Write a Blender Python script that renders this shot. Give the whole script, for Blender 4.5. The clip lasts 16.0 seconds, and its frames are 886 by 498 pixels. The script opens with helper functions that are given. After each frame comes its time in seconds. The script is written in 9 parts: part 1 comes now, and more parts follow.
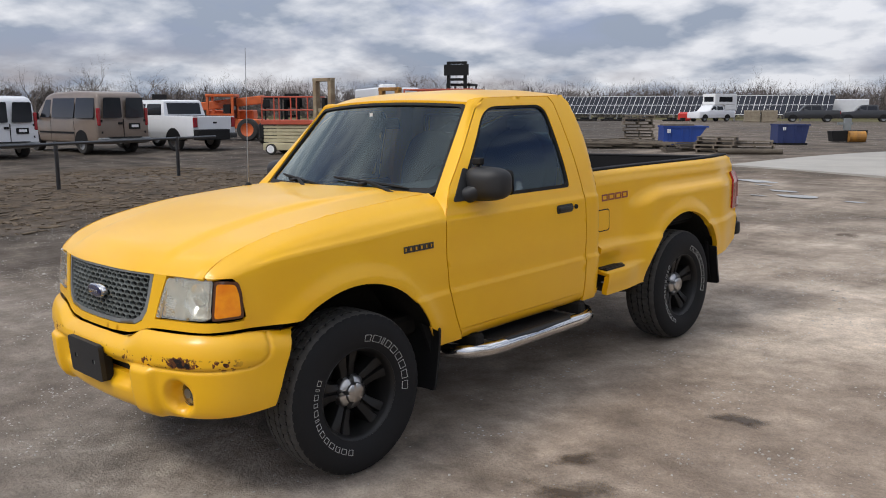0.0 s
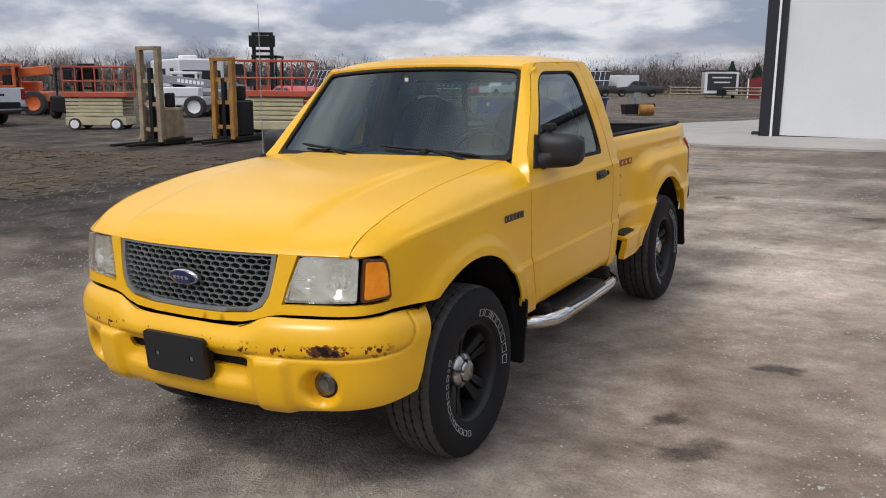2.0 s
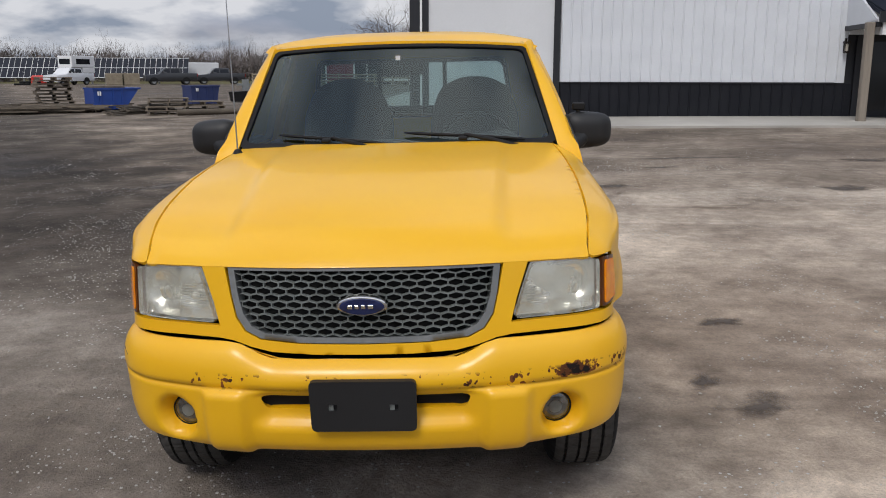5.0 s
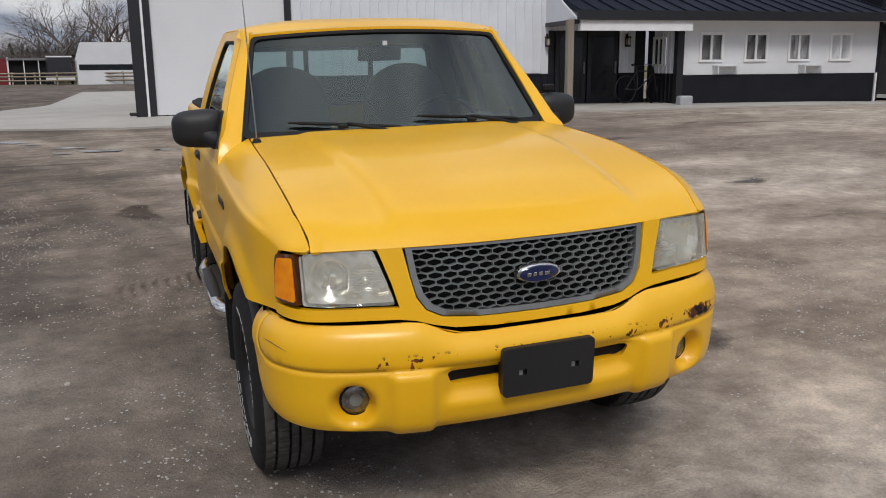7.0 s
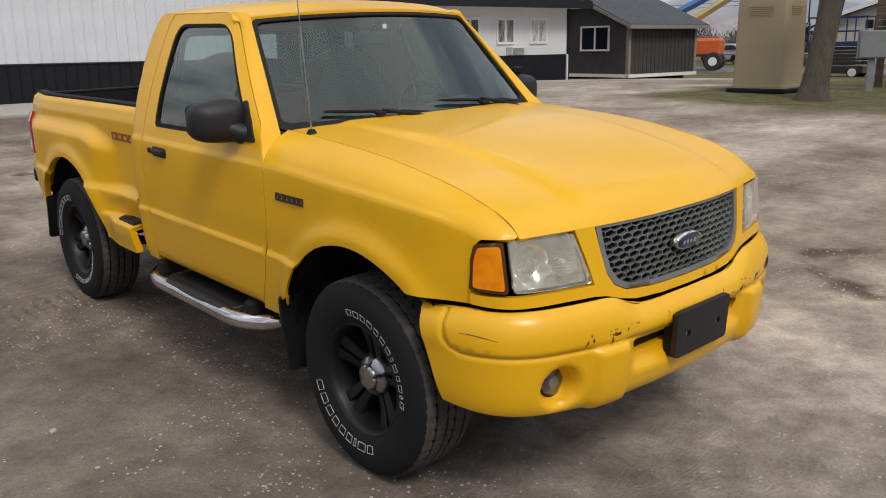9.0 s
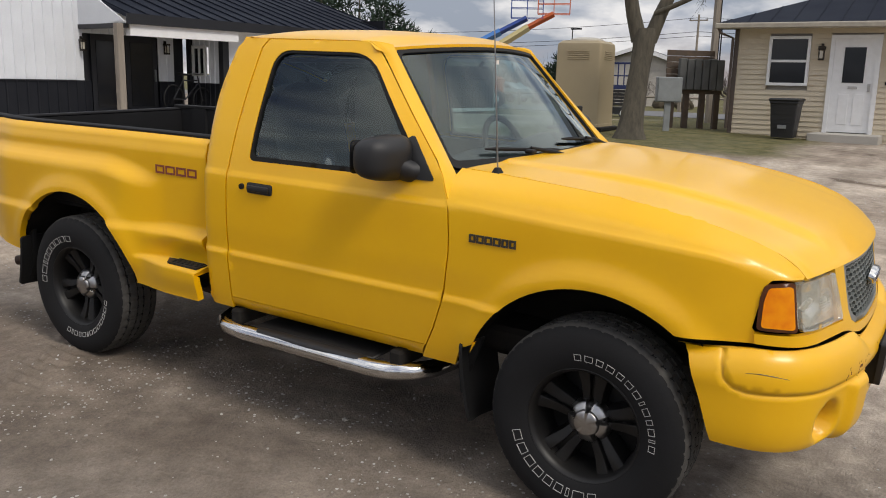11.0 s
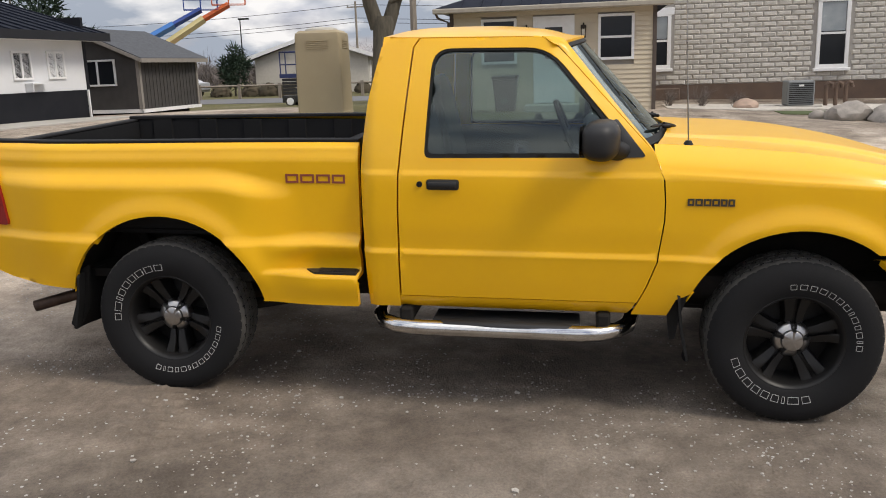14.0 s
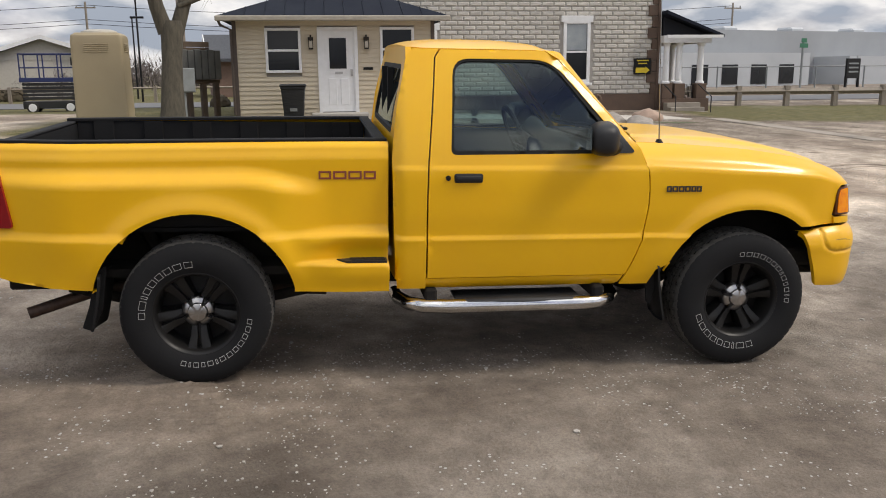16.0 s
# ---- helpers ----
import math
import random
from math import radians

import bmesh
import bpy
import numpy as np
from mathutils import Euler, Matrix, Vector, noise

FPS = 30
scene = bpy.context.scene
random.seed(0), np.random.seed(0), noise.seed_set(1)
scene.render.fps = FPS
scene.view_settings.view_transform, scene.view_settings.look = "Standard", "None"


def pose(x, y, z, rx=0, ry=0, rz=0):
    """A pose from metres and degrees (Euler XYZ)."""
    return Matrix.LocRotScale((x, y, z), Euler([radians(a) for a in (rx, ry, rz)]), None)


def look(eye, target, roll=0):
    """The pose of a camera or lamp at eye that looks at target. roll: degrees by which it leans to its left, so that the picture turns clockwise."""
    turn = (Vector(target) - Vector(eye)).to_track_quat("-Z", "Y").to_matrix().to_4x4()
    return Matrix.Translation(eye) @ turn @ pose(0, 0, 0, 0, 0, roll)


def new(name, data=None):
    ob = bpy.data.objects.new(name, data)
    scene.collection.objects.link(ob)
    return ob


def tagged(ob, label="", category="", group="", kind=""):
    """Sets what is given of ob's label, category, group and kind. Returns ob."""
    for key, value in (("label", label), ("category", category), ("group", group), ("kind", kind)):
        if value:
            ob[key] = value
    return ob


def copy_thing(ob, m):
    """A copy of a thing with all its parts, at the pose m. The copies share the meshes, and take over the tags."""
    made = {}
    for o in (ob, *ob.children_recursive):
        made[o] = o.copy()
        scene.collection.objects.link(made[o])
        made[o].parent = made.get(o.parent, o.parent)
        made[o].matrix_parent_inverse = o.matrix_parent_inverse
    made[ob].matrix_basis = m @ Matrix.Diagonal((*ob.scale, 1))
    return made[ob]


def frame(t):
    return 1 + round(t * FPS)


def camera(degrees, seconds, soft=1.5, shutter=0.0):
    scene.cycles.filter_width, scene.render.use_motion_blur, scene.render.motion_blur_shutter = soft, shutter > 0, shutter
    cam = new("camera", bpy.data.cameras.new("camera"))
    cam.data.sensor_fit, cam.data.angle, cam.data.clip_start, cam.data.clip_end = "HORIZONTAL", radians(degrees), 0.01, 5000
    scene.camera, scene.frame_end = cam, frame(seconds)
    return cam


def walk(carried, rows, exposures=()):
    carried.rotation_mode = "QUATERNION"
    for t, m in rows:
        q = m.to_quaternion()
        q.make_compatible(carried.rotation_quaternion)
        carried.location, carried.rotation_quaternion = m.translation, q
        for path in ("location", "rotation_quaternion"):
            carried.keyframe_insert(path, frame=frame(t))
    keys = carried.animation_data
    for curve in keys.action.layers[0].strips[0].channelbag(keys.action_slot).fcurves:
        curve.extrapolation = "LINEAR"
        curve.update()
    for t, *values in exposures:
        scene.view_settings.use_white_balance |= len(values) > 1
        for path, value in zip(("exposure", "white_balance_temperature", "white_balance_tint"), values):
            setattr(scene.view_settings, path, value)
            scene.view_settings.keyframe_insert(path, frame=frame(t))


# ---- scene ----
cam = camera(55.7, 16.0, 1.0)
PATH = [
    (0, (3.616, -2.229, 1.636), (2.216, -0.840, 1.304), -0.00),
    (0.5, (3.337, -2.391, 1.617), (1.985, -0.955, 1.285), 0.41),
    (1, (3.041, -2.600, 1.605), (1.792, -1.077, 1.258), -0.44),
    (1.5, (2.750, -2.816, 1.605), (1.636, -1.197, 1.232), -1.03),
    (2, (2.450, -2.953, 1.583), (1.445, -1.268, 1.194), 0.37),
    (2.5, (2.123, -3.069, 1.584), (1.257, -1.310, 1.190), 1.01),
    (3, (1.736, -3.173, 1.578), (1.022, -1.347, 1.184), 1.00),
    (3.5, (1.370, -3.164, 1.563), (0.792, -1.294, 1.155), 0.63),
    (4, (1.040, -3.167, 1.555), (0.618, -1.256, 1.140), 0.65),
    (6.5, (-0.772, -3.195, 1.491), (-0.311, -1.296, 1.069), -0.73),
    (7, (-1.133, -3.097, 1.483), (-0.486, -1.252, 1.059), -0.52),
    (7.5, (-1.522, -2.993, 1.482), (-0.665, -1.235, 1.063), -0.89),
    (8, (-1.886, -2.777, 1.474), (-0.847, -1.122, 1.045), -0.72),
    (8.5, (-2.179, -2.540, 1.490), (-1.015, -0.977, 1.038), -1.14),
    (9, (-2.452, -2.325, 1.499), (-1.175, -0.858, 1.031), -1.00),
    (9.5, (-2.696, -2.033, 1.496), (-1.312, -0.662, 1.043), -1.00),
    (10, (-2.941, -1.713, 1.501), (-1.478, -0.418, 1.074), -0.54),
    (12.5, (-3.976, -0.069, 1.532), (-2.117, 0.566, 1.156), 1.94),
    (13, (-4.133, 0.268, 1.534), (-2.245, 0.810, 1.154), 0.44),
    (13.5, (-4.297, 0.565, 1.563), (-2.393, 1.023, 1.156), -1.21),
    (14, (-4.429, 0.858, 1.545), (-2.504, 1.199, 1.120), -1.89),
    (14.5, (-4.584, 1.163, 1.549), (-2.639, 1.374, 1.130), -2.19),
    (15, (-4.786, 1.511, 1.545), (-2.828, 1.573, 1.143), -1.22),
    (15.5, (-4.881, 1.825, 1.537), (-2.924, 1.739, 1.132), -0.76),
    (16, (-4.927, 2.168, 1.562), (-2.988, 1.901, 1.147), -0.54),
]
walk(cam, [(t, look(eye, target, roll)) for t, eye, target, roll in PATH],
     [(0, 0.00, 6500, 10), (3.5, -0.14, 6500, 10), (6.5, -0.27, 6550, 10), (9.5, -0.14, 6900, 10), (12.5, 0.18, 6950, 10), (14, 0.25, 7000, 10), (16, 0.20, 7050, 10)])

# ---- light ----
world = bpy.data.worlds.new("sky")
scene.world = world
world.use_nodes = True
wn, wl = world.node_tree.nodes, world.node_tree.links
wn.clear()
sky = wn.new("ShaderNodeTexSky")
sky.sky_type, sky.sun_disc = "NISHITA", False
sky.sun_elevation, sky.sun_rotation = radians(48), radians(198)
sky.air_density, sky.dust_density, sky.ozone_density = 1.0, 1.0, 1.5
tex = wn.new("ShaderNodeTexCoord")
sep = wn.new("ShaderNodeSeparateXYZ")
wl.new(tex.outputs["Generated"], sep.inputs[0])
# cloud layer: directions flattened onto a plane overhead, so that clouds thin out towards the horizon
up = wn.new("ShaderNodeMath"); up.operation = "MAXIMUM"; up.inputs[1].default_value = 0.0
wl.new(sep.outputs[2], up.inputs[0])
lift = wn.new("ShaderNodeMath"); lift.operation = "ADD"; lift.inputs[1].default_value = 0.30
wl.new(up.outputs[0], lift.inputs[0])
flat = []
for k in (0, 1):
    d = wn.new("ShaderNodeMath"); d.operation = "DIVIDE"
    wl.new(sep.outputs[k], d.inputs[0]); wl.new(lift.outputs[0], d.inputs[1])
    flat.append(d)
plane = wn.new("ShaderNodeCombineXYZ")
wl.new(flat[0].outputs[0], plane.inputs[0]); wl.new(flat[1].outputs[0], plane.inputs[1])
cloud = wn.new("ShaderNodeTexNoise")
cloud.inputs["Scale"].default_value, cloud.inputs["Detail"].default_value, cloud.inputs["Roughness"].default_value = 1.5, 9, 0.56
cloud.inputs["Distortion"].default_value = 0.15
wl.new(plane.outputs[0], cloud.inputs["Vector"])
cover = wn.new("ShaderNodeValToRGB")
cover.color_ramp.elements[0].position, cover.color_ramp.elements[1].position = 0.35, 0.50
wl.new(cloud.outputs[0], cover.inputs[0])
shade = wn.new("ShaderNodeTexNoise")
shade.inputs["Scale"].default_value, shade.inputs["Detail"].default_value = 2.6, 9
wl.new(plane.outputs[0], shade.inputs["Vector"])
tone = wn.new("ShaderNodeValToRGB")
e = tone.color_ramp.elements
e[0].position, e[0].color = 0.43, (4.2, 4.9, 6.2, 1)
e[1].position, e[1].color = 0.58, (10.5, 10.7, 11.3, 1)
wl.new(shade.outputs[0], tone.inputs[0])
blue = wn.new("ShaderNodeMix"); blue.data_type, blue.blend_type = "RGBA", "MULTIPLY"
blue.inputs[0].default_value, blue.inputs[7].default_value = 1.0, (0.95, 0.86, 1.12, 1)
wl.new(sky.outputs[0], blue.inputs[6])
# an overcast sky is brighter overhead than at the horizon
rise = wn.new("ShaderNodeMapRange")
rise.inputs[1].default_value, rise.inputs[2].default_value, rise.inputs[3].default_value, rise.inputs[4].default_value = 0.05, 0.9, 0.84, 1.62
wl.new(up.outputs[0], rise.inputs[0])
bright = wn.new("ShaderNodeVectorMath"); bright.operation = "SCALE"
wl.new(tone.outputs[0], bright.inputs[0]); wl.new(rise.outputs[0], bright.inputs["Scale"])
over = wn.new("ShaderNodeMix"); over.data_type = "RGBA"
wl.new(cover.outputs[0], over.inputs[0]); wl.new(blue.outputs[2], over.inputs[6]); wl.new(bright.outputs[0], over.inputs[7])
back = wn.new("ShaderNodeBackground"); back.inputs[1].default_value = 0.088
wl.new(over.outputs[2], back.inputs[0])
wout = wn.new("ShaderNodeOutputWorld")
wl.new(back.outputs[0], wout.inputs[0])

sun = new("sun", bpy.data.lights.new("sun", "SUN"))
sun.data.energy, sun.data.angle, sun.data.color = 1.9, radians(16), (1.0, 0.965, 0.91)
sun.matrix_world = look((-4.5, -14, 16.5), (0, 0, 0))

# ---- materials ----
def material(name):
    m = bpy.data.materials.new(name)
    m.use_nodes = True
    return m, m.node_tree.nodes, m.node_tree.links, m.node_tree.nodes["Principled BSDF"]


def surface(name, colour, rough=0.6, metal=0.0, second=None, scale=6.0, grain=60.0, bump=0.0, coat=0.0, spread=0.25, spec=0.5, vary=0.0, stretch=(1, 1, 1)):
    """A painted, plastic, metal, wood or stone surface: two scales of colour change, roughness change and fine relief."""
    m, n, l, p = material(name)
    second = second or tuple(c * 0.75 for c in colour)
    co = n.new("ShaderNodeTexCoord")
    mp = n.new("ShaderNodeMapping"); mp.inputs["Scale"].default_value = stretch
    l.new(co.outputs["Object"], mp.inputs[0])
    a = n.new("ShaderNodeTexNoise"); a.inputs["Scale"].default_value, a.inputs["Detail"].default_value = scale, 6
    b = n.new("ShaderNodeTexNoise"); b.inputs["Scale"].default_value, b.inputs["Detail"].default_value = grain, 4
    l.new(mp.outputs[0], a.inputs["Vector"]); l.new(mp.outputs[0], b.inputs["Vector"])
    mixv = n.new("ShaderNodeMath"); mixv.operation = "MULTIPLY_ADD"; mixv.inputs[1].default_value = 0.4
    l.new(b.outputs[0], mixv.inputs[0]); l.new(a.outputs[0], mixv.inputs[2])
    ramp = n.new("ShaderNodeValToRGB")
    ramp.color_ramp.elements[0].position, ramp.color_ramp.elements[1].position = 0.7 - spread, 0.7 + spread
    ramp.color_ramp.elements[0].color, ramp.color_ramp.elements[1].color = (*second, 1), (*colour, 1)
    l.new(mixv.outputs[0], ramp.inputs[0])
    last = ramp.outputs[0]
    if vary:
        info = n.new("ShaderNodeObjectInfo")
        hsv = n.new("ShaderNodeHueSaturation")
        rng = n.new("ShaderNodeMapRange"); rng.inputs[3].default_value, rng.inputs[4].default_value = 1 - vary, 1 + vary
        l.new(info.outputs["Random"], rng.inputs[0]); l.new(rng.outputs[0], hsv.inputs["Value"])
        l.new(last, hsv.inputs["Color"]); last = hsv.outputs[0]
    l.new(last, p.inputs["Base Color"])
    rr = n.new("ShaderNodeMapRange"); rr.inputs[3].default_value, rr.inputs[4].default_value = max(0.03, rough - 0.1), min(1, rough + 0.1)
    l.new(a.outputs[0], rr.inputs[0]); l.new(rr.outputs[0], p.inputs["Roughness"])
    p.inputs["Metallic"].default_value = metal
    p.inputs["Specular IOR Level"].default_value = spec
    if coat:
        p.inputs["Coat Weight"].default_value, p.inputs["Coat Roughness"].default_value = coat, 0.06
    if bump:
        bp = n.new("ShaderNodeBump"); bp.inputs["Strength"].default_value, bp.inputs["Distance"].default_value = bump, 0.01
        l.new(mixv.outputs[0], bp.inputs["Height"]); l.new(bp.outputs[0], p.inputs["Normal"])
    return m


def glass(name, tint, gloss=0.02, veil=0.0, shine=1.5, dust=(.46, .53, .53), sheen=(.90, 1, .985)):
    """Thin glass: what is behind it shows tinted, with a Fresnel reflection on top."""
    m, n, l, p = material(name)
    out = n["Material Output"]
    n.remove(p)
    tr = n.new("ShaderNodeBsdfTransparent"); tr.inputs[0].default_value = (*tint, 1)
    gl = n.new("ShaderNodeBsdfGlossy"); gl.inputs["Roughness"].default_value, gl.inputs[0].default_value = gloss, (*sheen, 1)
    fr = n.new("ShaderNodeFresnel"); fr.inputs[0].default_value = 1.52
    tw = n.new("ShaderNodeMath"); tw.operation = "MULTIPLY_ADD"; tw.inputs[1].default_value, tw.inputs[2].default_value = shine, 0.005
    l.new(fr.outputs[0], tw.inputs[0])
    if veil:
        df = n.new("ShaderNodeBsdfDiffuse"); df.inputs[0].default_value = (*dust, 1)
        nz = n.new("ShaderNodeTexNoise"); nz.inputs["Scale"].default_value, nz.inputs["Detail"].default_value = 5, 6
        ob = n.new("ShaderNodeTexCoord"); l.new(ob.outputs["Object"], nz.inputs["Vector"])
        vr = n.new("ShaderNodeMapRange"); vr.inputs[1].default_value, vr.inputs[2].default_value, vr.inputs[3].default_value, vr.inputs[4].default_value = .3, .75, veil * .5, veil * 1.5
        l.new(nz.outputs[0], vr.inputs[0])
        m0 = n.new("ShaderNodeMixShader")
        l.new(vr.outputs[0], m0.inputs[0]); l.new(tr.outputs[0], m0.inputs[1]); l.new(df.outputs[0], m0.inputs[2])
        tr = m0
    mx = n.new("ShaderNodeMixShader")
    l.new(tw.outputs[0], mx.inputs[0]); l.new(tr.outputs[0], mx.inputs[1]); l.new(gl.outputs[0], mx.inputs[2])
    l.new(mx.outputs[0], out.inputs[0])
    return m


def metal_paint(name, colour, rough=0.35, coat=0.5, dirt=0.0):
    return surface(name, colour, rough, 0.0, tuple(c * (0.9 - dirt) for c in colour), 2.5, 90, 0.02, coat, 0.3)


def yellow_paint(name, rust=False):
    """Yellow clear-coated paint with faint dust; the bumper's carries rust where stones have chipped it."""
    m, n, l, p = material(name)
    co = n.new("ShaderNodeTexCoord")
    a = n.new("ShaderNodeTexNoise"); a.inputs["Scale"].default_value, a.inputs["Detail"].default_value = 3, 5
    l.new(co.outputs["Object"], a.inputs["Vector"])
    ramp = n.new("ShaderNodeValToRGB")
    ramp.color_ramp.elements[0].position, ramp.color_ramp.elements[1].position = 0.3, 0.75
    ramp.color_ramp.elements[0].color, ramp.color_ramp.elements[1].color = (0.82, 0.428, 0.004, 1), (0.85, 0.466, 0.006, 1)
    l.new(a.outputs[0], ramp.inputs[0])
    last = ramp.outputs[0]
    p.inputs["Roughness"].default_value = 0.42
    p.inputs["Coat Weight"].default_value, p.inputs["Coat Roughness"].default_value = 0.42, 0.07
    p.inputs["Specular IOR Level"].default_value = 0.35
    flake = n.new("ShaderNodeTexNoise"); flake.inputs["Scale"].default_value = 14
    l.new(co.outputs["Object"], flake.inputs["Vector"])
    cr = n.new("ShaderNodeMapRange"); cr.inputs[3].default_value, cr.inputs[4].default_value = (0.16, 0.30) if rust else (0.06, 0.17)
    l.new(flake.outputs[0], cr.inputs[0]); l.new(cr.outputs[0], p.inputs["Coat Roughness"])
    # road dust low on the body
    if rust:
        sx = n.new("ShaderNodeSeparateXYZ"); l.new(co.outputs["Object"], sx.inputs[0])

        def band(sock, lo, hi, soft):
            up_ = n.new("ShaderNodeMapRange"); up_.inputs[1].default_value, up_.inputs[2].default_value = lo - soft, lo
            dn = n.new("ShaderNodeMapRange"); dn.inputs[1].default_value, dn.inputs[2].default_value = hi + soft, hi
            mu = n.new("ShaderNodeMath"); mu.operation = "MULTIPLY"
            l.new(sock, up_.inputs[0]); l.new(sock, dn.inputs[0]); l.new(up_.outputs[0], mu.inputs[0]); l.new(dn.outputs[0], mu.inputs[1])
            return mu.outputs[0]

        def times(u, v):
            mu = n.new("ShaderNodeMath"); mu.operation = "MULTIPLY"; l.new(u, mu.inputs[0]); l.new(v, mu.inputs[1]); return mu.outputs[0]
        spots = n.new("ShaderNodeTexVoronoi"); spots.inputs["Scale"].default_value = 46
        wv = n.new("ShaderNodeTexNoise"); wv.inputs["Scale"].default_value, wv.inputs["Detail"].default_value = 45, 5
        l.new(co.outputs["Object"], wv.inputs["Vector"])
        wa = n.new("ShaderNodeVectorMath"); wa.operation = "MULTIPLY_ADD"; wa.inputs[1].default_value = (.030, .030, .030)
        l.new(wv.outputs["Color"], wa.inputs[0]); l.new(co.outputs["Object"], wa.inputs[2]); l.new(wa.outputs[0], spots.inputs["Vector"])
        size = n.new("ShaderNodeTexNoise"); size.inputs["Scale"].default_value = 9; l.new(co.outputs["Object"], size.inputs["Vector"])
        sm = n.new("ShaderNodeMapRange"); sm.inputs[1].default_value, sm.inputs[2].default_value, sm.inputs[3].default_value, sm.inputs[4].default_value = 0.36, 0.62, 0.05, 0.42
        l.new(size.outputs[0], sm.inputs[0])
        lt = n.new("ShaderNodeMath"); lt.operation = "LESS_THAN"; l.new(spots.outputs["Distance"], lt.inputs[0]); l.new(sm.outputs[0], lt.inputs[1])
        chips = times(times(lt.outputs[0], band(sx.outputs[2], 0.614, 0.648, 0.012)), band(sx.outputs[0], -0.56, 0.80, 0.03))
        blot = n.new("ShaderNodeTexNoise"); blot.inputs["Scale"].default_value, blot.inputs["Detail"].default_value = 38, 7
        l.new(co.outputs["Object"], blot.inputs["Vector"])
        field = times(band(sx.outputs[0], 0.60, 0.68, 0.08), band(sx.outputs[2], 0.628, 0.656, 0.025))
        sc = n.new("ShaderNodeMath"); sc.operation = "MULTIPLY_ADD"; sc.inputs[1].default_value, sc.inputs[2].default_value = 0.50, -0.46
        l.new(field, sc.inputs[0])
        su = n.new("ShaderNodeMath"); su.operation = "ADD"; l.new(sc.outputs[0], su.inputs[0]); l.new(blot.outputs[0], su.inputs[1])
        st = n.new("ShaderNodeMapRange"); st.inputs[1].default_value, st.inputs[2].default_value = 0.37, 0.44; l.new(su.outputs[0], st.inputs[0])
        mx = n.new("ShaderNodeMath"); mx.operation = "MAXIMUM"; l.new(chips, mx.inputs[0]); l.new(st.outputs[0], mx.inputs[1])
        rc = n.new("ShaderNodeMix"); rc.data_type = "RGBA"
        dk = n.new("ShaderNodeMapRange"); dk.inputs[1].default_value, dk.inputs[2].default_value = 0.50, 0.56
        l.new(su.outputs[0], dk.inputs[0]); l.new(dk.outputs[0], rc.inputs[0])
        rb_ = n.new("ShaderNodeValToRGB")
        rb_.color_ramp.elements[0].position, rb_.color_ramp.elements[1].position = 0.38, 0.62
        rb_.color_ramp.elements[0].color, rb_.color_ramp.elements[1].color = (0.050, 0.016, 0.006, 1), (0.24, 0.075, 0.015, 1)
        l.new(blot.outputs[0], rb_.inputs[0]); l.new(rb_.outputs[0], rc.inputs[6])
        rc.inputs[7].default_value = (0.008, 0.005, 0.004, 1)
        mi = n.new("ShaderNodeMix"); mi.data_type = "RGBA"
        l.new(mx.outputs[0], mi.inputs[0]); l.new(last, mi.inputs[6]); l.new(rc.outputs[2], mi.inputs[7])
        last = mi.outputs[2]
        cw = n.new("ShaderNodeMapRange"); cw.inputs[3].default_value, cw.inputs[4].default_value = 0.5, 0.0
        l.new(mx.outputs[0], cw.inputs[0]); l.new(cw.outputs[0], p.inputs["Coat Weight"])
        rw = n.new("ShaderNodeMapRange"); rw.inputs[3].default_value, rw.inputs[4].default_value = 0.45, 0.9
        l.new(mx.outputs[0], rw.inputs[0]); l.new(rw.outputs[0], p.inputs["Roughness"])
    l.new(last, p.inputs["Base Color"])
    return m


YELLOW = yellow_paint("yellow_paint")
YELLOW_RUST = yellow_paint("yellow_paint_chipped", True)
BLACK_PLASTIC = surface("black_plastic", (0.013, 0.013, 0.014), 0.55, grain=220, bump=0.08)
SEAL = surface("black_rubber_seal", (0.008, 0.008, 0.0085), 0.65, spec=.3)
TREAD = surface("dusty_tread_rubber", (0.085, 0.081, 0.075), 0.9, second=(0.045, 0.043, 0.040), scale=14, grain=90, bump=0.2, spec=0.25)
TYRE = surface("tyre_rubber", (0.013, 0.013, 0.014), 0.8, second=(0.009, 0.009, 0.0095), scale=9, grain=120, bump=0.15, spec=0.25)
WHITE_MARK = surface("white_raised_rubber", (0.55, 0.55, 0.53), 0.75, second=(0.30, 0.30, 0.29), scale=40)
WHEEL_BLACK = surface("satin_black_alloy", (0.007, 0.007, 0.0075), 0.45, scale=12, second=(0.012, 0.011, 0.010), spec=.35)
CHROME = surface("chrome", (0.72, 0.72, 0.72), 0.16, 1.0, (0.55, 0.54, 0.52), 10, 60)
DULL_CHROME = surface("brushed_silver", (0.5, 0.5, 0.5), 0.3, 1.0, (0.35, 0.34, 0.33), 8, 60)
MESH_GREY = surface("dark_silver_mesh", (0.24, 0.26, 0.25), 0.4, 0.3, (0.15, 0.165, 0.155), 10, 90)
FOG_GLASS = surface("grey_fog_lamp_glass", (0.26, 0.27, 0.26), 0.12, 0.7, (0.08, 0.08, 0.08), 40, 90, coat=.5)
GRILLE_GREY = surface("grey_silver_plastic", (0.24, 0.25, 0.25), 0.4, 0.3, (0.17, 0.18, 0.18), 10, 90)
UNDER = surface("dirty_underbody", (0.012, 0.011, 0.010), 0.9, second=(0.022, 0.019, 0.016), scale=7, spec=.2)
BED_LINER = surface("black_bed_liner", (0.013, 0.013, 0.014), 0.75, scale=5, grain=150, bump=0.15, spec=.2)
CABIN = surface("grey_cabin_plastic", (0.05, 0.05, 0.053), 0.7, grain=150)
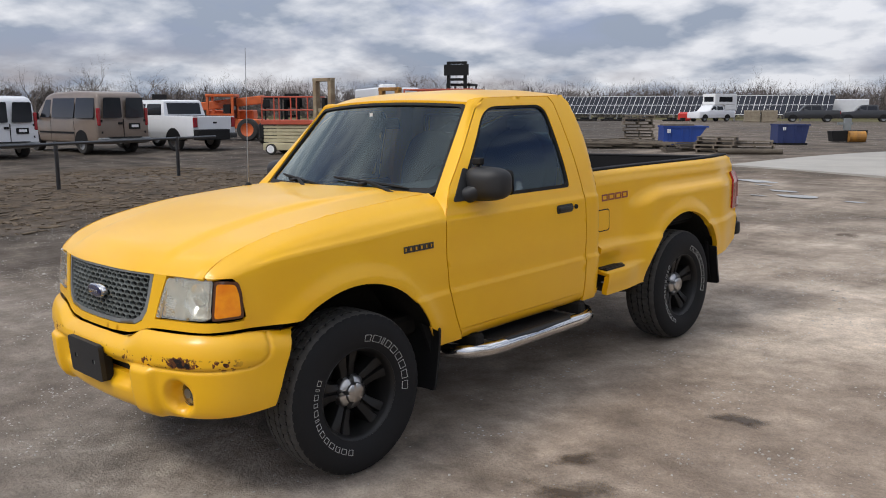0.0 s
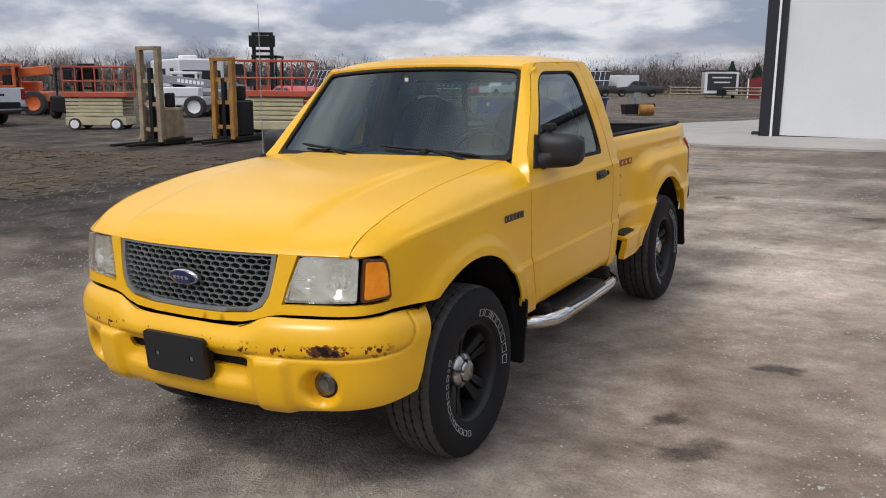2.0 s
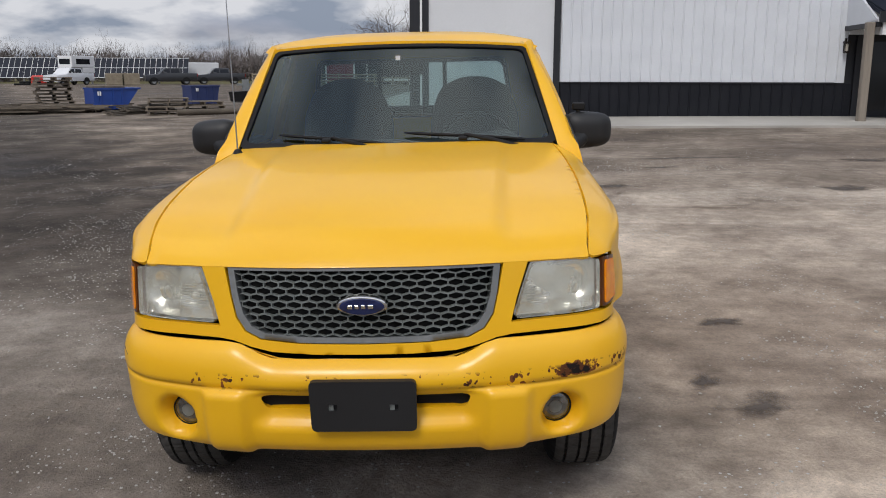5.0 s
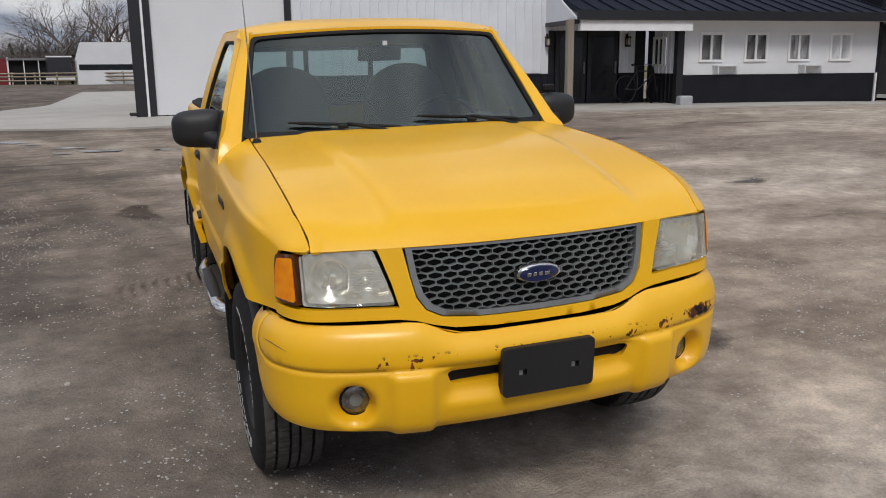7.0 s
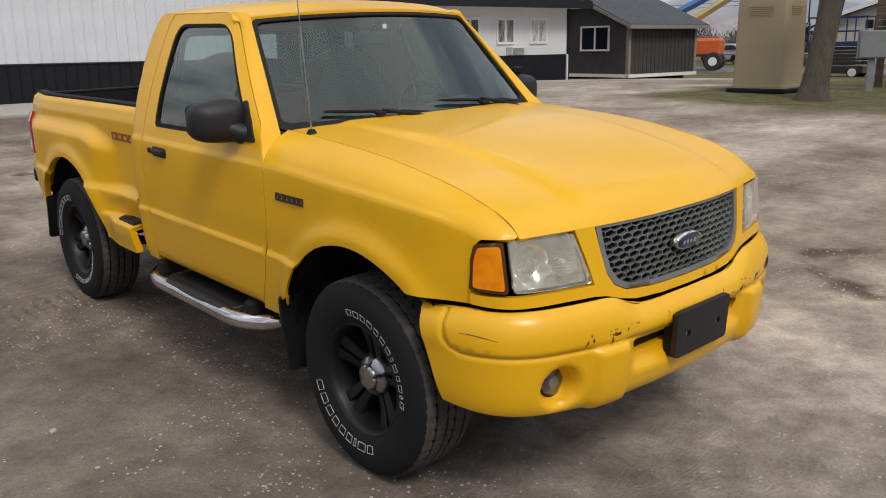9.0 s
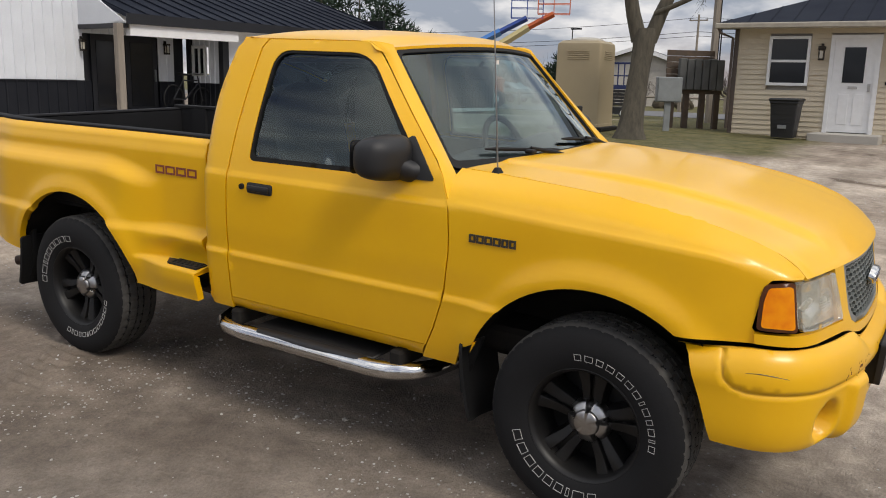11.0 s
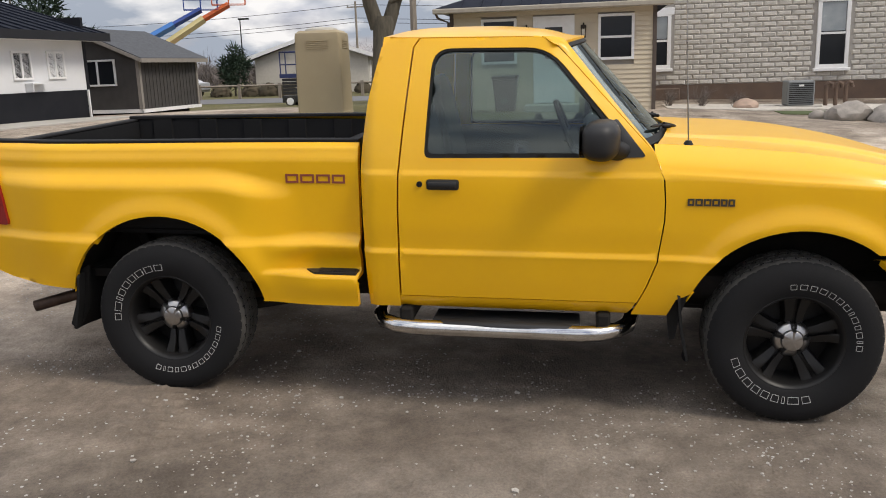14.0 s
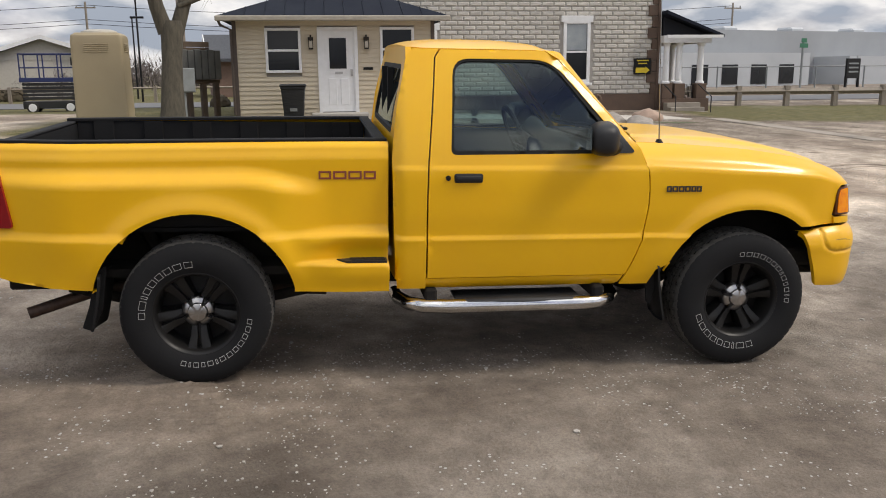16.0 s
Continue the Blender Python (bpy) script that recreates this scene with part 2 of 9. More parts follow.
SEAT_CLOTH = surface("dark_grey_seat_cloth", (0.06, 0.06, 0.063), 0.9, grain=260, bump=0.1)
SHIELD_GLASS = glass("windscreen_glass", (0.43, 0.57, 0.59), .015, .005, 1.35)
DOOR_GLASS = glass("door_glass", (0.48, 0.61, 0.60))
BACK_GLASS = glass("back_glass", (0.55, 0.62, 0.6))
RED_LENS = surface("red_tail_lens", (0.32, 0.008, 0.012), 0.12, coat=0.6, second=(0.24, 0.005, 0.01))
CLEAR_LENS = surface("frosted_white_lens", (0.75, 0.72, 0.68), 0.2, coat=0.4)
AMBER = surface("amber_lens", (1.0, 0.36, 0.002), 0.2, second=(0.85, 0.20, 0.001), scale=16, grain=50, coat=0.3)
AMBER_RIM = surface("dark_amber_rim", (0.11, 0.03, 0.006), 0.3, second=(0.06, 0.018, 0.005), coat=0.3)
FLUTE = surface("lamp_flute_plastic", (0.42, 0.42, 0.39), 0.45, second=(0.34, 0.34, 0.31))
LAMP_BODY = surface("silver_lamp_reflector", (0.80, 0.80, 0.76), 0.22, 0.85, (0.66, 0.66, 0.62), 7, 60, bump=0.05)
LAMP_BRIGHT = surface("lamp_reflector_bowl", (0.70, 0.70, 0.67), 0.38, 0.6, (0.6, 0.6, 0.57), 12, 50)
LAMP_GLASS = glass("hazed_lamp_glass", (0.93, 0.93, 0.89), 0.05, .26, 1.4, (.80, .80, .70), (1, 1, 1))
BLUE_OVAL = surface("dark_blue_enamel", (0.008, 0.018, 0.09), 0.25, coat=0.6)
RED_MARK = surface("dark_red_decal", (0.27, 0.05, 0.03), 0.45, second=(0.22, 0.06, 0.04))
DARK_MARK = surface("charcoal_badge", (0.035, 0.03, 0.028), 0.4, second=(0.05, 0.04, 0.03))
# flat black that stands in for the shade inside openings
RECESS_SHADE = surface("black_void", (0.006, 0.006, 0.006), 0.9)

# ---- geometry helpers ----
from mathutils.geometry import delaunay_2d_cdt


def part(name, bm, mat, parent, label="", smooth=False, kind=""):
    """Links a bmesh as one mesh object under a thing or a part."""
    me = bpy.data.meshes.new(name)
    bm.normal_update()
    bm.to_mesh(me)
    bm.free()
    for m in mat if isinstance(mat, (list, tuple)) else [mat]:
        me.materials.append(m)
    if smooth:
        me.shade_smooth()
        if smooth != "all":
            me.set_sharp_from_angle(angle=radians(38 if smooth is True else smooth))
    ob = new(name, me)
    ob.parent = parent
    return tagged(ob, label, "", "", kind)


def thing(name, m, label, category, group="", kind=""):
    """The Empty at a thing's base, which carries its parts."""
    ob = new(name)
    ob.empty_display_size = 0.2
    ob.matrix_world = m
    return tagged(ob, label, category, group, kind)


def bm_new():
    return bmesh.new()


def add_box(bm, x0, x1, y0, y1, z0, z1, bevel=0.0, m=None, seg=1):
    r = bmesh.ops.create_cube(bm, size=1)
    vs = r["verts"]
    for v in vs:
        v.co = Vector((x0 + (v.co.x + 0.5) * (x1 - x0), y0 + (v.co.y + 0.5) * (y1 - y0), z0 + (v.co.z + 0.5) * (z1 - z0)))
    if bevel:
        es = list({e for v in vs for e in v.link_edges})
        r = bmesh.ops.bevel(bm, geom=es, offset=bevel, segments=seg, profile=0.5, affect="EDGES")
        vs = list({v for f in r["faces"] for v in f.verts} | {v for v in vs if v.is_valid})
    if m is not None:
        bmesh.ops.transform(bm, matrix=m, verts=vs)
    return vs


def add_cyl(bm, p0, p1, r0, r1=None, n=16, caps=True):
    """A tapered round bar between two points."""
    p0, p1 = Vector(p0), Vector(p1)
    r1 = r0 if r1 is None else r1
    d = p1 - p0
    q = d.to_track_quat("Z", "Y")
    a, b = [], []
    for i in range(n):
        c = Vector((math.cos(2 * math.pi * i / n), math.sin(2 * math.pi * i / n), 0))
        a.append(bm.verts.new(p0 + q @ (c * r0)))
        b.append(bm.verts.new(p1 + q @ (c * r1)))
    for i in range(n):
        bm.faces.new((a[i], a[(i + 1) % n], b[(i + 1) % n], b[i]))
    if caps:
        bm.faces.new(a[::-1]); bm.faces.new(b)


def add_tube(bm, pts, r, n=10, caps=True, flat=1.0):
    """A bent round bar along points; r may be a list."""
    pts = [Vector(p) for p in pts]
    rs = r if isinstance(r, (list, tuple)) else [r] * len(pts)
    rings = []
    side = None
    for i, p in enumerate(pts):
        d = (pts[min(i + 1, len(pts) - 1)] - pts[max(i - 1, 0)]).normalized()
        if side is None:
            side = d.cross(Vector((0, 0, 1)))
            if side.length < 0.1:
                side = d.cross(Vector((0, 1, 0)))
        side = (side - d * side.dot(d)).normalized()
        other = d.cross(side)
        rings.append([bm.verts.new(p + (side * math.cos(2 * math.pi * k / n) + other * math.sin(2 * math.pi * k / n) * flat) * rs[i]) for k in range(n)])
    for a, b in zip(rings, rings[1:]):
        for k in range(n):
            bm.faces.new((a[k], a[(k + 1) % n], b[(k + 1) % n], b[k]))
    if caps:
        bm.faces.new(rings[0][::-1]); bm.faces.new(rings[-1])


def add_lathe(bm, profile, m=None, n=48, close=False):
    """Turns (radius, height) pairs about the z axis."""
    m = m or Matrix()
    rings = [[bm.verts.new(m @ Vector((r * math.cos(2 * math.pi * k / n), r * math.sin(2 * math.pi * k / n), h))) for k in range(n)] if r > 1e-5 else [bm.verts.new(m @ Vector((0, 0, h)))] for r, h in profile]
    pairs = list(zip(rings, rings[1:])) + ([(rings[-1], rings[0])] if close else [])
    for a, b in pairs:
        for k in range(n):
            k2 = (k + 1) % n
            if len(a) == 1 and len(b) == 1:
                continue
            if len(a) == 1:
                bm.faces.new((a[0], b[k2], b[k]))
            elif len(b) == 1:
                bm.faces.new((a[k], a[k2], b[0]))
            else:
                bm.faces.new((a[k], a[k2], b[k2], b[k]))


def add_prism(bm, poly, axis, a, b):
    """A flat outline pushed along an axis. axis 'x': outline in (y, z); 'y': in (x, z); 'z': in (x, y)."""
    def at(p, d):
        return {"x": (d, p[0], p[1]), "y": (p[0], d, p[1]), "z": (p[0], p[1], d)}[axis]
    lo = [bm.verts.new(at(p, a)) for p in poly]
    hi = [bm.verts.new(at(p, b)) for p in poly]
    n = len(poly)
    fs = [bm.faces.new((lo[i], lo[(i + 1) % n], hi[(i + 1) % n], hi[i])) for i in range(n)]
    fs += [bm.faces.new(lo[::-1]), bm.faces.new(hi)]
    bmesh.ops.recalc_face_normals(bm, faces=fs)
    return lo + hi


def spl(xs, ys):
    """A smooth curve through the points that does not overshoot (monotone cubic)."""
    xs, ys = np.array(xs, float), np.array(ys, float)
    h, dlt = np.diff(xs), np.diff(ys) / np.diff(xs)
    mm = np.zeros(len(xs))
    mm[0], mm[-1] = dlt[0], dlt[-1]
    for i in range(1, len(xs) - 1):
        if dlt[i - 1] * dlt[i] > 0:
            w1, w2 = 2 * h[i] + h[i - 1], h[i] + 2 * h[i - 1]
            mm[i] = (w1 + w2) / (w1 / dlt[i - 1] + w2 / dlt[i])

    def f(x):
        x = min(max(x, xs[0]), xs[-1])
        i = min(int(np.searchsorted(xs, x, "right")) - 1, len(xs) - 2)
        t = (x - xs[i]) / h[i]
        return float(ys[i] * (1 + 2 * t) * (1 - t) ** 2 + mm[i] * h[i] * t * (1 - t) ** 2 + ys[i + 1] * t * t * (3 - 2 * t) + mm[i + 1] * h[i] * t * t * (t - 1))
    return f


def ss(a, b, x):
    """Smooth step from 0 at a to 1 at b."""
    t = min(max((x - a) / (b - a), 0.0), 1.0)
    return t * t * (3 - 2 * t)


def inside(poly, x, y):
    c, n = False, len(poly)
    for i in range(n):
        (x0, y0), (x1, y1) = poly[i], poly[i - 1]
        if (y0 > y) != (y1 > y) and x < (x1 - x0) * (y - y0) / (y1 - y0) + x0:
            c = not c
    return c


def rounded(poly, r, n=5):
    """The outline with its corners rounded; r: one radius or one for each corner."""
    out, k = [], len(poly)
    for i in range(k):
        p, a, b = Vector(poly[i]), Vector(poly[i - 1]), Vector(poly[(i + 1) % k])
        ri = r[i] if isinstance(r, (list, tuple)) else r
        u, v = (a - p), (b - p)
        d = min(ri, u.length * 0.45, v.length * 0.45)
        if d < 1e-4:
            out.append(tuple(p)); continue
        s, e_ = p + u.normalized() * d, p + v.normalized() * d
        for j in range(n + 1):
            t = j / n
            q = s * (1 - t) ** 2 + p * 2 * t * (1 - t) + e_ * t * t
            out.append((q.x, q.y))
    return out


def dense(poly, step):
    out, k = [], len(poly)
    for i in range(k):
        (x0, y0), (x1, y1) = poly[i], poly[(i + 1) % k]
        m_ = max(1, int(math.ceil(math.hypot(x1 - x0, y1 - y0) / step)))
        out += [(x0 + (x1 - x0) * j / m_, y0 + (y1 - y0) * j / m_) for j in range(m_)]
    return out


def add_patch(bm, outline, f, step=0.03, holes=(), thick=0.015, flip=False, lines=(), back=None, extra=()):
    """A curved sheet: the outline in (u, v), with holes, laid by f(u, v) into space, with its edges turned inwards by thick."""
    loops = [dense(o, step) for o in (outline, *holes)]
    pts, edges = [], []
    for lp in loops:
        k = len(pts)
        pts += lp
        edges += [(k + i, k + (i + 1) % len(lp)) for i in range(len(lp))]
    rim = np.array(pts)
    us, vs_ = [p[0] for p in outline], [p[1] for p in outline]
    cand = []
    rows = int((max(vs_) - min(vs_)) / (step * 0.87)) + 2
    for j in range(rows):
        v = min(vs_) + (j + 0.5) * step * 0.87
        for i in range(int((max(us) - min(us)) / step) + 2):
            cand.append((min(us) + (i + (j % 2) * 0.5) * step, v))
    if lines:
        cand = [c for c in cand if min(abs(c[1] - v) for v in lines) > step * .45]
    if extra:
        ex = np.array(extra)
        cand = [c for c in cand if ((ex - np.array(c)) ** 2).sum(1).min() > (step * .7) ** 2]
    for v in lines:
        cand += [(min(us) + i * step, v) for i in range(int((max(us) - min(us)) / step) + 2)]
    cand = np.array(cand)
    near = np.array([((rim - c) ** 2).sum(1).min() for c in cand]) > (0.45 * step) ** 2
    if extra:
        ex = [c for c in extra if ((rim - np.array(c)) ** 2).sum(1).min() > (step * .3) ** 2]
        cand, near = np.concatenate([cand, ex]), np.concatenate([near, np.ones(len(ex), bool)])
    cand = [tuple(c) for c in cand[near] if inside(loops[0], *c) and not any(inside(h, *c) for h in loops[1:])]
    vv, _, ff, *_ = delaunay_2d_cdt([Vector(p) for p in pts + cand], edges, [], 0, 1e-6)
    made = [bm.verts.new(f(p[0], p[1])) for p in vv]
    count = {}
    for t in ff:
        cx, cy = sum(vv[i][0] for i in t) / 3, sum(vv[i][1] for i in t) / 3
        if not inside(loops[0], cx, cy) or any(inside(h, cx, cy) for h in loops[1:]):
            continue
        t = t[::-1] if flip else t
        fc = bm.faces.new([made[i] for i in t])
        fc.smooth = True
        for a, b in zip(t, (*t[1:], t[0])):
            count.setdefault((min(a, b), max(a, b)), []).append((a, b))
    if thick:
        bm.normal_update()
        lows = {}
        for key, uses in count.items():
            if len(uses) == 1:
                a, b = uses[0]
                quad = []
                for i in (b, a):
                    quad.append(bm.verts.new(made[i].co))
                for i in (a, b):
                    d = back if back is not None else -made[i].normal
                    quad.append(bm.verts.new(made[i].co + Vector(d) * thick))
                bm.faces.new(quad)
    loose = [v for v in made if not v.link_faces]
    bmesh.ops.delete(bm, geom=loose, context="VERTS")


def along(pts):
    """A plan curve by arc length: returns at(s) -> (point, outward normal), s_of_x(x) and the length."""
    pts = [Vector(p) for p in pts]
    ss_ = [0.0]
    for a, b in zip(pts, pts[1:]):
        ss_.append(ss_[-1] + (b - a).length)
    fx, fy = spl(ss_, [p.x for p in pts]), spl(ss_, [p.y for p in pts])

    def at(s):
        sg, s = (1 if s >= 0 else -1), abs(s)
        p = Vector((fx(s), fy(s)))
        t = Vector((fx(s + 0.005) - fx(s - 0.005), fy(s + 0.005) - fy(s - 0.005)))
        if s < 0.006:
            t = Vector((1, 0))
        t.normalize()
        nrm = Vector((t.y, -t.x))
        return Vector((sg * p.x, p.y)), Vector((sg * nrm.x, nrm.y))

    def s_of(x):
        lo, hi = 0.0, ss_[-1]
        for _ in range(40):
            mid = (lo + hi) / 2
            lo, hi = (mid, hi) if fx(mid) < abs(x) else (lo, mid)
        return math.copysign(lo, x)
    return at, s_of, ss_[-1]

# ---- the pickup truck ----
TRUCK_AT = pose(0.0093, 0.0093, 0.0102, 1.366, -1.366, 0.606)
WB, HUB, ARCH = 2.832, 0.372, 0.482
truck = thing("pickup_truck", TRUCK_AT, "bright yellow pickup truck with black wheels and rust-chipped front bumper", "pickup truck")

side_x = spl([.36, .44, .50, .60, .70, .714, .724, .85, .97, 1.05, 1.066, 1.076, 1.12, 1.155, 1.24, 1.60, 1.66],
             [.775, .812, .829, .842, .852, .855, .843, .850, .850, .847, .845, .836, .828, .819, .797, .660, .630])
gap_z = spl([-.632, -.622, -.600, -.555, -.50, -.41, -.228, -.006, .24, .452, .62], [.966, .978, .998, 1.028, 1.053, 1.083, 1.120, 1.150, 1.168, 1.180, 1.186])
gap_x = spl([-.632, -.60, -.545, -.45, -.2, .3, .62], [.691, .694, .702, .711, .716, .709, .695])
crease_z = spl([-.65, -.55, -.51, -.47, -.36, .12, .55], [.967, .967, .976, .995, 1.02, 1.046, 1.07])
nose_in = spl([-.66, -.632, -.612, -.585, -.555, -.495, -.44, -.36, -.26, -.15, .1], [.21, .156, .120, .097, .080, .062, .042, .021, .009, .003, 0])


def fender_xyz(y, v):
    zs = crease_z(y)
    r = math.hypot(y, v - HUB)
    flare = 0.026 * math.exp(-((r - ARCH - 0.015) / 0.055) ** 2) if v < zs else 0
    x0 = side_x(min(v, zs)) - nose_in(y) + flare * ss(.42, .62, v)
    if v <= zs:
        return Vector((x0, y, v))
    t = (v - zs) / 0.2
    p0, p3 = Vector((x0, zs)), Vector((gap_x(y), gap_z(y)))
    h = p3.y - p0.y
    p1, p2 = Vector((x0 - .011, zs + .50 * h)), Vector((p3.x + min(.055, .45 * (x0 - p3.x)), p3.y - .026 * min(1, h / .06)))
    q = p0 * (1 - t) ** 3 + p1 * 3 * t * (1 - t) ** 2 + p2 * 3 * t * t * (1 - t) + p3 * t ** 3
    return Vector((q.x - .010 * ss(.03, .13, t) * (1 - t) * ss(-.52, -.40, y), y, q.y))


def door_front(v):
    """Where the door's sloping front edge lies at height v."""
    return float(np.interp(v, [1.06, 1.17, 1.535, 1.615, 1.636], [.575, .622, .965, 1.045, 1.10]))


def cab_xyz(y, v):
    """The cab side; the window frame turns inwards towards the windscreen."""
    turn = .018 * (1 - ss(0, .06, y - door_front(v))) * ss(1.17, 1.22, v) * (1 - ss(1.58, 1.64, v)) if v > 1.17 else 0
    return Vector((side_x(v) - turn, y, v))


def arch_pts(cy, r, a0, a1, n=18):
    return [(cy + r * math.cos(radians(a0 + (a1 - a0) * i / n)), HUB + r * math.sin(radians(a0 + (a1 - a0) * i / n))) for i in range(n + 1)]


def mirrored(f, sx):
    return (lambda u, v: Vector((sx * f(u, v).x, f(u, v).y, f(u, v).z)))


body = part("cab_floor", bm_new(), UNDER, truck)  # replaced below by its mesh
bm = bm_new()
add_box(bm, -.74, .74, .55, 1.84, .46, .52, .02)
add_box(bm, -.70, .70, -.60, .60, .50, .60, .02)
bm.to_mesh(body.data); bm.free()

DOOR = [(1.700, .512), (1.702, .90), (1.698, 1.07), (1.652, 1.60), (1.625, 1.636), (1.10, 1.638), (1.045, 1.615), (.965, 1.535), (.622, 1.17), (.575, 1.06), (.566, .96), (.566, .88), (.588, .70), (.628, .585), (.662, .512)]
WINDOW = rounded([(1.568, 1.594), (1.590, 1.132), (.668, 1.142), (1.062, 1.594)], [.085, .03, .03, .10])
WINDOW_IN = rounded([(1.557, 1.583), (1.577, 1.150), (.718, 1.158), (1.069, 1.583)], [.078, .03, .02, .09])

for sx in (1, -1):
    fl = sx < 0
    # front fender
    bm = bm_new()
    out = [(.682, .455), (.656, .512), (.622, .585), (.582, .70), (.560, .88), (.560, .96), (.568, 1.05), (.590, 1.10), (.606, 1.15), (.606, crease_z(.606) + .2)]
    out += [(y, crease_z(y) + .2) for y in (.5, .4, .3, .2, .1, 0, -.1, -.2, -.3, -.4, -.45, -.5, -.55, -.58, -.60, -.626)]
    out += [(-.626, .968), (-.60, .967), (-.565, .966), (-.548, .963), (-.536, .950), (-.527, .92), (-.516, .86), (-.508, .806), (-.520, .793), (-.557, .789), (-.557, .757), (-.292, .755)]
    out += arch_pts(0, ARCH, 127, -1, 26)[1:-4]
    out += [(.428, .575), (.50, .535), (.533, .455)]
    add_patch(bm, out, mirrored(fender_xyz, sx), .022, extra=[(.56 - 1.06 * i / 52, crease_z(.56 - 1.06 * i / 52) + d_) for i in range(1, 50) for d_ in (-.012, .005, .015, .027, .042)], thick=.012, flip=fl, lines=(.702, .714, .724, .738))
    part("front_fender", bm, YELLOW, truck, smooth=False)
    # door with window frame
    bm = bm_new()
    add_patch(bm, DOOR, mirrored(cab_xyz, sx), .03, holes=[WINDOW], thick=.03, flip=fl, lines=(.702, .714, .724, .738, 1.054, 1.066, 1.076, 1.088))
    door = part("door", bm, YELLOW, truck)
    bm = bm_new()
    add_patch(bm, WINDOW, lambda y, v: Vector((sx * (cab_xyz(y, v).x - .004), y, v)), .03, holes=[WINDOW_IN], thick=.03, flip=fl)
    part("window_seal", bm, SEAL, door, "black rubber window seal")
    bm = bm_new()
    add_patch(bm, WINDOW_IN, lambda y, v: Vector((sx * (side_x(v) - .014), y, v)), .05, thick=0, flip=fl)
    g = part("side_window", bm, DOOR_GLASS, door, "tinted side glass")
    g.visible_shadow = False
    # door handle: recessed cup, black pull and lock
    bm = bm_new()
    add_box(bm, .838, .857, 1.432, 1.577, .996, 1.044, .012, Matrix.Diagonal((sx, 1, 1, 1)), 2)
    add_box(bm, .852, .867, 1.442, 1.567, 1.008, 1.034, .008, Matrix.Diagonal((sx, 1, 1, 1)), 2)
    part("handle", bm, BLACK_PLASTIC, door, "black plastic door handle", True)
    bm = bm_new()
    add_cyl(bm, (sx * .840, 1.606, 1.022), (sx * .858, 1.606, 1.022), .014, .012, 16)
    add_cyl(bm, (sx * .857, 1.606, 1.022), (sx * .860, 1.606, 1.022), .005, .005, 8)
    part("door_lock", bm, SEAL, door)
    # inner door trim
    bm = bm_new()
    add_box(bm, .735, .79, .70, 1.66, .56, 1.13, .03, Matrix.Diagonal((sx, 1, 1, 1)), 2)
    part("inner_trim", bm, CABIN, door, smooth=True)
    # cab corner behind the door
    bm = bm_new()
    out = [(1.852, .455), (1.868, .716), (1.878, 1.10), (1.872, 1.19), (1.852, 1.36), (1.80, 1.60), (1.765, 1.638), (1.634, 1.639), (1.660, 1.60), (1.706, 1.07), (1.710, .90), (1.708, .455)]
    add_patch(bm, out[::-1], lambda y, v: Vector((sx * (side_x(v) - .05 * ss(1.80, 1.90, y) ** 2), y, v)), .03, thick=.04, flip=fl, lines=(.702, .714, .724, .738, 1.054, 1.066, 1.076, 1.088))
    part("cab_corner", bm, YELLOW, truck)
    # A-pillar
    bm = bm_new()

    def pillar(u, v):
        z = 1.160 + (1.640 - 1.160) * u
        a = Vector((0, door_front(z) - .005, z))
        a.x = cab_xyz(a.y, z).x - .002
        b = Vector((.722 + (.606 - .722) * u, .628 + (1.000 - .628) * u, 1.182 + (1.628 - 1.182) * u))
        q = a * (1 - v) + b * v + Vector((.003, -.001, .004)) * math.sin(math.pi * v)
        return Vector((sx * q.x, q.y, q.z))
    add_patch(bm, [(-.16, 0), (1, 0), (1, 1), (-.16, 1)], pillar, .06, thick=.02, flip=fl)
    part("windscreen_pillar", bm, YELLOW, truck)
    # sill under the door
    bm = bm_new()
    add_patch(bm, [(.700, .448), (1.846, .448), (1.846, .508), (.668, .508)], lambda y, v: Vector((sx * (side_x(v) - .004 - 1.2 * max(0, .475 - v)), y, v)), .03, thick=.06, flip=fl)
    part("sill", bm, YELLOW, truck)
    # chrome side step bar with black tread pad
    bar = thing("side_step", Matrix(), "", "")
    bar.parent = truck
    bm = bm_new()
    ys = [1.84, 1.83, 1.79, 1.72, 1.6, 1.2, .9, .82, .74, .69, .665]
    xs = [.58, .70, .79, .845, .865, .865, .865, .85, .80, .72, .58]
    add_tube(bm, [(sx * x, y, .372) for x, y in zip(xs, ys)], .036, 16)
    part("step_tube", bm, CHROME, bar, "polished chrome side step tube", "all")
    bm = bm_new()
    add_tube(bm, [(sx * .860, y, .394) for y in (1.56, 1.50, 1.2, .96, .86)], [.004, .030, .034, .030, .004], 14, flat=.62)
    add_box(bm, .68, .85, .90, 1.56, .395, .407, .006, Matrix.Diagonal((sx, 1, 1, 1)))
    part("tread_pad", bm, BLACK_PLASTIC, bar, "black ribbed tread pad", True)
    for y in (.80, 1.68):
        bm = bm_new()
        add_box(bm, .55, .84, y - .03, y + .03, .385, .455, .01, Matrix.Diagonal((sx, 1, 1, 1)))
        part("bracket", bm, UNDER, bar)
    # door mirror
    bm = bm_new()
    n1, n2 = 20, 28
    grid = []
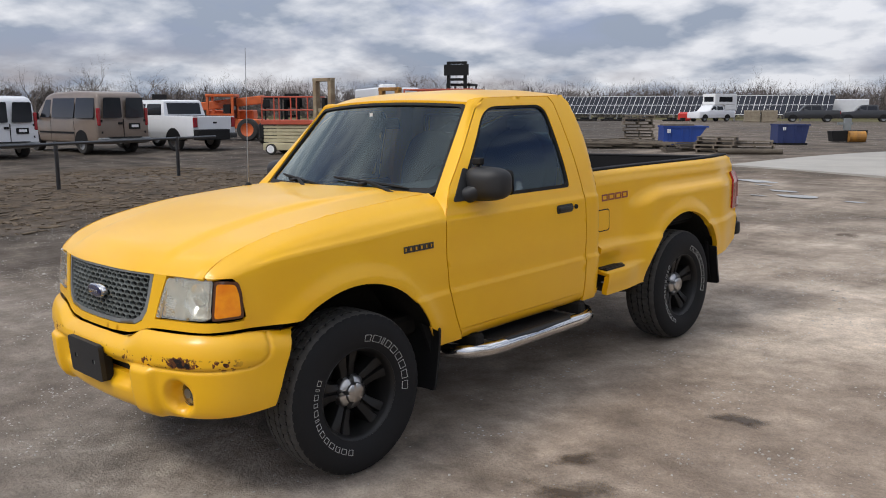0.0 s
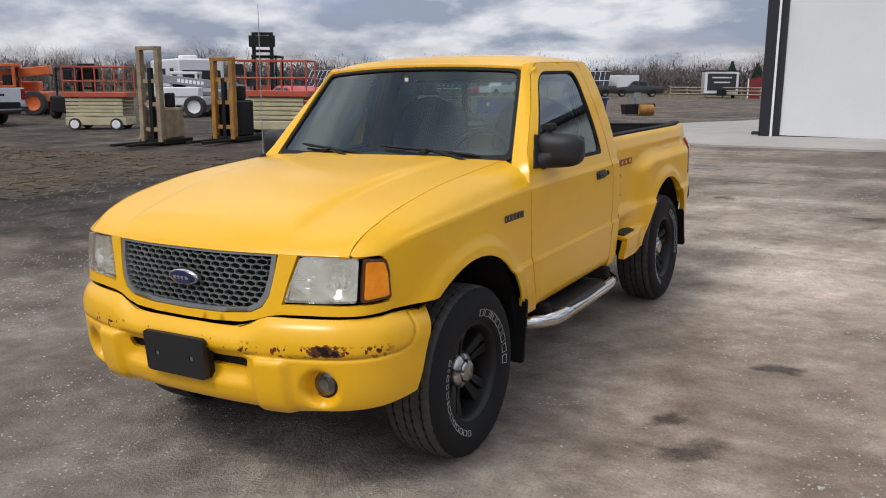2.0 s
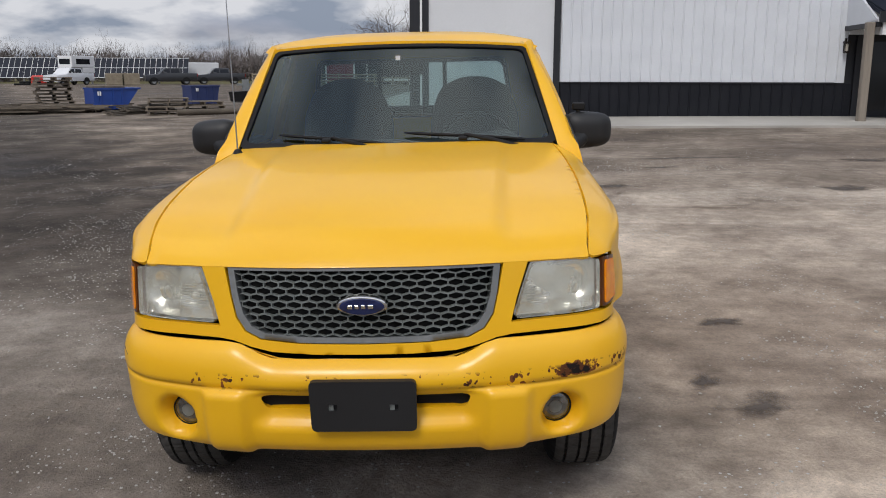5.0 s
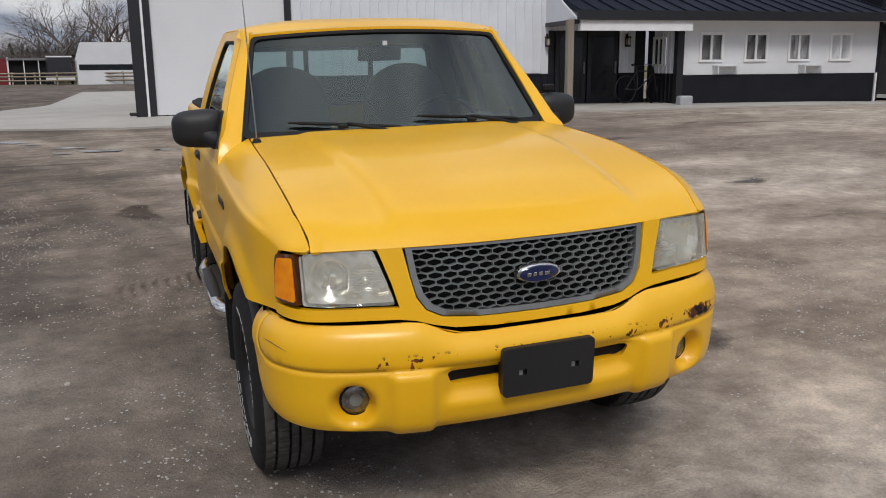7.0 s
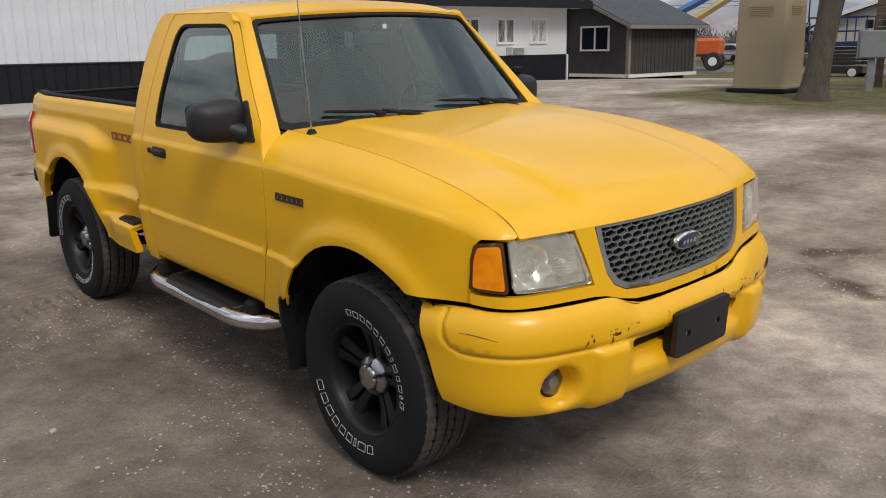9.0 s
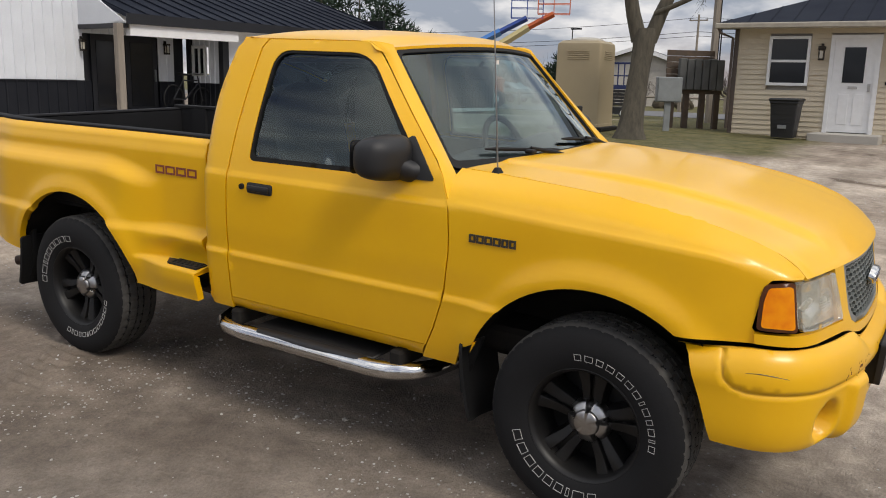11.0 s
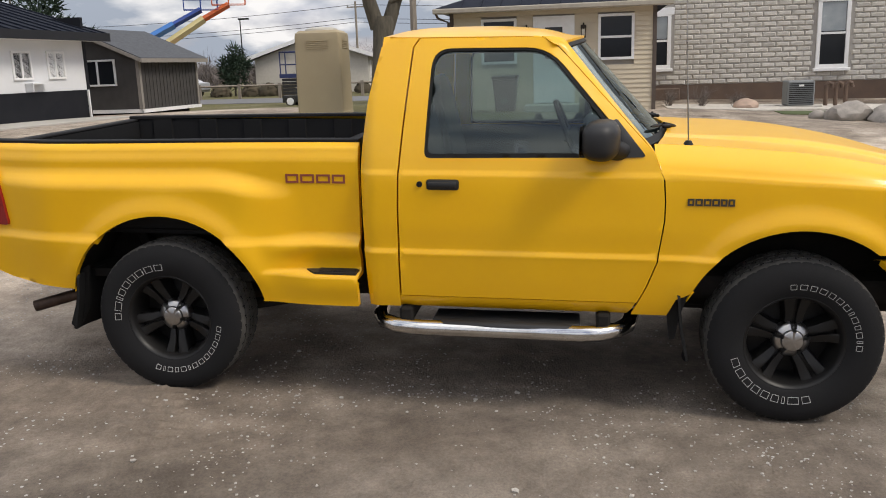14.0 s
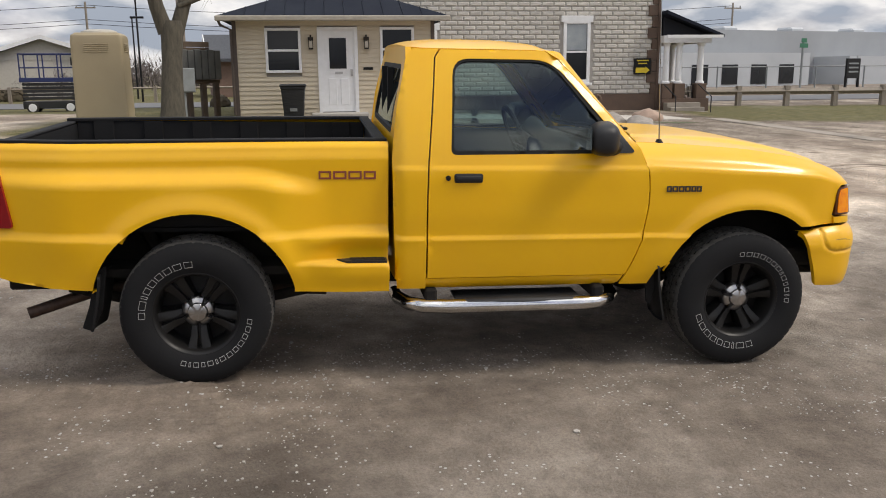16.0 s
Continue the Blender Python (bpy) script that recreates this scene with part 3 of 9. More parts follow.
    for i in range(n1 + 1):
        th = math.pi * i / n1 - math.pi / 2
        row = []
        for j in range(n2):
            ph = 2 * math.pi * j / n2
            def sgp(c, e_):
                return math.copysign(abs(c) ** e_, c)
            x = .112 * sgp(math.cos(th), .55) * sgp(math.cos(ph), .58)
            z = .084 * sgp(math.cos(th), .55) * sgp(math.sin(ph), .58)
            y = (.062 if th < 0 else .088) * sgp(math.sin(th), .75)
            z *= 1 - .10 * (x / .125)
            if y < 0:
                x *= 1 - .25 * (y / .062) ** 2; z *= 1 - .22 * (y / .062) ** 2
            row.append(bm.verts.new((sx * (.884 + x), .822 + y + .02 * x / .125, 1.218 + z)))
        grid.append(row)
    for a, b in zip(grid, grid[1:]):
        for j in range(n2):
            fc = (a[j], a[(j + 1) % n2], b[(j + 1) % n2], b[j])
            bm.faces.new(fc if fl else fc[::-1])
    bmesh.ops.remove_doubles(bm, verts=bm.verts, dist=1e-5)
    add_tube(bm, [(sx * .77, .75, 1.168), (sx * .81, .772, 1.168), (sx * .838, .800, 1.186)], [.062, .054, .056], 12, flat=.8)
    add_patch(bm, rounded([(.645, 1.145), (.845, 1.140), (.845, 1.23), (.775, 1.305)], .02), lambda y, v: Vector((sx * (cab_xyz(y, v).x + .006), y, v)), .03, thick=.02, flip=fl)
    mir = part("wing_mirror", bm, BLACK_PLASTIC, truck, "black plastic door mirror", 50)
    bm = bm_new()
    add_patch(bm, rounded([(-.105, -.07), (.095, -.07), (.095, .072), (-.105, .072)], .03), lambda u, v: Vector((sx * (.884 + u * .9), .9115 + .02 * u / .125, 1.218 + v * .88)), .05, thick=0, flip=fl)
    part("mirror_glass", bm, CHROME, mir, "silver mirror glass")

# small aftermarket camera stub above the driver's mirror
bm = bm_new()
add_box(bm, .808, .868, .80, .83, 1.312, 1.346, .006)
add_cyl(bm, (.838, .815, 1.275), (.838, .815, 1.320), .01)
part("mirror_stub", bm, SEAL, truck)

# hood
nose_at, nose_s, _ = along([(0, -.758), (.12, -.757), (.26, -.747), (.42, -.722), (.56, -.690), (.66, -.665), (.73, -.630), (.768, -.575), (.787, -.515), (.794, -.46)])


crown_d = spl([0, .010, .024, .05, .10, .225, .395, .645, .945, 1.195, 1.365], [.969, .982, .994, 1.012, 1.042, 1.090, 1.131, 1.173, 1.201, 1.214, 1.220])


def front_y(x):
    return nose_at(nose_s(x))[0].y + .020


def hood_xyz(x, y):
    gx = gap_x(y)
    t = min(abs(x) / gx, 1.0)
    d = max(0.0, y - front_y(x))
    ys = min(front_y(.694) + d * (1 + .12 * (1 - t)), y) if t > .97 else front_y(.694) + d
    side = gap_z(max(-.632, ys))
    w = t ** 3.2
    dome = .019 * (1 - ss(.395 + .05 * ss(-.6, .5, y), .455 + .05 * ss(-.6, .5, y), abs(x))) * ss(.0, .16, d) * (1 - .5 * ss(.7, 1.1, d))
    z = crown_d(d) * (1 - w) + side * w - .017 * (1 - w) * ss(.03, .2, d) + dome
    return Vector((x, y, z))


bm = bm_new()
xs = [.690 * i / 20 for i in range(-20, 21)]
out = [(x, front_y(x)) for x in xs]
side_y = (-.60, -.57, -.52, -.46, -.42, -.35, -.28, -.2, -.1, 0, .1, .2, .3, .4, .5, .59)
out += [(gap_x(y) - .0065, y) for y in side_y]
out += [(x, .498 + .10 * (abs(x) / .69) ** 2) for x in (.6, .45, .3, .15, 0, -.15, -.3, -.45, -.6)]
out += [(-gap_x(y) + .0065, y) for y in reversed(side_y)]
rowpts = [(x, front_y(x) + d) for d in (.008, .018, .032) for x in [.675 * i / 40 for i in range(-40, 41)]]
rowpts += [(sx * (xx + .05 * ss(-.6, .5, y)), y) for sx in (1, -1) for xx in (.390, .410, .428, .446, .464) for y in [-.60 + .022 * k for k in range(48)]]
add_patch(bm, out, hood_xyz, .024, thick=.010, extra=rowpts)
part("hood", bm, YELLOW, truck)
# dark channel under the joint between hood and fenders
for sx in (1, -1):
    bm = bm_new()
    ys_ = [-.610 + 1.05 * k / 24 for k in range(25)]
    add_tube(bm, [(sx * (gap_x(y) - .004), y, gap_z(y) - .025) for y in ys_], .018, 6)
    part("hood_seal", bm, SEAL, truck)

# cowl and wipers
bm = bm_new()
add_patch(bm, [(-.70, .38), (.70, .38), (.70, .70), (-.70, .70)], lambda x, y: Vector((x, y - .0, 1.150 + .02 * ss(.4, .66, y) - .035 * (x / .7) ** 4 + .012 * (1 - (x / .7) ** 2))), .05, thick=.02)
cowl = part("cowl", bm, BLACK_PLASTIC, truck, "black cowl panel")

# windscreen
def shield(u, v):
    x = u * (.722 + (.606 - .722) * v)
    y = .634 + (1.000 - .634) * v - .140 * (1 - u * u) * (1 - .40 * v)
    z = 1.180 + (1.610 - 1.180) * v + .026 * (1 - u * u) * v
    return Vector((x, y, z))


bm = bm_new()
edge = rounded([(-1, 0), (1, 0), (1, 1), (-1, 1)], .07)
inner = rounded([(-.972, .060), (.972, .060), (.966, .962), (-.966, .962)], .06)
add_patch(bm, edge, shield, .05, holes=[inner], thick=.015)
part("windscreen_seal", bm, SEAL, truck)
bm = bm_new()
add_patch(bm, inner, lambda u, v: shield(u, v) + Vector((0, .006, -.006)), .08, thick=0)
g = part("windscreen", bm, SHIELD_GLASS, truck, "slightly dirty windscreen glass")
g.visible_shadow = False
bm = bm_new()
add_box(bm, -.011, .011, shield(0, .85).y + .004, shield(0, .85).y + .008, shield(0, .85).z - .012, shield(0, .85).z + .010, 0)
part("sticker", bm, CLEAR_LENS, truck, "small white sticker")

# wipers, lying along the foot of the glass
for u0, u1, up_ in ((.80, .06, .095), (-.04, -.74, .085)):
    bm = bm_new()
    lift_ = Vector((0, -.009, .009))
    lo = [shield(u0 + (u1 - u0) * i / 10, .035 + up_ * (i / 10) ** .8) + lift_ for i in range(11)]
    add_tube(bm, lo, [.004] + [.008] * 9 + [.004], 6)
    piv = Vector((lo[0].x - .02, lo[0].y - .070, 1.176))
    arm = lo[5] + Vector((0, -.010, .007))
    add_tube(bm, [piv, piv * .5 + arm * .5 + Vector((0, -.004, .006)), arm], [.012, .010, .007], 8)
    add_cyl(bm, piv + Vector((0, 0, -.03)), piv + Vector((0, 0, .010)), .016, .012, 12)
    part("wiper", bm, SEAL, truck, "black wiper arm and blade", True)

# roof
roof_c = spl([.88, .98, 1.05, 1.15, 1.35, 1.6, 1.74, 1.80], [1.632, 1.656, 1.668, 1.682, 1.694, 1.691, 1.678, 1.660])


def roof_front(x):
    return shield(min(abs(x) / .606, 1.0), 1).y - .004


def roof_xyz(x, y):
    t = min(abs(x) / .641, 1.0)
    zc = roof_c(y)
    z = zc - .008 * t * t - (zc - .008 - 1.641) * t ** 4
    w = 1 - ss(0, .16, y - roof_front(x))
    return Vector((x, y, z * (1 - w) + (shield(min(abs(x) / .606, 1.0), 1).z + .008) * w))


bm = bm_new()
out = [(.606 * i / 10, roof_front(.606 * i / 10)) for i in range(-10, 11)]
out += [(.632, 1.06), (.6405, 1.14), (.6405, 1.62), (.634, 1.73), (.59, 1.795)] + [(x, 1.802) for x in (.4, .2, 0, -.2, -.4)] + [(-.59, 1.795), (-.634, 1.73), (-.6405, 1.62), (-.6405, 1.14), (-.632, 1.06)]
add_patch(bm, out, roof_xyz, .03, thick=.02)
part("roof", bm, YELLOW, truck)

# cab back panel with sliding window
def cabback(x, v):
    return Vector((x, 1.872 - .07 * ss(1.17, 1.66, v) + .0 - .012 * (x / .8) ** 4, v))


bm = bm_new()
out = [(.79, .50), (.812, .72), (.812, 1.06), (.772, 1.19), (.655, 1.58), (.615, 1.645), (-.615, 1.645), (-.655, 1.58), (-.772, 1.19), (-.812, 1.06), (-.812, .72), (-.79, .50)]
hole = rounded([(.60, 1.215), (.545, 1.56), (-.545, 1.56), (-.60, 1.215)], .05)
add_patch(bm, out, cabback, .05, holes=[hole], thick=.03, flip=True)
part("cab_back", bm, YELLOW, truck)
bm = bm_new()
inner = rounded([(.57, 1.24), (.52, 1.535), (-.52, 1.535), (-.57, 1.24)], .04)
add_patch(bm, hole, lambda x, v: cabback(x, v) + Vector((0, -.002, 0)), .05, holes=[inner], thick=.02, flip=True)
for x in (-.19, .19):
    add_box(bm, x - .012, x + .012, 1.815, 1.85, 1.24, 1.54, .003)
bw = part("back_window_frame", bm, SEAL, truck)
bm = bm_new()
add_patch(bm, inner, lambda x, v: cabback(x, v) + Vector((0, -.012, 0)), .08, thick=0, flip=True)
g = part("back_window", bm, BACK_GLASS, truck, "tinted sliding back glass")
g.visible_shadow = False

# cabin
bm = bm_new()
add_box(bm, -.68, .68, .60, .92, .90, 1.13, .05, None, 3)
add_tube(bm, [(-.62, .86, 1.12), (-.2, .86, 1.14), (.2, .86, 1.14), (.5, .84, 1.17), (.64, .86, 1.12)], [.03, .05, .05, .06, .03], 10)
part("dashboard", bm, CABIN, truck, "dark grey dashboard", True)
bm = bm_new()
ring = [(.36 + .185 * math.cos(a), .985 + .07 * math.sin(a), 1.12 + .17 * math.sin(a)) for a in (2 * math.pi * i / 32 for i in range(33))]
add_tube(bm, ring, .016, 8, False)
add_cyl(bm, (.36, .985, 1.12), (.36, .80, 1.02), .05, .04, 12)
add_box(bm, .19, .53, .975, .995, 1.10, 1.14, .008)
part("steering_wheel", bm, SEAL, truck, "", True)
for cx in (.36, -.36):
    bm = bm_new()
    arch_ = rounded([(-.25, 0), (.25, 0), (.25, .44), (.19, .60), (.07, .655), (-.07, .655), (-.19, .60), (-.25, .44)], .05, 4)
    vs_ = add_prism(bm, arch_, "y", -.05, .07)
    bmesh.ops.transform(bm, matrix=pose(cx, 1.60, .80, -12, 0, 0), verts=vs_)
    add_box(bm, -.26, .26, 1.16, 1.66, .66, .84, .05, pose(cx, 0, 0), 3)
    part("seat", bm, SEAT_CLOTH, truck, "dark grey cloth seat", True)
bm = bm_new()
add_box(bm, -.11, .11, -.012, .012, -.032, .032, .012, pose(0, .96, 1.515, 12, 0, 4), 3)
add_cyl(bm, (0, .96, 1.53), (0, .93, 1.57), .008)
part("rear_view_mirror", bm, SEAL, truck, "", True)
bm = bm_new()
add_box(bm, -.60, .60, 1.04, 1.76, 1.618, 1.628, .004)
part("headliner", bm, CABIN, truck)

# ---- nose: grille, lamps, surround ----


def nose(out_by=0.0, lean=.16):
    def f(s, z):
        p, n_ = nose_at(s)
        y = p.y + (z - .84) * lean + n_.y * out_by
        return Vector((p.x + n_.x * out_by, y, z))
    return f


def both(pts):
    """Half an outline, given from the middle outwards and back, mirrored."""
    return pts + [(-x, z) for x, z in reversed(pts) if abs(x) > 1e-6]


def to_s(pts):
    return [(nose_s(x), z) for x, z in pts]


GR = [(.420, .966), (.409, .88), (.394, .815), (.367, .774), (.318, .751), (.20, .741), (0, .738)]
bm = bm_new()
half = [(0, .708), (.15, .709), (.28, .715), (.345, .728), (.40, .745), (.45, .752), (.60, .755), (.74, .758), (.788, .760), (.788, .792), (.73, .793), (.60, .791), (.446, .788), (.464, .86), (.500, .968), (.425, .968)] + GR[1:]
add_patch(bm, to_s(both(half)), nose(), .022, thick=.03)
part("grille_surround", bm, YELLOW, truck)
bm = bm_new()
GI = [(.396, .958), (.386, .88), (.371, .826), (.345, .789), (.302, .769), (.19, .760), (0, .757)]
add_patch(bm, to_s(both([(0, .967)] + [(x - .003, z + .002) for x, z in GR])[::-1]), nose(-.004), .022, holes=[to_s(both([(0, .957)] + GI))], thick=.04)
grille = part("grille_frame", bm, GRILLE_GREY, truck, "dull silver grille frame")
# honeycomb
bm = bm_new()
loop = both([(0, .955)] + [(x - .004, z + .004) for x, z in GI])
fn, fb = nose(-.010), nose(-.024)
W, H = .047, .0215
for j in range(-1, 13):
    for i in range(-11, 12):
        cx, cz = (i + (j % 2) * .5) * W, .752 + j * H * .94
        ring = [(cx + dx, cz + dz) for dx, dz in ((.5 * W, .30 * H), (0, .62 * H), (-.5 * W, .30 * H), (-.5 * W, -.30 * H), (0, -.62 * H), (.5 * W, -.30 * H))]
        if not inside(loop, cx, cz):
            continue
        inn = [(cx + (x - cx) * .925, cz + (z - cz) * .86) for x, z in ring]
        o = [bm.verts.new(fn(nose_s(x), z)) for x, z in ring]
        a = [bm.verts.new(fn(nose_s(x), z)) for x, z in inn]
        b = [bm.verts.new(fb(nose_s(x), z)) for x, z in inn]
        for k in range(6):
            k2 = (k + 1) % 6
            bm.faces.new((o[k2], o[k], a[k], a[k2])); bm.faces.new((a[k2], a[k], b[k], b[k2]))
bmesh.ops.recalc_face_normals(bm, faces=bm.faces)
part("grille_mesh", bm, MESH_GREY, grille, "silver honeycomb grille mesh")
# black sheet behind the mesh, painted as the shade in there
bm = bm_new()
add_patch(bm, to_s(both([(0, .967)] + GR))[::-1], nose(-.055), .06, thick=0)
part("grille_backing", bm, RECESS_SHADE, grille)
# oval badge
emb = Matrix.Translation((0, -.762, .859)) @ Matrix.Rotation(radians(90 + 9), 4, "X")
bm = bm_new()
add_lathe(bm, [(.0, .012), (.9, .012), (.97, .009), (1.0, .002), (1.0, -.012)], emb @ Matrix.Diagonal((.078, .032, 1, 1)), 40)
badge = part("oval_badge", bm, CHROME, grille, "chrome-rimmed oval badge", True)
bm = bm_new()
add_lathe(bm, [(.0, .0155), (.80, .0145), (.86, .012)], emb @ Matrix.Diagonal((.078, .032, 1, 1)), 40)
part("badge_field", bm, BLUE_OVAL, badge, "dark blue oval field", True)
bm = bm_new()
for k, (x, w) in enumerate(((-.036, .014), (-.016, .012), (.004, .012), (.026, .016))):
    add_box(bm, x - w / 2, x + w / 2, -.006, .006, .0150, .0168, .001, emb)
part("badge_marks", bm, CHROME, badge)

for sx in (1, -1):
    f0 = nose()
    # headlamp: silver reflector with two bowls, hazed clear cover, amber indicator at its outer end, black sheet behind
    lamp_o = [(.458, .799), (.60, .801), (.722, .806), (.722, .957), (.60, .960), (.512, .961), (.480, .87)]
    lamp = thing("headlamp", Matrix(), "", "")
    lamp.parent = truck
    S_ = [(sx * nose_s(x), z) for x, z in lamp_o]

    def pan(u, v):
        """The reflector: a folded pan with a deep round bowl outside and a shallow one inside."""
        x_ = abs(nose_at(u)[0].x)
        deep = .020 + .034 * (1 - ss(.02, .070, math.hypot(x_ - .648, (v - .878) * .95))) + .016 * (1 - ss(.015, .050, math.hypot(x_ - .540, v - .868)))
        deep += .006 * ss(.835, .828, v) - .004 * ss(.596, .588, x_) * ss(.50, .56, x_)
        return nose(-deep)(u, v)
    bm = bm_new()
    add_patch(bm, rounded(S_, .012), pan, .011, thick=.02)
    part("reflector", bm, LAMP_BODY, lamp, "clouded silver lamp reflector", 50)
    for cx, cz, r, h_ in ((.640, .872, .010, .030), (.664, .872, .008, .026)):
        bm = bm_new()
        p = nose(-.042)(sx * nose_s(cx), cz)
        add_cyl(bm, p + Vector((0, 0, -.016)), p + Vector((0, -.018, h_ - .012)), r, r * .8, 14)
        part("lamp_bulb", bm, LAMP_BRIGHT, lamp, "bright bulb shield", True)
    bm = bm_new()
    p = nose(-.030)(sx * nose_s(.540), .868)
    add_lathe(bm, [(.014, 0), (.013, .010), (.006, .016), (0, .017)], Matrix.Translation(p) @ Vector((sx * .25, -1, .05)).to_track_quat("Z", "Y").to_matrix().to_4x4(), 16)
    part("lamp_shield", bm, LAMP_BRIGHT, lamp, "bright bulb shield", True)
    # horizontal flutes of the inner bowl
    for k in range(9):
        bm = bm_new()
        zz = .835 + .0085 * k
        hw = .048 * math.sqrt(max(.05, 1 - ((zz - .869) / .042) ** 2))
        add_tube(bm, [nose(-.016)(sx * nose_s(.540 + hw * q), zz) for q in (-1, -.5, 0, .5, 1)], .0014, 5)
        part("lens_flute", bm, FLUTE, lamp)
    bm = bm_new()
    add_patch(bm, rounded(S_, .012), nose(.006), .03, thick=.016)
    part("lamp_cover", bm, LAMP_GLASS, lamp, "yellowed clear lamp cover", "all").visible_shadow = False
    s0 = nose_s(.734)
    am = [(s0, .803), (s0 + .123, .806), (s0 + .108, .905), (s0 + .090, .950), (s0, .960)]
    A_ = rounded([(sx * s, z) for s, z in am], .014)
    bm = bm_new()
    add_patch(bm, A_, nose(.003), .02, thick=.03)
    part("indicator", bm, AMBER_RIM, lamp, "amber indicator lens", "all")
    bm = bm_new()
    A2 = [(sx * (s0 + .010), .813), (sx * (s0 + .110), .816), (sx * (s0 + .096), .900), (sx * (s0 + .080), .940), (sx * (s0 + .010), .948)]
    add_patch(bm, rounded(A2, .012), lambda u, v: nose(.0075 - .004 * (1 - min(1, abs((abs(u) - s0 - .055) / .045))))(u, v), .014, thick=.004)
    part("indicator_reflector", bm, AMBER, lamp, "glossy amber reflector", 40)
    # black sheet behind the lamp unit, standing in for the shade in its joint
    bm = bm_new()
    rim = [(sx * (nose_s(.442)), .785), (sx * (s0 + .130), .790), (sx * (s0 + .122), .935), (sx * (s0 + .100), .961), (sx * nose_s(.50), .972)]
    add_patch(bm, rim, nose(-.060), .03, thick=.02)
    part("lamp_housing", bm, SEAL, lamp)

# ---- front bumper ----
bump_at, bump_s, bump_len = along([(0, -.822), (.15, -.819), (.30, -.808), (.45, -.786), (.58, -.752), (.69, -.710), (.775, -.640), (.825, -.545), (.842, -.45), (.846, -.37), (.845, -.315)])
bump_off = spl([.375, .40, .43, .50, .585, .612, .63, .66, .70, .73, .745, .758], [-.075, -.035, -.016, -.004, .0, .002, .005, .004, -.003, -.015, -.026, -.042])
B_TOP = lambda s: .744 - .050 * (1 - ss(.27, .42, abs(s))) - .022 * ss(bump_len - .26, bump_len, abs(s))
FOG = (.609, .492)
# the seam between the bumper's upper cover and its lower half, turning up at the ends
SEAM = [(bump_len - .125, .730), (bump_len - .128, .69), (bump_len - .138, .650), (bump_len - .165, .625), (bump_len - .21, .613), (.50, .608), (.25, .607), (0, .607)]


def seam_gap(s, z):
    s, best = abs(s), 1.0
    if s < .5:
        return abs(z - .6075)
    for (a, b), (c, d) in zip(SEAM, SEAM[1:]):
        t = min(max(((s - a) * (c - a) + (z - b) * (d - b)) / ((c - a) ** 2 + (d - b) ** 2), 0), 1)
        best = min(best, math.hypot(s - a - t * (c - a), z - b - t * (d - b)))
    return best


def bumper_xyz(s, z):
    p, n_ = bump_at(s)
    top = B_TOP(s)
    zz = z + (.758 - top) * ss(.60, top, z)
    o = bump_off(min(max(zz, .375), .758))
    x = abs(p.x)
    # raised uprights either side of the intake
    o += .026 * ss(.352, .378, x) * (1 - ss(.478, .515, x)) * ss(.618, .585, z)
    # dished fog lamp pockets
    r = math.hypot((x - FOG[0]) * 1.05, z - FOG[1])
    o -= .075 * (1 - ss(.044, .078, r))
    o -= .011 * (1 - ss(.0015, .0055, seam_gap(s, z)))
    # pocket round the intake
    o -= .030 * (1 - ss(.29, .355, x)) * ss(.475, .520, z) * (1 - ss(.590, .606, z))
    return Vector((p.x + n_.x * o, p.y + n_.y * o, z))


bs = bump_len
top = [(s, B_TOP(s)) for s in [bs * i / 40 for i in range(40, -41, -1)]]
bot = [(-bs + .02, .70), (-bs + .075, .55), (-bs + .115, .425), (-bump_s(.80), .412)] + [(bump_s(x), z) for x, z in ((-.66, .405), (-.54, .396), (-.50, .386), (-.37, .386), (-.33, .396), (-.15, .398), (0, .398))]
bot = bot + [(-s, z) for s, z in reversed(bot[:-1])]
slot = rounded([(-.308, .538), (.308, .538), (.325, .581), (-.325, .581)], .015)
bm = bm_new()
seam_pts = []
for (a, b), (c, d) in zip(SEAM, SEAM[1:]):
    k = max(1, int(math.hypot(c - a, d - b) / .012))
    nx, nz = (b - d) / math.hypot(c - a, d - b), (c - a) / math.hypot(c - a, d - b)
    for i in range(k):
        for o_ in (-.0065, 0, .0065):
            q = (a + (c - a) * i / k + nx * o_, b + (d - b) * i / k + nz * o_)
            seam_pts += [q, (-q[0], q[1])]
add_patch(bm, (top + bot)[::-1], bumper_xyz, .016, holes=[slot], thick=.03, extra=seam_pts)
bumper = part("front_bumper", bm, YELLOW_RUST, truck, "yellow front bumper with rust patches and chips")
bm = bm_new()
# top ledge running back under the nose
def ledge(s, w):
    p, n_ = bump_at(s)
    e_ = bumper_xyz(s, B_TOP(s))
    x = min(abs(e_.x), .775)
    back = nose_at(nose_s(x))[0].y + (B_TOP(s) - .84) * .16
    deep = max(.002, (back - e_.y) - .008) if abs(e_.x) < .775 else .03
    return Vector((e_.x - math.copysign(.25 * deep * w * ss(.4, .8, abs(e_.x)), e_.x), e_.y + deep * w, e_.z + .001 * w * (1 - ss(.70, .78, abs(e_.x)))))
add_patch(bm, [(-bs, 0), (bs, 0), (bs, 1), (-bs, 1)], ledge, .09, thick=.0)
part("bumper_ledge", bm, YELLOW, bumper)
# black slab that puts shade into the bumper intake
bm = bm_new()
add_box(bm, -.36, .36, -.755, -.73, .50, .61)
part("intake_backing", bm, RECESS_SHADE, bumper)
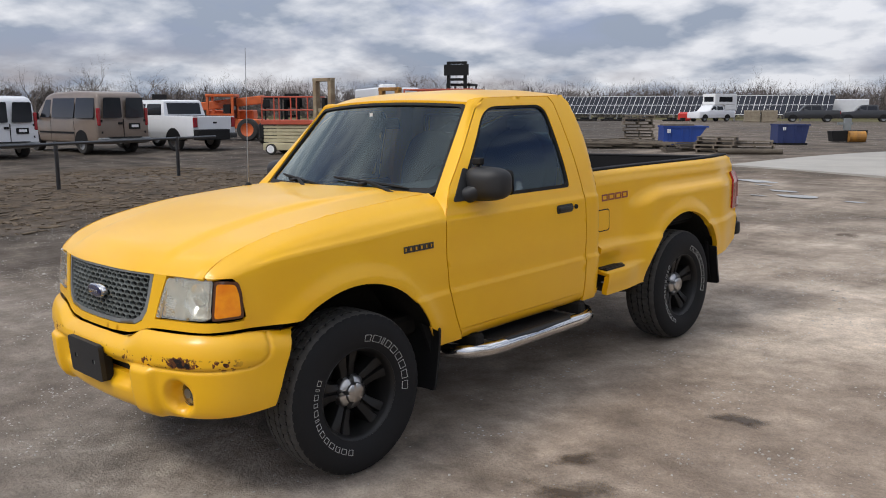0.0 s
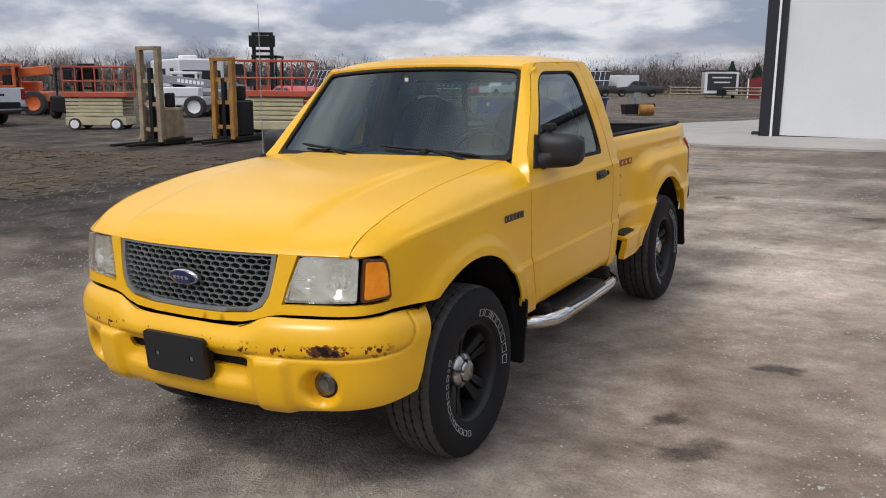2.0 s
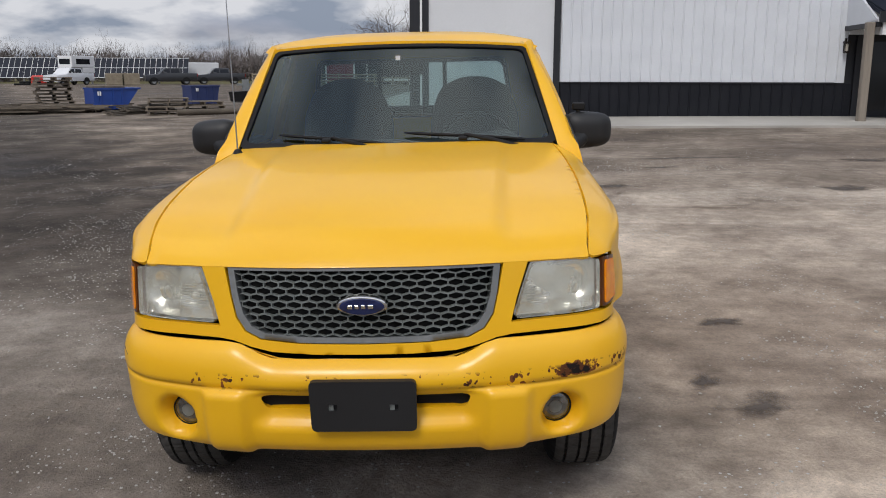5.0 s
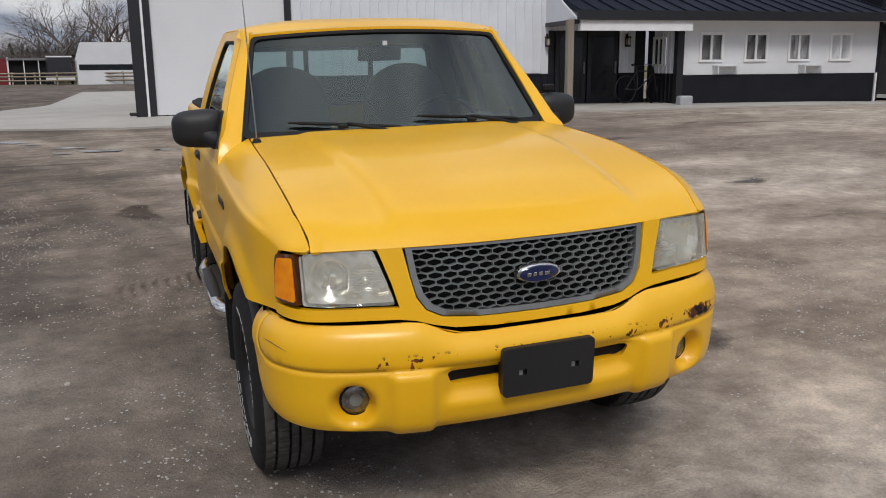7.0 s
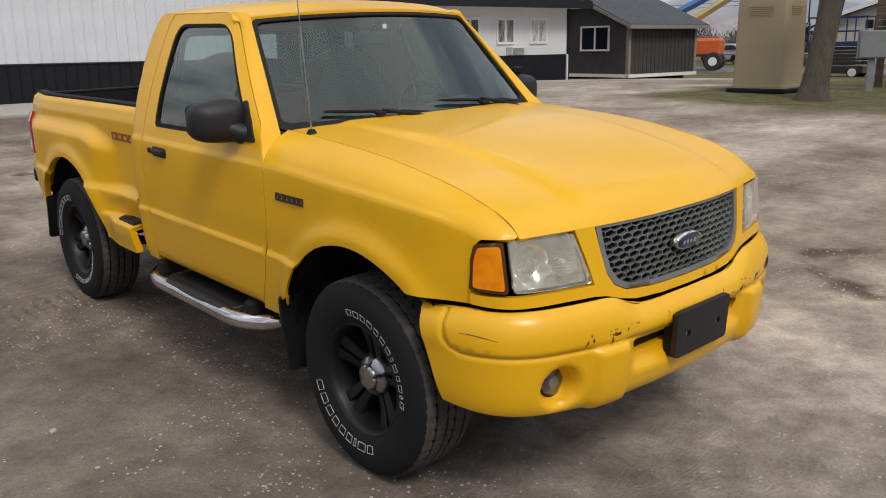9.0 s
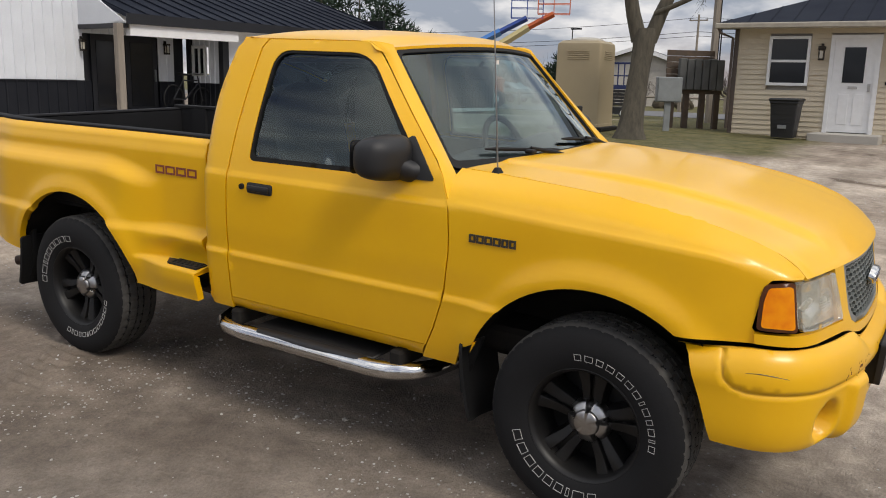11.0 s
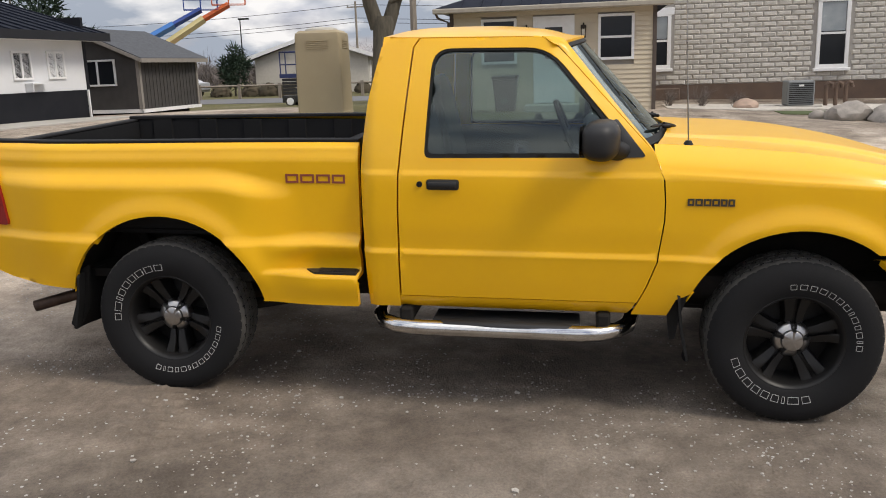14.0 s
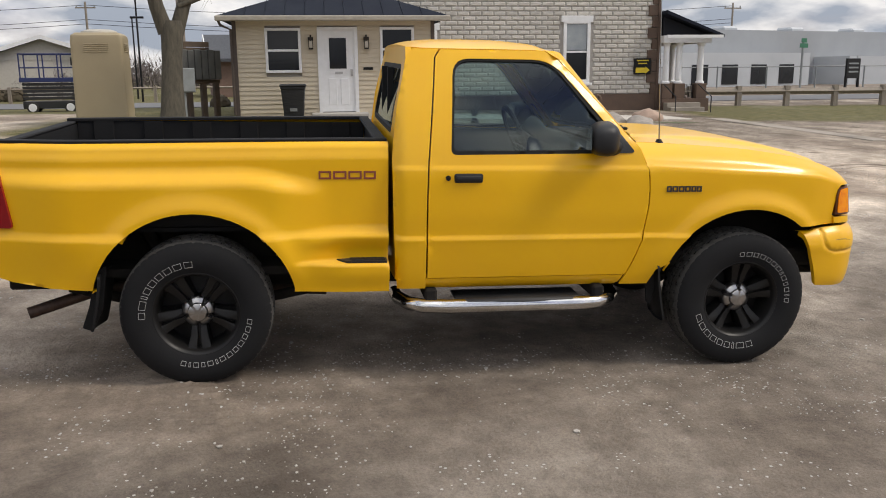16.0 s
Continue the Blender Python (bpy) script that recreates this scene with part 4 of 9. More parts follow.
for sx in (1, -1):
    p = bumper_xyz(sx * bump_s(FOG[0]), FOG[1])
    d = Vector((sx * .12, -1, 0)).normalized()
    q = Matrix.Translation(p + d * .004) @ d.to_track_quat("Z", "Y").to_matrix().to_4x4()
    bm = bm_new()
    add_lathe(bm, [(0, .012), (.030, .011), (.044, .006), (.0465, .0), (.047, -.02)], q, 32)
    fog = part("fog_lamp", bm, FOG_GLASS, bumper, "round grey fog lamp", True)
    bm = bm_new()
    add_lathe(bm, [(.0462, .008), (.0525, .006), (.053, -.012)], q, 32)
    part("fog_rim", bm, SEAL, fog)
    bm = bm_new()
    add_lathe(bm, [(0, .0145), (.02, .0143), (.021, .012)], q, 20)
    part("fog_bulb_cap", bm, MESH_GREY, fog)
# blank number plate bracket
bm = bm_new()
add_patch(bm, rounded([(-.158, .488), (.158, .488), (.160, .650), (-.160, .650)], .018), lambda x, z: Vector((x, -.848 + .02 * x * x + (z - .57) * -.05, z)), .04, thick=.02, holes=[[(-.105, .556), (-.078, .556), (-.078, .576), (-.105, .576)], [(.078, .556), (.105, .556), (.105, .576), (.078, .576)]])
pl = part("plate_bracket", bm, BLACK_PLASTIC, bumper, "empty black plate bracket")
for x in (-.0915, .0915):
    bm = bm_new()
    add_box(bm, x - .013, x + .002, -.842, -.832, .556, .576)
    part("bracket_slot", bm, MESH_GREY, pl)
# hairline scratch on the passenger-side corner
bm = bm_new()
add_tube(bm, [bumper_xyz(-s, z) + Vector((-.0005, -.0005, 0)) for s, z in ((bump_len - .20, .676), (bump_len - .24, .679), (bump_len - .28, .675), (bump_len - .33, .666))], [.0006, .0016, .0016, .0006], 5)
part("scratch", bm, DARK_MARK, bumper)
bm = bm_new()
add_box(bm, -.15, .15, -.837, -.79, .49, .64)
part("bracket_core", bm, SEAL, pl)

# ---- cargo box ----
def droop(y):
    return .018 * ss(1.9, 3.75, y)


def box_xyz(y, v):
    base = .785 - .010 * ss(1.128, 1.140, v) - .030 * ss(1.155, 1.192, v) ** 2
    # rear wing bulge
    tail = ss(3.35, 3.80, y)
    base -= .068 * tail
    fy = ss(2.16, 2.46, y) * (1 - .45 * tail)
    top = 1.062 - .06 * (1 - ss(2.2, 2.62, y))
    fz = 1 - ss(top - .075, top + .010, v)
    bulge = .060 * fy * fz
    r = math.hypot(y - WB, v - HUB)
    flare = .022 * math.exp(-((r - ARCH - .012) / .06) ** 2) * ss(.44, .60, v)
    x = base + bulge + flare
    if v < .745:
        x += .012 * ss(.746, .736, v)
        x -= .020 * ss(.74, .50, v) * fy
    # step body in front of the wing
    fs = 1 - ss(2.06, 2.38, y)
    if fs > 0:
        lower = .030 * ss(.76, .735, v) - .040 * ss(.735, .64, v) + .092 * ss(.606, .600, v) - .02 * ss(.56, .46, v)
        x += lower * fs + .05 * (1 - fs) * fs * ss(.75, .70, v)
    return Vector((x, y, v - droop(y) * ss(.85, 1.19, v)))


BOX = [(1.895, .458)] + [(2.36, .458)] + arch_pts(WB, ARCH + .004, 169, 12, 30)[:] + [(3.285, .487), (3.50, .497), (3.68, .520), (3.758, .545), (3.772, .66), (3.776, .85), (3.772, 1.10), (3.758, 1.17), (3.738, 1.190), (1.895, 1.190)]
for sx in (1, -1):
    bm = bm_new()
    add_patch(bm, BOX, mirrored(box_xyz, sx), .022, thick=.035, flip=sx < 0, lines=(.600, .606, .735, .745, 1.128, 1.140))
    side = part("box_side", bm, YELLOW, truck, "yellow stepped box side with bulging rear wing")
    bm = bm_new()
    add_prism(bm, [(sx * .767, 1.905), (sx * .858, 1.905), (sx * .854, 2.10), (sx * .782, 2.165)], "z", .603, .613)
    for k in range(5):
        add_box(bm, .772 + k * .016, .779 + k * .016, 1.915, 2.09 - k * .002, .612, .617, 0, Matrix.Diagonal((sx, 1, 1, 1)))
    part("box_step", bm, BLACK_PLASTIC, side, "black ribbed step tread")
    # tail lamp wrapping round the corner
    bm = bm_new()

    def tl(u, v):
        p = box_xyz(min(u, 3.770), v)
        return Vector((sx * (p.x + .014 - max(0, u - 3.725) * .12), p.y + max(0, u - 3.770), v))
    add_patch(bm, rounded([(3.700, 1.058), (3.652, .783), (3.800, .783), (3.800, 1.058)], [.05, .02, .02, .03]), tl, .025, thick=.02, flip=sx < 0)
    t_l = part("tail_lamp", bm, RED_LENS, side, "red tail lamp", "all")
    bm = bm_new()
    add_patch(bm, [(3.772, .86), (3.772, .80), (3.801, .80), (3.801, .86)], lambda u, v: tl(u, v) + Vector((sx * .004, .002, 0)), .03, thick=.004, flip=sx < 0)
    part("reversing_lens", bm, CLEAR_LENS, t_l, "clear reversing lens", "all")
    # wheel housing
    for cy, xin in ((0.0, .50), (WB, .50)):
        bm = bm_new()
        pts = arch_pts(cy, ARCH + .03, 10, 170, 24)
        a = [bm.verts.new((sx * xin, y, z)) for y, z in pts]
        xo = [(fender_xyz(y, z).x if cy == 0 else box_xyz(y, z).x) - .03 for y, z in pts]
        b = [bm.verts.new((sx * min(xx, .81), y, z)) for (y, z), xx in zip(pts, xo)]
        for k in range(len(pts) - 1):
            bm.faces.new((a[k], a[k + 1], b[k + 1], b[k]))
        bm.faces.new(a)
        part("wheel_housing", bm, UNDER, truck, smooth=True)
    # mud flaps
    for y0, y1, z0, z1, lean in ((.48, .50, .25, .56, -.05), (3.26, 3.28, .275, .56, .055)):
        bm = bm_new()
        add_patch(bm, rounded([(.62, z0), (.862, z0 + .01), (.862, z1), (.62, z1)], .02), lambda x, z: Vector((sx * x, y0 + lean * max(0.0, (z1 - z) / .3) ** 1.5 + .012 * math.sin(x * 18), z)), .04, thick=.012, flip=sx < 0)
        flap = part("mud_flap", bm, SEAL, truck, "black rubber mud flap", "all")
        side_ = [(.425, .585), (.50, .545), (.530, .46), (.515, .34), (.492, .34), (.472, .46)] if y0 < 1 else [(3.245, .60), (3.30, .56), (3.335, .40), (3.375, .29), (3.33, .275), (3.275, .38)]
        bm = bm_new()
        add_prism(bm, rounded(side_, .012, 3), "x", sx * .782, sx * .802)
        part("flap_flange", bm, SEAL, flap, "", True)

bm = bm_new()
G_ = rounded([(1.915, .835), (2.03, .835), (2.03, .955), (1.915, .955)], .02)
G2_ = rounded([(1.908, .828), (2.037, .828), (2.037, .962), (1.908, .962)], .022)
add_patch(bm, G2_, lambda y, v: Vector((box_xyz(y, v).x + .0012, y, v)), .03, thick=.002, flip=False, holes=[G_])
part("fuel_door_joint", bm, SEAL, truck)
bm = bm_new()
add_patch(bm, G_, lambda y, v: Vector((box_xyz(y, v).x + .003, y, v)), .03, thick=.006, flip=False)
part("fuel_door", bm, YELLOW, truck, "yellow fuel flap")

# bed interior, rails, tailgate
def rib_profile(a, b, n, w, depth):
    """Heights of a ribbed sheet across a..b."""
    out_ = [(a, 0.0)]
    for k in range(n):
        c = a + (b - a) * (k + .5) / n
        out_ += [(c - w, 0.0), (c - w + .006, depth), (c + w - .006, depth), (c + w, 0.0)]
    return out_ + [(b, 0.0)]


bm = bm_new()
prof = rib_profile(-.70, .70, 12, .022, .012)
add_prism(bm, [(-.70, .74)] + [(x, .77 + h) for x, h in prof] + [(.70, .74)], "y", 1.93, 3.70)
bed = part("bed_floor", bm, BED_LINER, truck, "black ribbed bed liner")
for sx in (1, -1):
    bm = bm_new()
    prof = rib_profile(1.93, 3.70, 6, .06, .012)
    wall_in = [(sx * (min(.692, box_xyz(y, 1.19).x - .052) - h), y) for y, h in prof]
    wall_out = [(sx * (min(.735, box_xyz(y, 1.19).x - .020)), y) for y in (3.70, 3.6, 3.5, 3.4, 3.2, 1.93)]
    add_prism(bm, wall_in + wall_out, "z", .77, 1.166)
    part("bed_wall", bm, BED_LINER, bed)
    bm = bm_new()
    ys_ = [1.90 + 1.855 * k / 12 for k in range(13)]
    for z0, z1 in ((1.186, 1.204),):
        lo_ = [[bm.verts.new((sx * (box_xyz(y, 1.19).x - d_), y, z)) for d_, z in ((.062, z0 - droop(y)), (.0, z0 - droop(y)), (.0, z1 - .004 - droop(y)), (.006, z1 - droop(y)), (.056, z1 - droop(y)), (.062, z1 - .004 - droop(y)))] for y in ys_]
        for a, b in zip(lo_, lo_[1:]):
            for k in range(6):
                bm.faces.new((a[k], a[(k + 1) % 6], b[(k + 1) % 6], b[k]))
        bm.faces.new(lo_[0]); bm.faces.new(lo_[-1])
        bmesh.ops.recalc_face_normals(bm, faces=bm.faces)
    part("bed_rail", bm, BED_LINER, bed, "black bed rail cap", True)
    bm = bm_new()
    add_box(bm, .43, .75, 2.45, 3.22, .76, .95, .05, Matrix.Diagonal((sx, 1, 1, 1)), 2)
    part("wheel_box", bm, BED_LINER, bed, "", True)
bm = bm_new()
add_box(bm, -.745, .745, 1.897, 1.925, .56, 1.195, .008)
add_box(bm, -.712, .712, 1.897, 1.96, 1.180, 1.204, .008)
part("bed_front", bm, BED_LINER, bed)
bm = bm_new()
add_box(bm, -.674, .674, 3.720, 3.770, .60, 1.150, .015, None, 3)
tg = part("tailgate", bm, YELLOW, truck, "yellow tailgate", True)
bm = bm_new()
add_box(bm, -.667, .667, 3.706, 3.768, 1.150, 1.168, .006)
part("tailgate_cap", bm, BED_LINER, tg)
bm = bm_new()
add_box(bm, -.662, .662, 3.704, 3.719, .77, 1.150)
part("tailgate_liner", bm, BED_LINER, tg)
bm = bm_new()
add_box(bm, -.10, .10, 3.766, 3.778, .98, 1.05, .006)
part("tailgate_handle", bm, BLACK_PLASTIC, tg)
bm = bm_new()
add_box(bm, -.70, .70, 3.772, 3.880, .52, .66, .03, None, 3)
rb = part("rear_bumper", bm, YELLOW, truck, "", True)
bm = bm_new()
add_box(bm, -.72, .72, 3.750, 3.890, .655, .69, .012, None, 2)
add_box(bm, -.745, -.60, 3.790, 3.895, .56, .66, .02, None, 2)
add_box(bm, .60, .745, 3.790, 3.895, .56, .66, .02, None, 2)
part("bumper_pad", bm, SEAL, rb, "black bumper step pad", True)

# chassis below
bm = bm_new()
for sx in (1, -1):
    add_box(bm, .40, .48, -.70, 3.80, .40, .52, .01, Matrix.Diagonal((sx, 1, 1, 1)))
for y in (-.45, .55, 1.7, 2.3, 3.4):
    add_box(bm, -.45, .45, y - .05, y + .05, .42, .50)
add_cyl(bm, (-.70, WB, HUB - .0), (.70, WB, HUB), .045)
add_lathe(bm, [(0, -.13), (.09, -.11), (.13, 0), (.09, .11), (0, .13)], Matrix.Translation((0, WB, HUB)) @ Matrix.Rotation(radians(90), 4, "Y"), 16)
add_cyl(bm, (-.70, 0, HUB), (.70, 0, HUB), .04)
add_box(bm, -.25, .25, -.45, .45, .30, .50, .05)
add_cyl(bm, (0, .5, .40), (0, WB, .40), .035)
add_box(bm, -.34, .34, .5, 1.2, .33, .48, .05)
add_box(bm, -.30, .30, 3.42, 3.55, .30, .50, .05)
part("chassis", bm, UNDER, truck, "dirty dark chassis frame", True)
for sx in (1, -1):
    bm = bm_new()
    add_tube(bm, [(sx * .56, y, HUB + .06 - .10 * (1 - ((y - WB) / .65) ** 2)) for y in [WB - .65 + .13 * k for k in range(11)]], .028, 8)
    add_cyl(bm, (sx * .58, WB + .12, .42), (sx * .52, WB + .30, .78), .03)
    part("leaf_spring", bm, UNDER, truck, smooth=True)
bm = bm_new()
add_tube(bm, [(-.45, 2.2, .36), (-.47, 3.1, .42), (-.52, 3.35, .405), (-.60, 3.52, .365), (-.66, 3.66, .33)], .029, 14, False)
add_tube(bm, [(-.66, 3.66, .33), (-.60, 3.52, .365)], .025, 14, False)
part("exhaust_pipe", bm, surface("rusty_exhaust", (0.12, 0.08, 0.06), 0.6, 0.7, (0.05, 0.035, 0.03), 14), truck, "rusty exhaust tail pipe", True)
for b in ((-.72, .72, 1.92, 3.66, .52, .56), (-.70, .70, -.50, .55, .86, .88), (-.74, .74, .575, .60, .46, 1.14)):
    bm = bm_new()
    add_box(bm, *b)
    part("under_panel", bm, UNDER, truck)

# antenna on the passenger-side cowl
bm = bm_new()
add_lathe(bm, [(0, .030), (.012, .028), (.020, .014), (.030, 0), (.030, -.01)], Matrix.Translation((-.680, .464, 1.170)), 20)
ant = part("antenna_base", bm, SEAL, truck, "black antenna foot", True)
bm = bm_new()
add_cyl(bm, (-.680, .464, 1.195), (-.693, .517, 1.975), .0032, .0018, 8)
part("antenna_mast", bm, DULL_CHROME, ant, "thin metal antenna mast")
# washer nozzles
for x in (-.30, .30):
    bm = bm_new()
    add_box(bm, x - .02, x + .02, .50, .54, 1.214, 1.230, .005)
    part("washer_nozzle", bm, SEAL, truck)


def bars(widths, h, gap, stroke, depth):
    """A row of letter-sized outlined blocks lying in the xy plane, centred: stands for a name that is not lettered."""
    bm = bm_new()
    total = sum(widths) + gap * (len(widths) - 1)
    x = -total / 2
    for w in widths:
        for a, b, c, d in ((x, x + w, h / 2 - stroke, h / 2), (x, x + w, -h / 2, -h / 2 + stroke), (x, x + stroke, -h / 2 + stroke, h / 2 - stroke), (x + w - stroke, x + w, -h / 2 + stroke, h / 2 - stroke)):
            add_box(bm, a, b, c, d, 0, depth)
        x += w + gap
    return bm


for sx in (1, -1):
    face = Matrix(((0, 0, sx, 0), (sx, 0, 0, 0), (0, 1, 0, 0), (0, 0, 0, 1)))
    bm = bars([.026, .030, .030, .030, .026, .026], .030, .004, .0075, .004)
    bmesh.ops.transform(bm, matrix=Matrix.Translation((sx * .8505, .380, .962)) @ face, verts=bm.verts)
    part("fender_badge", bm, DARK_MARK, truck, "dark raised badge of small bars")
    bm = bars([.060, .064, .064, .060], .040, .010, .009, .002)
    bmesh.ops.transform(bm, matrix=Matrix.Translation((sx * .7865, 2.095, 1.030)) @ face, verts=bm.verts)
    part("side_decal", bm, RED_MARK, truck, "dark red decal of four outlined bars")

# ---- wheels ----
def tyre_mesh():
    bm = bm_new()
    R, n = .376, 288
    half = [(.205, .085), (.212, .108), (.235, .121), (.275, .128), (.310, .127), (.335, .122), (.352, .114), (.3655, .102), (.3715, .090)]
    tread = [(.3735, .080), (.374, .070), (.3655, .069), (.3655, .060), (.3755, .059), (.376, .022), (.367, .021), (.367, .013), (.376, .012)]
    prof = [(r, -h) for r, h in half] + [(r, -h) for r, h in tread] + [(r, h) for r, h in reversed(tread)] + [(r, h) for r, h in reversed(half)]
    rings = []
    for i, (r, h) in enumerate(prof):
        row = []
        for k in range(n):
            a = 2 * math.pi * k / n
            rr = r
            cut = (k + (2 if abs(h) < .065 else 0) + int(abs(h) * 60)) % 6
            if r > .358 and cut == 0:
                rr = r - (.0055 if abs(h) > .05 else .005)
            row.append(bm.verts.new((h, rr * math.cos(a), rr * math.sin(a))))
        rings.append(row)
    for a, b in zip(rings, rings[1:]):
        for k in range(n):
            bm.faces.new((a[k], b[k], b[(k + 1) % n], a[(k + 1) % n]))
    bmesh.ops.recalc_face_normals(bm, faces=bm.faces)
    return bm


def letters_mesh(start, widths, hgt):
    """An arc of outlined white blocks on the outer sidewall."""
    bm = bm_new()
    for _ in (0,):
        ang, R0 = radians(start), .260
        for w in widths:
            a1 = ang - w / R0
            s = .0018
            for ra, rb, aa, ab in ((R0 + hgt / 2 - s, R0 + hgt / 2, ang, a1), (R0 - hgt / 2, R0 - hgt / 2 + s, ang, a1), (R0 - hgt / 2, R0 + hgt / 2, ang, ang - s / R0), (R0 - hgt / 2, R0 + hgt / 2, a1 + s / R0, a1)):
                v = []
                for h in (-.003, .0018):
                    for (r, a) in ((ra, aa), (rb, aa), (rb, ab), (ra, ab)):
                        v.append(bm.verts.new((.121 + min(.007, (r - .235) * .175) + h, r * math.cos(a), r * math.sin(a))))
                bm.faces.new(v[4:]); bm.faces.new(v[:4][::-1])
                for i in range(4):
                    bm.faces.new((v[i], v[(i + 1) % 4], v[4 + (i + 1) % 4], v[4 + i]))
            ang = a1 - .013 / R0
    bmesh.ops.recalc_face_normals(bm, faces=bm.faces)
    return bm


def rim_mesh():
    bm = bm_new()
    q = Matrix.Rotation(radians(90), 4, "Y")
    add_lathe(bm, [(.214, .098), (.218, .106), (.212, .110), (.203, .104), (.196, .085), (.186, .03), (.183, -.09), (.21, -.10)], q, 64)
    add_lathe(bm, [(.05, -.03), (.186, -.04), (.186, -.06), (.05, -.06)], q, 40)
    return bm


def spoke_mesh(a):
    """One of five broad spokes, with a sunk middle."""
    bm = bm_new()
    rot = Matrix.Rotation(a, 4, "X")

    def slab(p, low, high):
        lo = [bm.verts.new(rot @ Vector((low, t, r))) for r, t in p]
        hi = [bm.verts.new(rot @ Vector((high(r), t * .9, r))) for r, t in p]
        k = len(p)
        for i in range(k):
            bm.faces.new((lo[i], lo[(i + 1) % k], hi[(i + 1) % k], hi[i]))
        bm.faces.new(hi); bm.faces.new(lo[::-1])
    slab([(.05, -.022), (.05, .022), (.12, .024), (.196, .030), (.196, -.030), (.12, -.024)], -.030, lambda r: .028 + .10 * max(0, r - .07))
    for d in (-1, 1):
        slab([(.055, d * .007), (.055, d * .036), (.120, d * .046), (.170, d * .058), (.199, d * .070), (.199, d * .012), (.13, d * .008)], -.030, lambda r: .040 + .16 * max(0, r - .06) + (.012 if r > .18 else 0))
    bmesh.ops.recalc_face_normals(bm, faces=bm.faces)
    bmesh.ops.bevel(bm, geom=bm.edges[:], offset=.004, segments=2, affect="EDGES", profile=.5)
    return bm


def hub_mesh():
    bm = bm_new()
    q = Matrix.Rotation(radians(90), 4, "Y")
    add_lathe(bm, [(.074, -.03), (.074, .035), (.068, .043), (.056, .046)], q, 40)
    return bm


def cap_mesh():
    bm = bm_new()
    q = Matrix.Rotation(radians(90), 4, "Y")
    n = 60
    rings = []
    for r, h in ((.084, .024), (.081, .046), (.070, .062), (.050, .070), (.048, .079), (.042, .084), (0, .085)):
        row = []
        for k in range(n):
            a = 2 * math.pi * k / n
            dent = max(0, math.cos(5 * a)) ** 6
            rr = r - (.030 * dent if r > .055 else 0)
            hh = h - (.022 * dent if .045 < r < .075 and h < .115 else 0)
            row.append(bm.verts.new(q @ Vector((rr * math.cos(a), rr * math.sin(a), hh))))
        rings.append(row)
    for a, b in zip(rings, rings[1:]):
        for k in range(n):
            bm.faces.new((a[k], a[(k + 1) % n], b[(k + 1) % n], b[k]))
    bmesh.ops.remove_doubles(bm, verts=bm.verts, dist=1e-5)
    bmesh.ops.recalc_face_normals(bm, faces=bm.faces)
    return bm


wheel = thing("wheel", Matrix(), "", "")
tagged(wheel, "black alloy wheel with white-lettered tyre")
tyre = part("tyre", tyre_mesh(), [TYRE, TREAD], wheel, "black tyre with raised white outline marks", 30)
# tread blocks take the lighter grey rubber, grooves keep the black
for f_ in tyre.data.polygons:
    if math.hypot(f_.center.y, f_.center.z) > .3695 and abs(f_.center.x) < .10 or .362 < math.hypot(f_.center.y, f_.center.z) and abs(f_.center.x) > .09:
        f_.material_index = 1
part("sidewall_mark", letters_mesh(183, [.034, .046, .013, .032, .034, .034, .038, .040, .040], .031), WHITE_MARK, wheel, "white outlined sidewall blocks")
part("sidewall_mark", letters_mesh(-6, [.026, .030, .026, .030, .026, .028, .028, .011, .028, .018, .026, .010, .024], .024), WHITE_MARK, wheel, "white outlined sidewall blocks")
rim = part("rim", rim_mesh(), WHEEL_BLACK, wheel, "satin black alloy rim", True)
for k in range(5):
    part("spoke", spoke_mesh(radians(72 * k + 36)), WHEEL_BLACK, wheel, "", True)
part("hub", hub_mesh(), WHEEL_BLACK, wheel, "", True)
part("centre_cap", cap_mesh(), DULL_CHROME, wheel, "silver centre cap", 40)
wheels = [(0.730, 0, -100), (0.730, WB, -110), (-0.730, 0, 105), (-0.730, WB, 0)]
for k, (x, y, turn) in enumerate(wheels):
    w = wheel if k == 0 else copy_thing(wheel, Matrix())
    w.parent = truck
    w.matrix_parent_inverse = Matrix()
    w.matrix_basis = pose(x, y, HUB - .015) @ (Matrix() if x > 0 else Matrix.Rotation(math.pi, 4, "Z")) @ Matrix.Rotation(radians(turn), 4, "X") @ Matrix.Diagonal((1, .98, .98, 1))

# ---- ground ----
def ground_z(x, y):
    """The yard rises gently towards the buildings and levels out beyond them."""
    return (.0175 * x + .0253 * y) * (1 - ss(13, 39, math.hypot(x, y)))


def rut(x, y):
    """Shallow ruts and hollows of a driven yard; none under the truck's wheels."""
    r = math.hypot(x, y - 1.4)
    n1 = noise.noise(Vector((x * .35, y * .35, 3.1))) * .030 + noise.noise(Vector((x * 1.1, y * 1.1, 7.7))) * .012 + noise.noise(Vector((x * 3.3, y * 3.3, 1.7))) * .005
    return n1 * ss(2.3, 5.0, r) * (1 - ss(25, 60, r)) - .004 * (1 - ss(2.3, 5, r))


